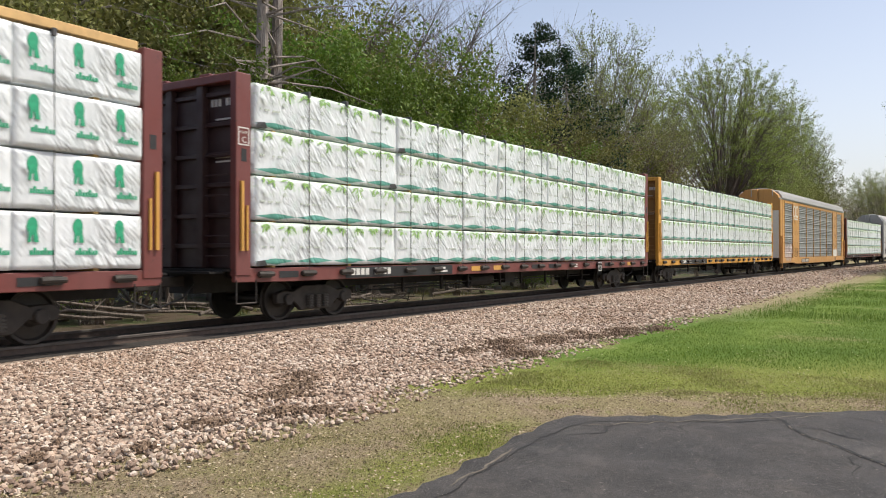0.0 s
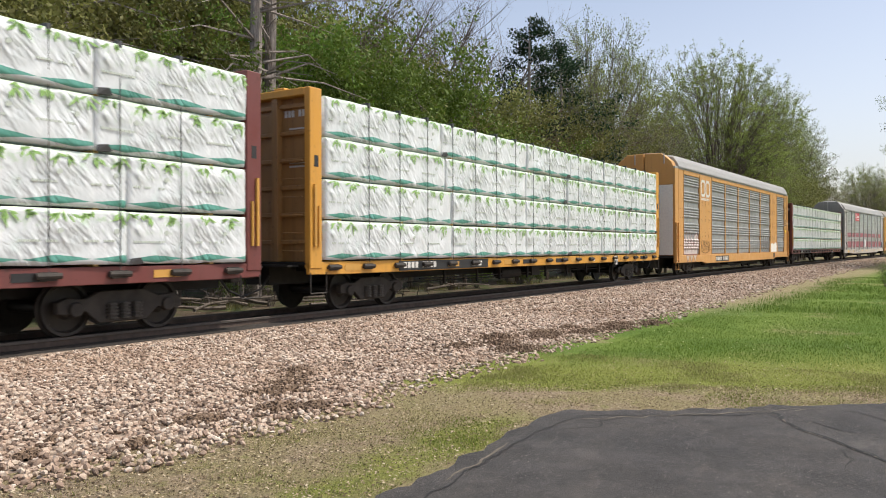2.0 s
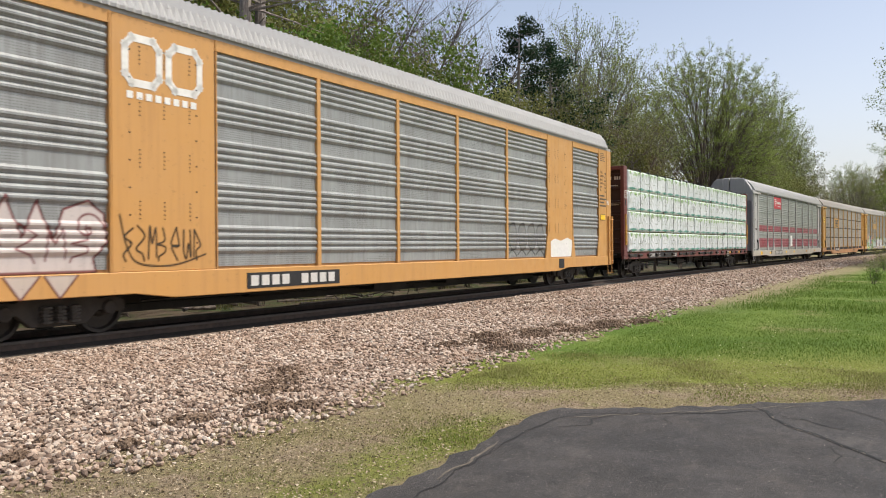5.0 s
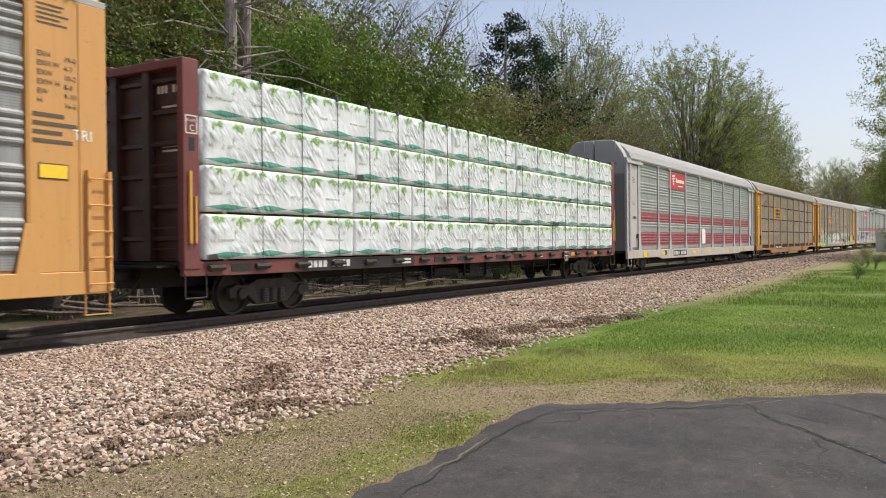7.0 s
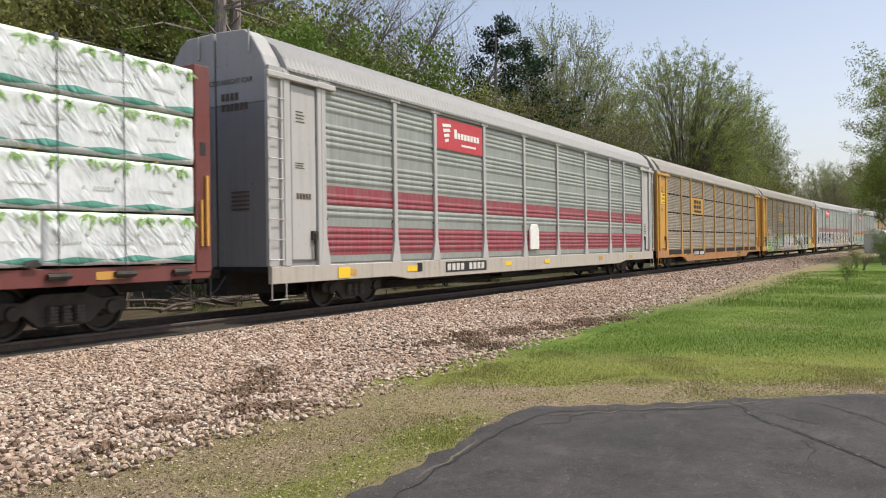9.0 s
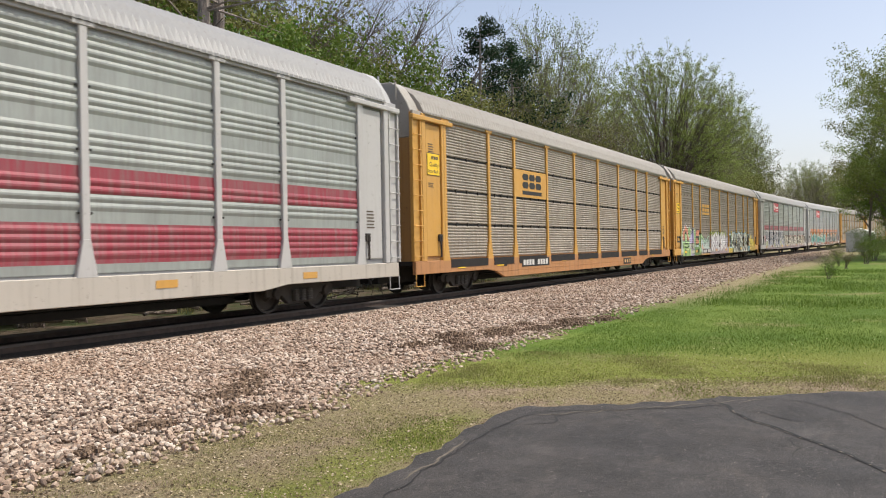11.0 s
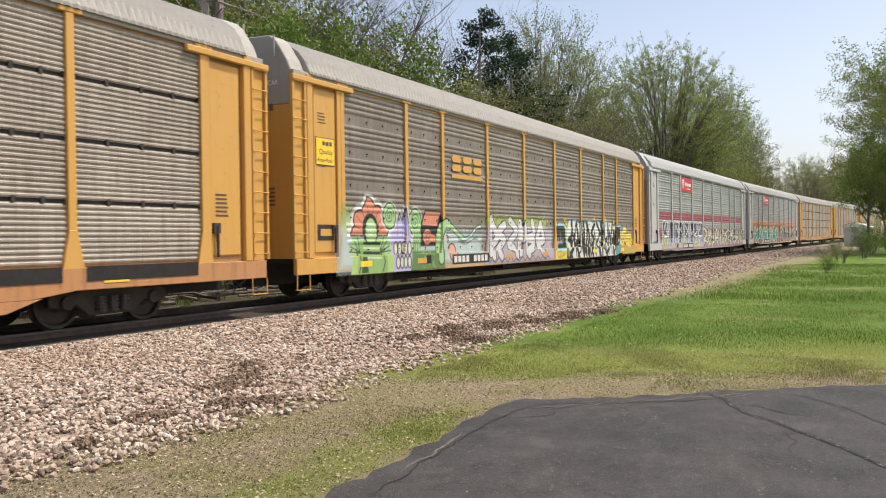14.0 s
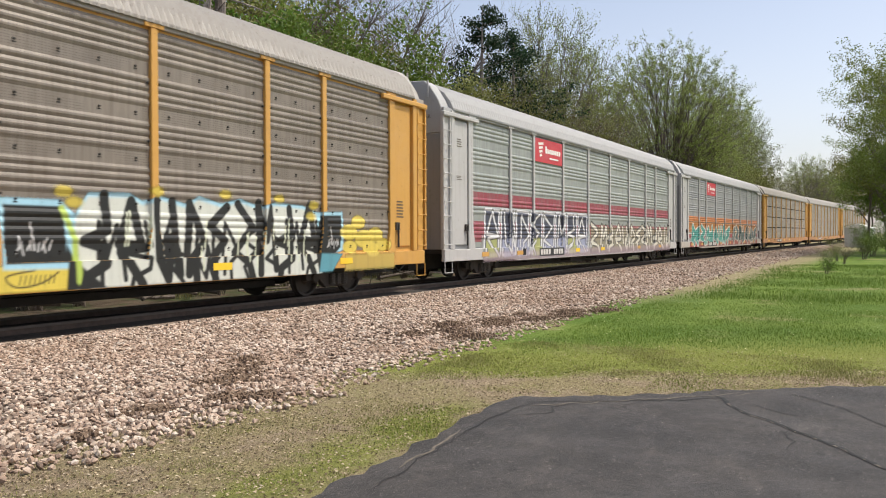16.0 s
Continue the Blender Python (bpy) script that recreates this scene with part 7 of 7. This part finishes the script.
def stone_points(rng):
    """A rough, angular stone: twelve corners pushed about and cut flat on a few sides."""
    rows = [(-1, GOLD, 0), (1, GOLD, 0), (-1, -GOLD, 0), (1, -GOLD, 0), (0, -1, GOLD), (0, 1, GOLD), (0, -1, -GOLD), (0, 1, -GOLD), (GOLD, 0, -1), (GOLD, 0, 1), (-GOLD, 0, -1), (-GOLD, 0, 1)]
    base = np.array(rows, float) * 0.46 * rng.uniform(0.72, 1.25, (12, 1)) + rng.uniform(-0.14, 0.14, (12, 3))
    for _ in range(4):
        d = rng.normal(size=3)
        d /= np.linalg.norm(d)
        over = np.maximum(0, base @ d - rng.uniform(0.45, 0.62))
        base -= over[:, None] * d
    return base


def stones(name, label, zones, material, seed):
    """One field of loose stones; zones are (x from, x to, stones per square metre, size)."""
    rng = np.random.default_rng(seed)
    kinds = [stone_points(rng) for _ in range(24)]
    vs = []
    for xa, xb, dens, size in zones:
        width = 7.3
        n = int((xb - xa) * width * dens)
        for x, f in zip(rng.uniform(xa, xb, n), rng.random(n)):
            cy, cz = line_at(x)
            e = edge_y(x) - 0.35
            y = e + f * (cy - 1.05 - e) if f < 0.93 else cy + 0.9 + rng.random() * 2.2
            inset = y - edge_y(x)
            if inset < 0.7 and rng.random() > 0.25 + inset * 1.0:
                continue
            s = size * rng.uniform(0.55, 1.35) * 0.5
            a = rng.uniform(0, 2 * math.pi)
            tilt = rng.uniform(-0.5, 0.5)
            p = kinds[rng.integers(24)] * np.array([1.15, 0.95, 0.75]) * s
            c, d = math.cos(a), math.sin(a)
            ct, st = math.cos(tilt), math.sin(tilt)
            p = p @ np.array([(1, 0, 0), (0, ct, st), (0, -st, ct)]) @ np.array([(c, d, 0), (-d, c, 0), (0, 0, 1)])
            zc = ground_z(x, y) + 0.035 * min(1, max(0, inset / 2.0)) + rng.uniform(-0.1, 0.55) * s
            vs.append(p + (x, y, zc))
    v = np.concatenate(vs)
    n = len(vs)
    f = (STONE_F[None] + 12 * np.arange(n)[:, None, None]).reshape(-1)
    me = bpy.data.meshes.new(name)
    me.vertices.add(len(v))
    me.vertices.foreach_set("co", v.astype(np.float32).ravel())
    me.loops.add(len(f))
    me.loops.foreach_set("vertex_index", f.astype(np.int32))
    me.polygons.add(20 * n)
    me.polygons.foreach_set("loop_start", np.arange(0, len(f), 3, dtype=np.int32))
    me.update(calc_edges=True)
    me.shade_flat()
    me.materials.append(material)
    return tagged(new(name, me), label, "ballast", kind="stuff")


stones("ballast_stones", "loose angular pinkish crushed granite ballast stones", [(2.0, 10.0, 430, 0.066), (10.0, 18.0, 260, 0.074), (18, 32, 100, 0.088), (32, 60, 30, 0.11), (60, 110, 8, 0.14)], stone_material("granite_ballast", False), 3)


# the loose stones at the near corner of the ballast, one by one
SINGLE = stone_material("single_ballast_stone", True)
pick = np.random.default_rng(17)
STONE_ME = []
for k in range(12):
    me = bpy.data.meshes.new("stone")
    me.from_pydata([tuple(q) for q in stone_points(pick) * 0.036], [], [tuple(int(i) for i in q) for q in STONE_F])
    me.shade_flat()
    me.materials.append(SINGLE)
    STONE_ME.append(me)
for k in range(300):
    x = pick.uniform(3.4, 7.0)
    y = edge_y(x) + pick.uniform(-0.25, 1.3)
    part("stone", STONE_ME[k % 12], None, bed, at=pose(x, y, ground_z(x, y) + 0.03 + 0.02 * min(1.0, max(0.0, y - edge_y(x))), pick.uniform(-25, 25), pick.uniform(-25, 25), pick.uniform(0, 360)))


def blades(name, label, spots, height, width, material, seed):
    """Grass as thin bent blades, two faces each."""
    rng = np.random.default_rng(seed)
    n = len(spots)
    p = np.array([(x, y, ground_z(x, y) - 0.01) for x, y, s in spots])
    s = np.array([q[2] for q in spots])
    h = height * s * rng.uniform(0.5, 1.4, n)
    a = rng.uniform(0, 2 * math.pi, n)
    w = width * rng.uniform(0.6, 1.3, n) * np.sqrt(s)
    side = np.stack([np.cos(a), np.sin(a), 0 * a], 1) * w[:, None]
    lean = np.stack([-np.sin(a), np.cos(a), 0 * a], 1) * (h * rng.uniform(-0.8, 0.8, n))[:, None]
    top = p + lean
    top[:, 2] += h
    v = np.stack([p - side, p + side, top + side * 0.15, top - side * 0.15], axis=1).reshape(-1, 3)
    return tagged(new(name, quads_mesh(name, v, material)), label, "grass", kind="stuff")


def on_asphalt(x, y):
    return (y < 3.25 and x < 7.75) or (x >= 7.75 and y < 3.0 - 1.35 * (x - 7.75))


GRASS = leaf_material("grass_blades", (0.085, 0.145, 0.016), (0.135, 0.21, 0.028), (0.21, 0.275, 0.055))
GRASS_SHORT = leaf_material("yellowish_short_grass", (0.12, 0.165, 0.022), (0.21, 0.255, 0.042), (0.32, 0.34, 0.08))
GRASS_DRY = leaf_material("thin_dry_grass", (0.12, 0.13, 0.04), (0.25, 0.24, 0.08), (0.42, 0.37, 0.18))
rng = np.random.default_rng(8)
verge, fresh, short, lawn, tall = [], [], [], [], []
for x, y in zip(2.5 + 9.5 * rng.random(300000) ** 1.25, rng.uniform(-0.5, 6.0, 300000)):
    d = edge_y(x) - y
    if d < -0.15 or on_asphalt(x, y):
        continue
    patch = noise.noise((x * 0.9, y * 0.9, 4)) + 0.5 * noise.noise((x * 2.7, y * 2.7, 8))
    strip = 0.75 * math.exp(-((y - 3.65) / 0.33) ** 2) if x < 7.0 else (0.55 if y < 2.3 and x + 0.28 * y < 10.15 else 0.0)
    bare = 0.6 if x > 7.0 and y > 2.3 and x + 0.55 * y < 11.0 else 0.0
    if patch + strip - bare > rng.uniform(-0.35, 0.65) and (d > 0.3 or rng.random() < 0.3):
        (fresh if strip > 0.15 and patch > -0.2 and rng.random() < 0.8 else verge).append((x, y, 1.0 + 0.6 * patch))
for x, y in zip(8 + 42 * rng.random(330000) ** 1.8, rng.uniform(-6, 6.2, 330000)):
    d = edge_y(x) - y
    reach = x + 0.55 * y + noise.noise((x * 0.5, y * 0.5, 2)) * 1.3
    if d < 0.4 + (1.1 * rng.random() if x > 22 else 0.0) or on_asphalt(x, y) or reach < 11.0:
        continue
    patch = noise.noise((x * 0.45, y * 0.45, 6)) + 0.4 * noise.noise((x * 1.6, y * 1.6, 1))
    if reach < 14.0 + rng.uniform(-1.2, 1.2):
        if patch > -0.35 or rng.random() < 0.4:
            short.append((x, y, 1.0 + 0.4 * patch))
    elif patch > -0.3 or rng.random() < 0.4:
        (tall if x > 22 and rng.random() < 0.10 + 0.3 * noise.noise((x * 0.2, y * 0.3, 12)) else lawn).append((x, y, 1.0 + 0.5 * patch))
blades("verge_grass", "thin patchy grass between gravel and asphalt", verge, 0.022, 0.004, GRASS_DRY, 1)
blades("fresh_grass", "fresh green grass tufts beside the asphalt", fresh, 0.016, 0.005, GRASS_SHORT, 5)
blades("short_grass", "short yellowish green grass at the lawn's edge", short, 0.022, 0.005, GRASS_SHORT, 6)
blades("lawn_grass", "bright green spring lawn grass", lawn, 0.032, 0.006, GRASS, 2)
blades("tall_grass", "taller rough green grass along the line", tall, 0.10, 0.009, GRASS, 3)
weeds = [(x, line_at(x)[0] + y, 1.0) for x, y in zip(rng.uniform(6, 60, 14000), rng.uniform(4.4, 9, 14000)) if noise.noise((x * 0.3, y * 0.4, 3)) > 0.25]
blades("weeds", "low green weeds behind the tracks", weeds, 0.14, 0.014, GRASS_DRY, 4)
# clods of turned-up earth and dead weeds on the ballast
g = Geo()
CLOD = Nodes("turned_earth")
CLOD.bump(CLOD.noise(30, 6), 0.9, 0.03)
EARTH = CLOD.done(CLOD.mix(CLOD.ramp(CLOD.noise(18, 7, 0.75), 0.3, 0.7), (0.10, 0.066, 0.045), (0.28, 0.20, 0.14)), 0.95, 0.0, 0.2)
for x, y, w, h in ((13.0, 6.9, 0.75, 0.13), (12.4, 6.5, 0.5, 0.07), (11.75, 6.9, 0.5, 0.06), (11.95, 5.9, 0.6, 0.06), (13.8, 6.3, 0.5, 0.07), (15.0, 6.0, 0.5, 0.07), (16.0, 5.7, 0.55, 0.10), (17.4, 5.4, 0.5, 0.09), (15.6, 6.6, 0.35, 0.06), (6.23, 5.83, 0.30, 0.07), (6.5, 5.6, 0.25, 0.04), (8.1, 7.25, 0.34, 0.08), (7.8, 7.0, 0.28, 0.05), (4.5, 5.77, 0.13, 0.05), (4.15, 6.43, 0.07, 0.05), (3.77, 6.16, 0.12, 0.06), (6.9, 6.5, 0.5, 0.05), (7.4, 6.75, 0.4, 0.04), (5.4, 6.1, 0.3, 0.03), (14.4, 6.6, 0.8, 0.05), (16.8, 6.0, 0.7, 0.05)):
    z = ground_z(x, y) + 0.035
    for i in range(int(50 + 300 * w)):
        a, rr = R.uniform(0, 2 * math.pi), R.random() ** 0.75 * R.uniform(0.8, 1.4)
        px, py = rr * w * math.cos(a), rr * w * 0.6 * math.sin(a)
        s = R.uniform(0.008, 0.032) * (1.2 - 0.5 * rr)
        lump = [(px + dx * s * R.uniform(0.6, 1.4), py + dy * s * R.uniform(0.6, 1.4), h * 0.75 * max(0, 1 - rr) * R.random() + dz * s * 0.7 + s * 0.3) for dx, dy, dz in ((-1, -1, -1), (1, -1, -1), (1, 1, -1), (-1, 1, -1), (-0.7, -0.7, 1), (0.7, -0.7, 1), (0.7, 0.7, 1), (-0.7, 0.7, 1))]
        lump = [(x + q[0], y + q[1], z + q[2]) for q in lump]
        g.add(lump, [(0, 3, 2, 1), (4, 5, 6, 7), (0, 1, 5, 4), (1, 2, 6, 5), (2, 3, 7, 6), (3, 0, 4, 7)])
    for i in range(int(30 * w)):
        a = R.uniform(0, 2 * math.pi)
        px, py, l = R.uniform(-w, w) * 0.8, R.uniform(-w, w) * 0.5, R.uniform(0.06, 0.22)
        g.tube((x + px, y + py, z + 0.02), (x + px + l * math.cos(a), y + py + l * math.sin(a), z + R.uniform(0.02, 0.10)), 0.004, 0.002, 3)
tagged(new("turned_earth", g.mesh("turned_earth", EARTH, fix=False)), "crumbs of turned-up earth and dead weeds on the ballast", "earth", kind="stuff")
straw = []
for x, y in zip(rng.uniform(9.0, 11.2, 16000), rng.uniform(-1.0, 3.0, 16000)):
    q = x + 0.40 * y + 0.5 * noise.noise((x * 1.2, y * 1.2, 21))
    if abs(q - 10.75) < 0.32 * (0.6 + noise.noise((x * 2, y * 2, 5))):
        straw.append((x, y, 1.0))
STRAW = leaf_material("dead_straw", (0.20, 0.14, 0.085), (0.40, 0.31, 0.20), (0.58, 0.49, 0.35))
blades("straw", "dead straw and thatch along the lawn's edge", straw, 0.018, 0.008, STRAW, 9)
flowers = [(x, y, 1.0) for x, y, s in lawn[::260] + tall[::300]]
fv = []
for x, y, s in flowers:
    z = ground_z(x, y) + rng.uniform(0.06, 0.14)
    q = 0.016
    fv += [(x - q, y, z), (x, y - q, z + 0.006), (x + q, y, z), (x, y + q, z + 0.006)]
tagged(new("lawn_flowers", quads_mesh("lawn_flowers", np.array(fv), plain("flower_petals", (0.75, 0.72, 0.45), 0.7))), "small pale flowers scattered in the grass", "flowers", kind="stuff")
litter = []
for x, y in zip(2.5 + 10.0 * rng.random(60000) ** 1.2, rng.uniform(-0.5, 6.0, 60000)):
    if on_asphalt(x, y) or edge_y(x) - y < -0.5 or (x + 0.55 * y > 11.4 and rng.random() < 0.85):
        continue
    q, a, z = rng.uniform(0.004, 0.016), rng.uniform(0, 6.28), ground_z(x, y) + 0.004
    w = q * rng.uniform(0.25, 0.9)
    c, d = math.cos(a), math.sin(a)
    litter += [(x - c * q, y - d * q, z), (x + d * w, y - c * w, z + 0.006), (x + c * q, y + d * q, z + rng.uniform(0, 0.01)), (x - d * w, y + c * w, z)]
SCRAPS = Nodes("ground_scraps")
scrap_ramp = SCRAPS.node("ValToRGB")
scrap_ramp.color_ramp.elements[0].color, scrap_ramp.color_ramp.elements[1].color = (0.05, 0.035, 0.02, 1), (0.50, 0.42, 0.31, 1)
for at_, colour in ((0.35, (0.14, 0.10, 0.06, 1)), (0.75, (0.40, 0.32, 0.20, 1))):
    scrap_ramp.color_ramp.elements.new(at_).color = colour
SCRAPS.put(scrap_ramp.inputs[0], SCRAPS.island())
tagged(new("ground_litter", quads_mesh("ground_litter", np.array(litter), SCRAPS.done(scrap_ramp.outputs[0], 0.95, 0.0, 0.2))), "bits of straw, bark and pebbles on the dirt", "litter", kind="stuff")
grit = []
for x, y in zip(rng.uniform(4.0, 9.5, 700), rng.uniform(-0.8, 3.1, 700)):
    if on_asphalt(x, y) and on_asphalt(x + 0.1, y + 0.1):
        q, z, a = rng.uniform(0.002, 0.006), -0.27 + GRADE * x + 0.036, rng.uniform(0, 6.28)
        c, d = q * math.cos(a), q * math.sin(a)
        grit += [(x - c, y - d, z), (x + d, y - c, z + q), (x + c, y + d, z), (x - d, y + c, z + q * 0.5)]
tagged(new("grit", quads_mesh("grit", np.array(grit), plain("pale_grit", (0.30, 0.27, 0.23), 0.9))), "pale grit scattered over the asphalt", "grit", kind="stuff")
# fallen branches behind the line
DEAD = bark_material("dead_wood", (0.075, 0.06, 0.05), (0.19, 0.16, 0.135))
for i in range(60):
    x, y = R.uniform(8, 30), R.uniform(16.6, 20.5)
    z = ground_z(x, y)
    g = Geo()
    a, l = R.uniform(-0.5, 0.5) + (math.pi if R.random() < 0.5 else 0), R.uniform(1.0, 4.0)
    p = Vector((0, 0, R.uniform(0.05, 0.35)))
    rad = R.uniform(0.012, 0.07)
    for k in range(4):
        q = p + Vector((math.cos(a) * l / 4, math.sin(a) * l / 4, R.uniform(-0.05, 0.12)))
        g.tube(p, q, rad, rad * 0.85, 7)
        if k:
            g.tube(q, q + Vector((R.uniform(-.6, .6), R.uniform(-.6, .6), R.uniform(0.1, .6))), rad * 0.4, 0.008, 5)
        p, rad, a = q, rad * 0.85, a + R.uniform(-0.3, 0.3)
    tagged(new("fallen_branch", g.mesh("fallen_branch", DEAD)), "grey dead branch lying behind the tracks", "branch", "fallen branches").matrix_basis = pose(x, y, z)


# ---- what moves ----
# metres that the train has rolled, second by second
ROLLED = [(0, 0.0), (1, 11.229), (2, 22.627), (3, 34.151), (4, 45.689), (6.5, 74.273), (7.5, 85.861), (8.5, 97.001), (9, 102.609), (11.5, 130.688), (12.5, 141.966), (13.5, 153.337), (14.5, 164.668), (15.5, 175.787), (16, 181.391)]


def ride(t):
    """Metres that the train has rolled since the start, smooth between the known moments."""
    n = len(ROLLED)
    k = max(0, min(n - 2, sum(1 for q in ROLLED if q[0] <= t) - 1))

    def rate(j):
        a, c = ROLLED[max(0, j - 1)], ROLLED[min(n - 1, j + 1)]
        return (c[1] - a[1]) / (c[0] - a[0])
    (t0, s0), (t1, s1) = ROLLED[k], ROLLED[k + 1]
    h = t1 - t0
    u = (t - t0) / h
    return (2 * u**3 - 3 * u**2 + 1) * s0 + (u**3 - 2 * u**2 + u) * h * rate(k) + (3 * u**2 - 2 * u**3) * s1 + (u**3 - u**2) * h * rate(k + 1)


def car_pose(start, length, t):
    a, b = start + 3.0 - ride(t), start + length - 3.0 - ride(t)
    ya, za = line_at(a)
    yb, zb = line_at(b)
    yaw = math.atan2(yb - ya, b - a)
    pitch = math.atan2(zb - za, b - a)
    m = Matrix.Translation((a, ya, za)) @ Euler((0, -pitch, yaw)).to_matrix().to_4x4()
    return m @ Matrix.Translation((-3.0, 0, 0))


def motions():
    for car, start, length in TRAIN:
        walk(car, [(0.5 * i, car_pose(start, length, 0.5 * i)) for i in range(33)])
    for w, dx in wheelsets:
        walk(w, [(i / 30, Matrix.Translation((dx, 0, WHEEL_R)) @ Matrix.Rotation(-ride(i / 30) / WHEEL_R, 4, "Y")) for i in range(481)])


motions()
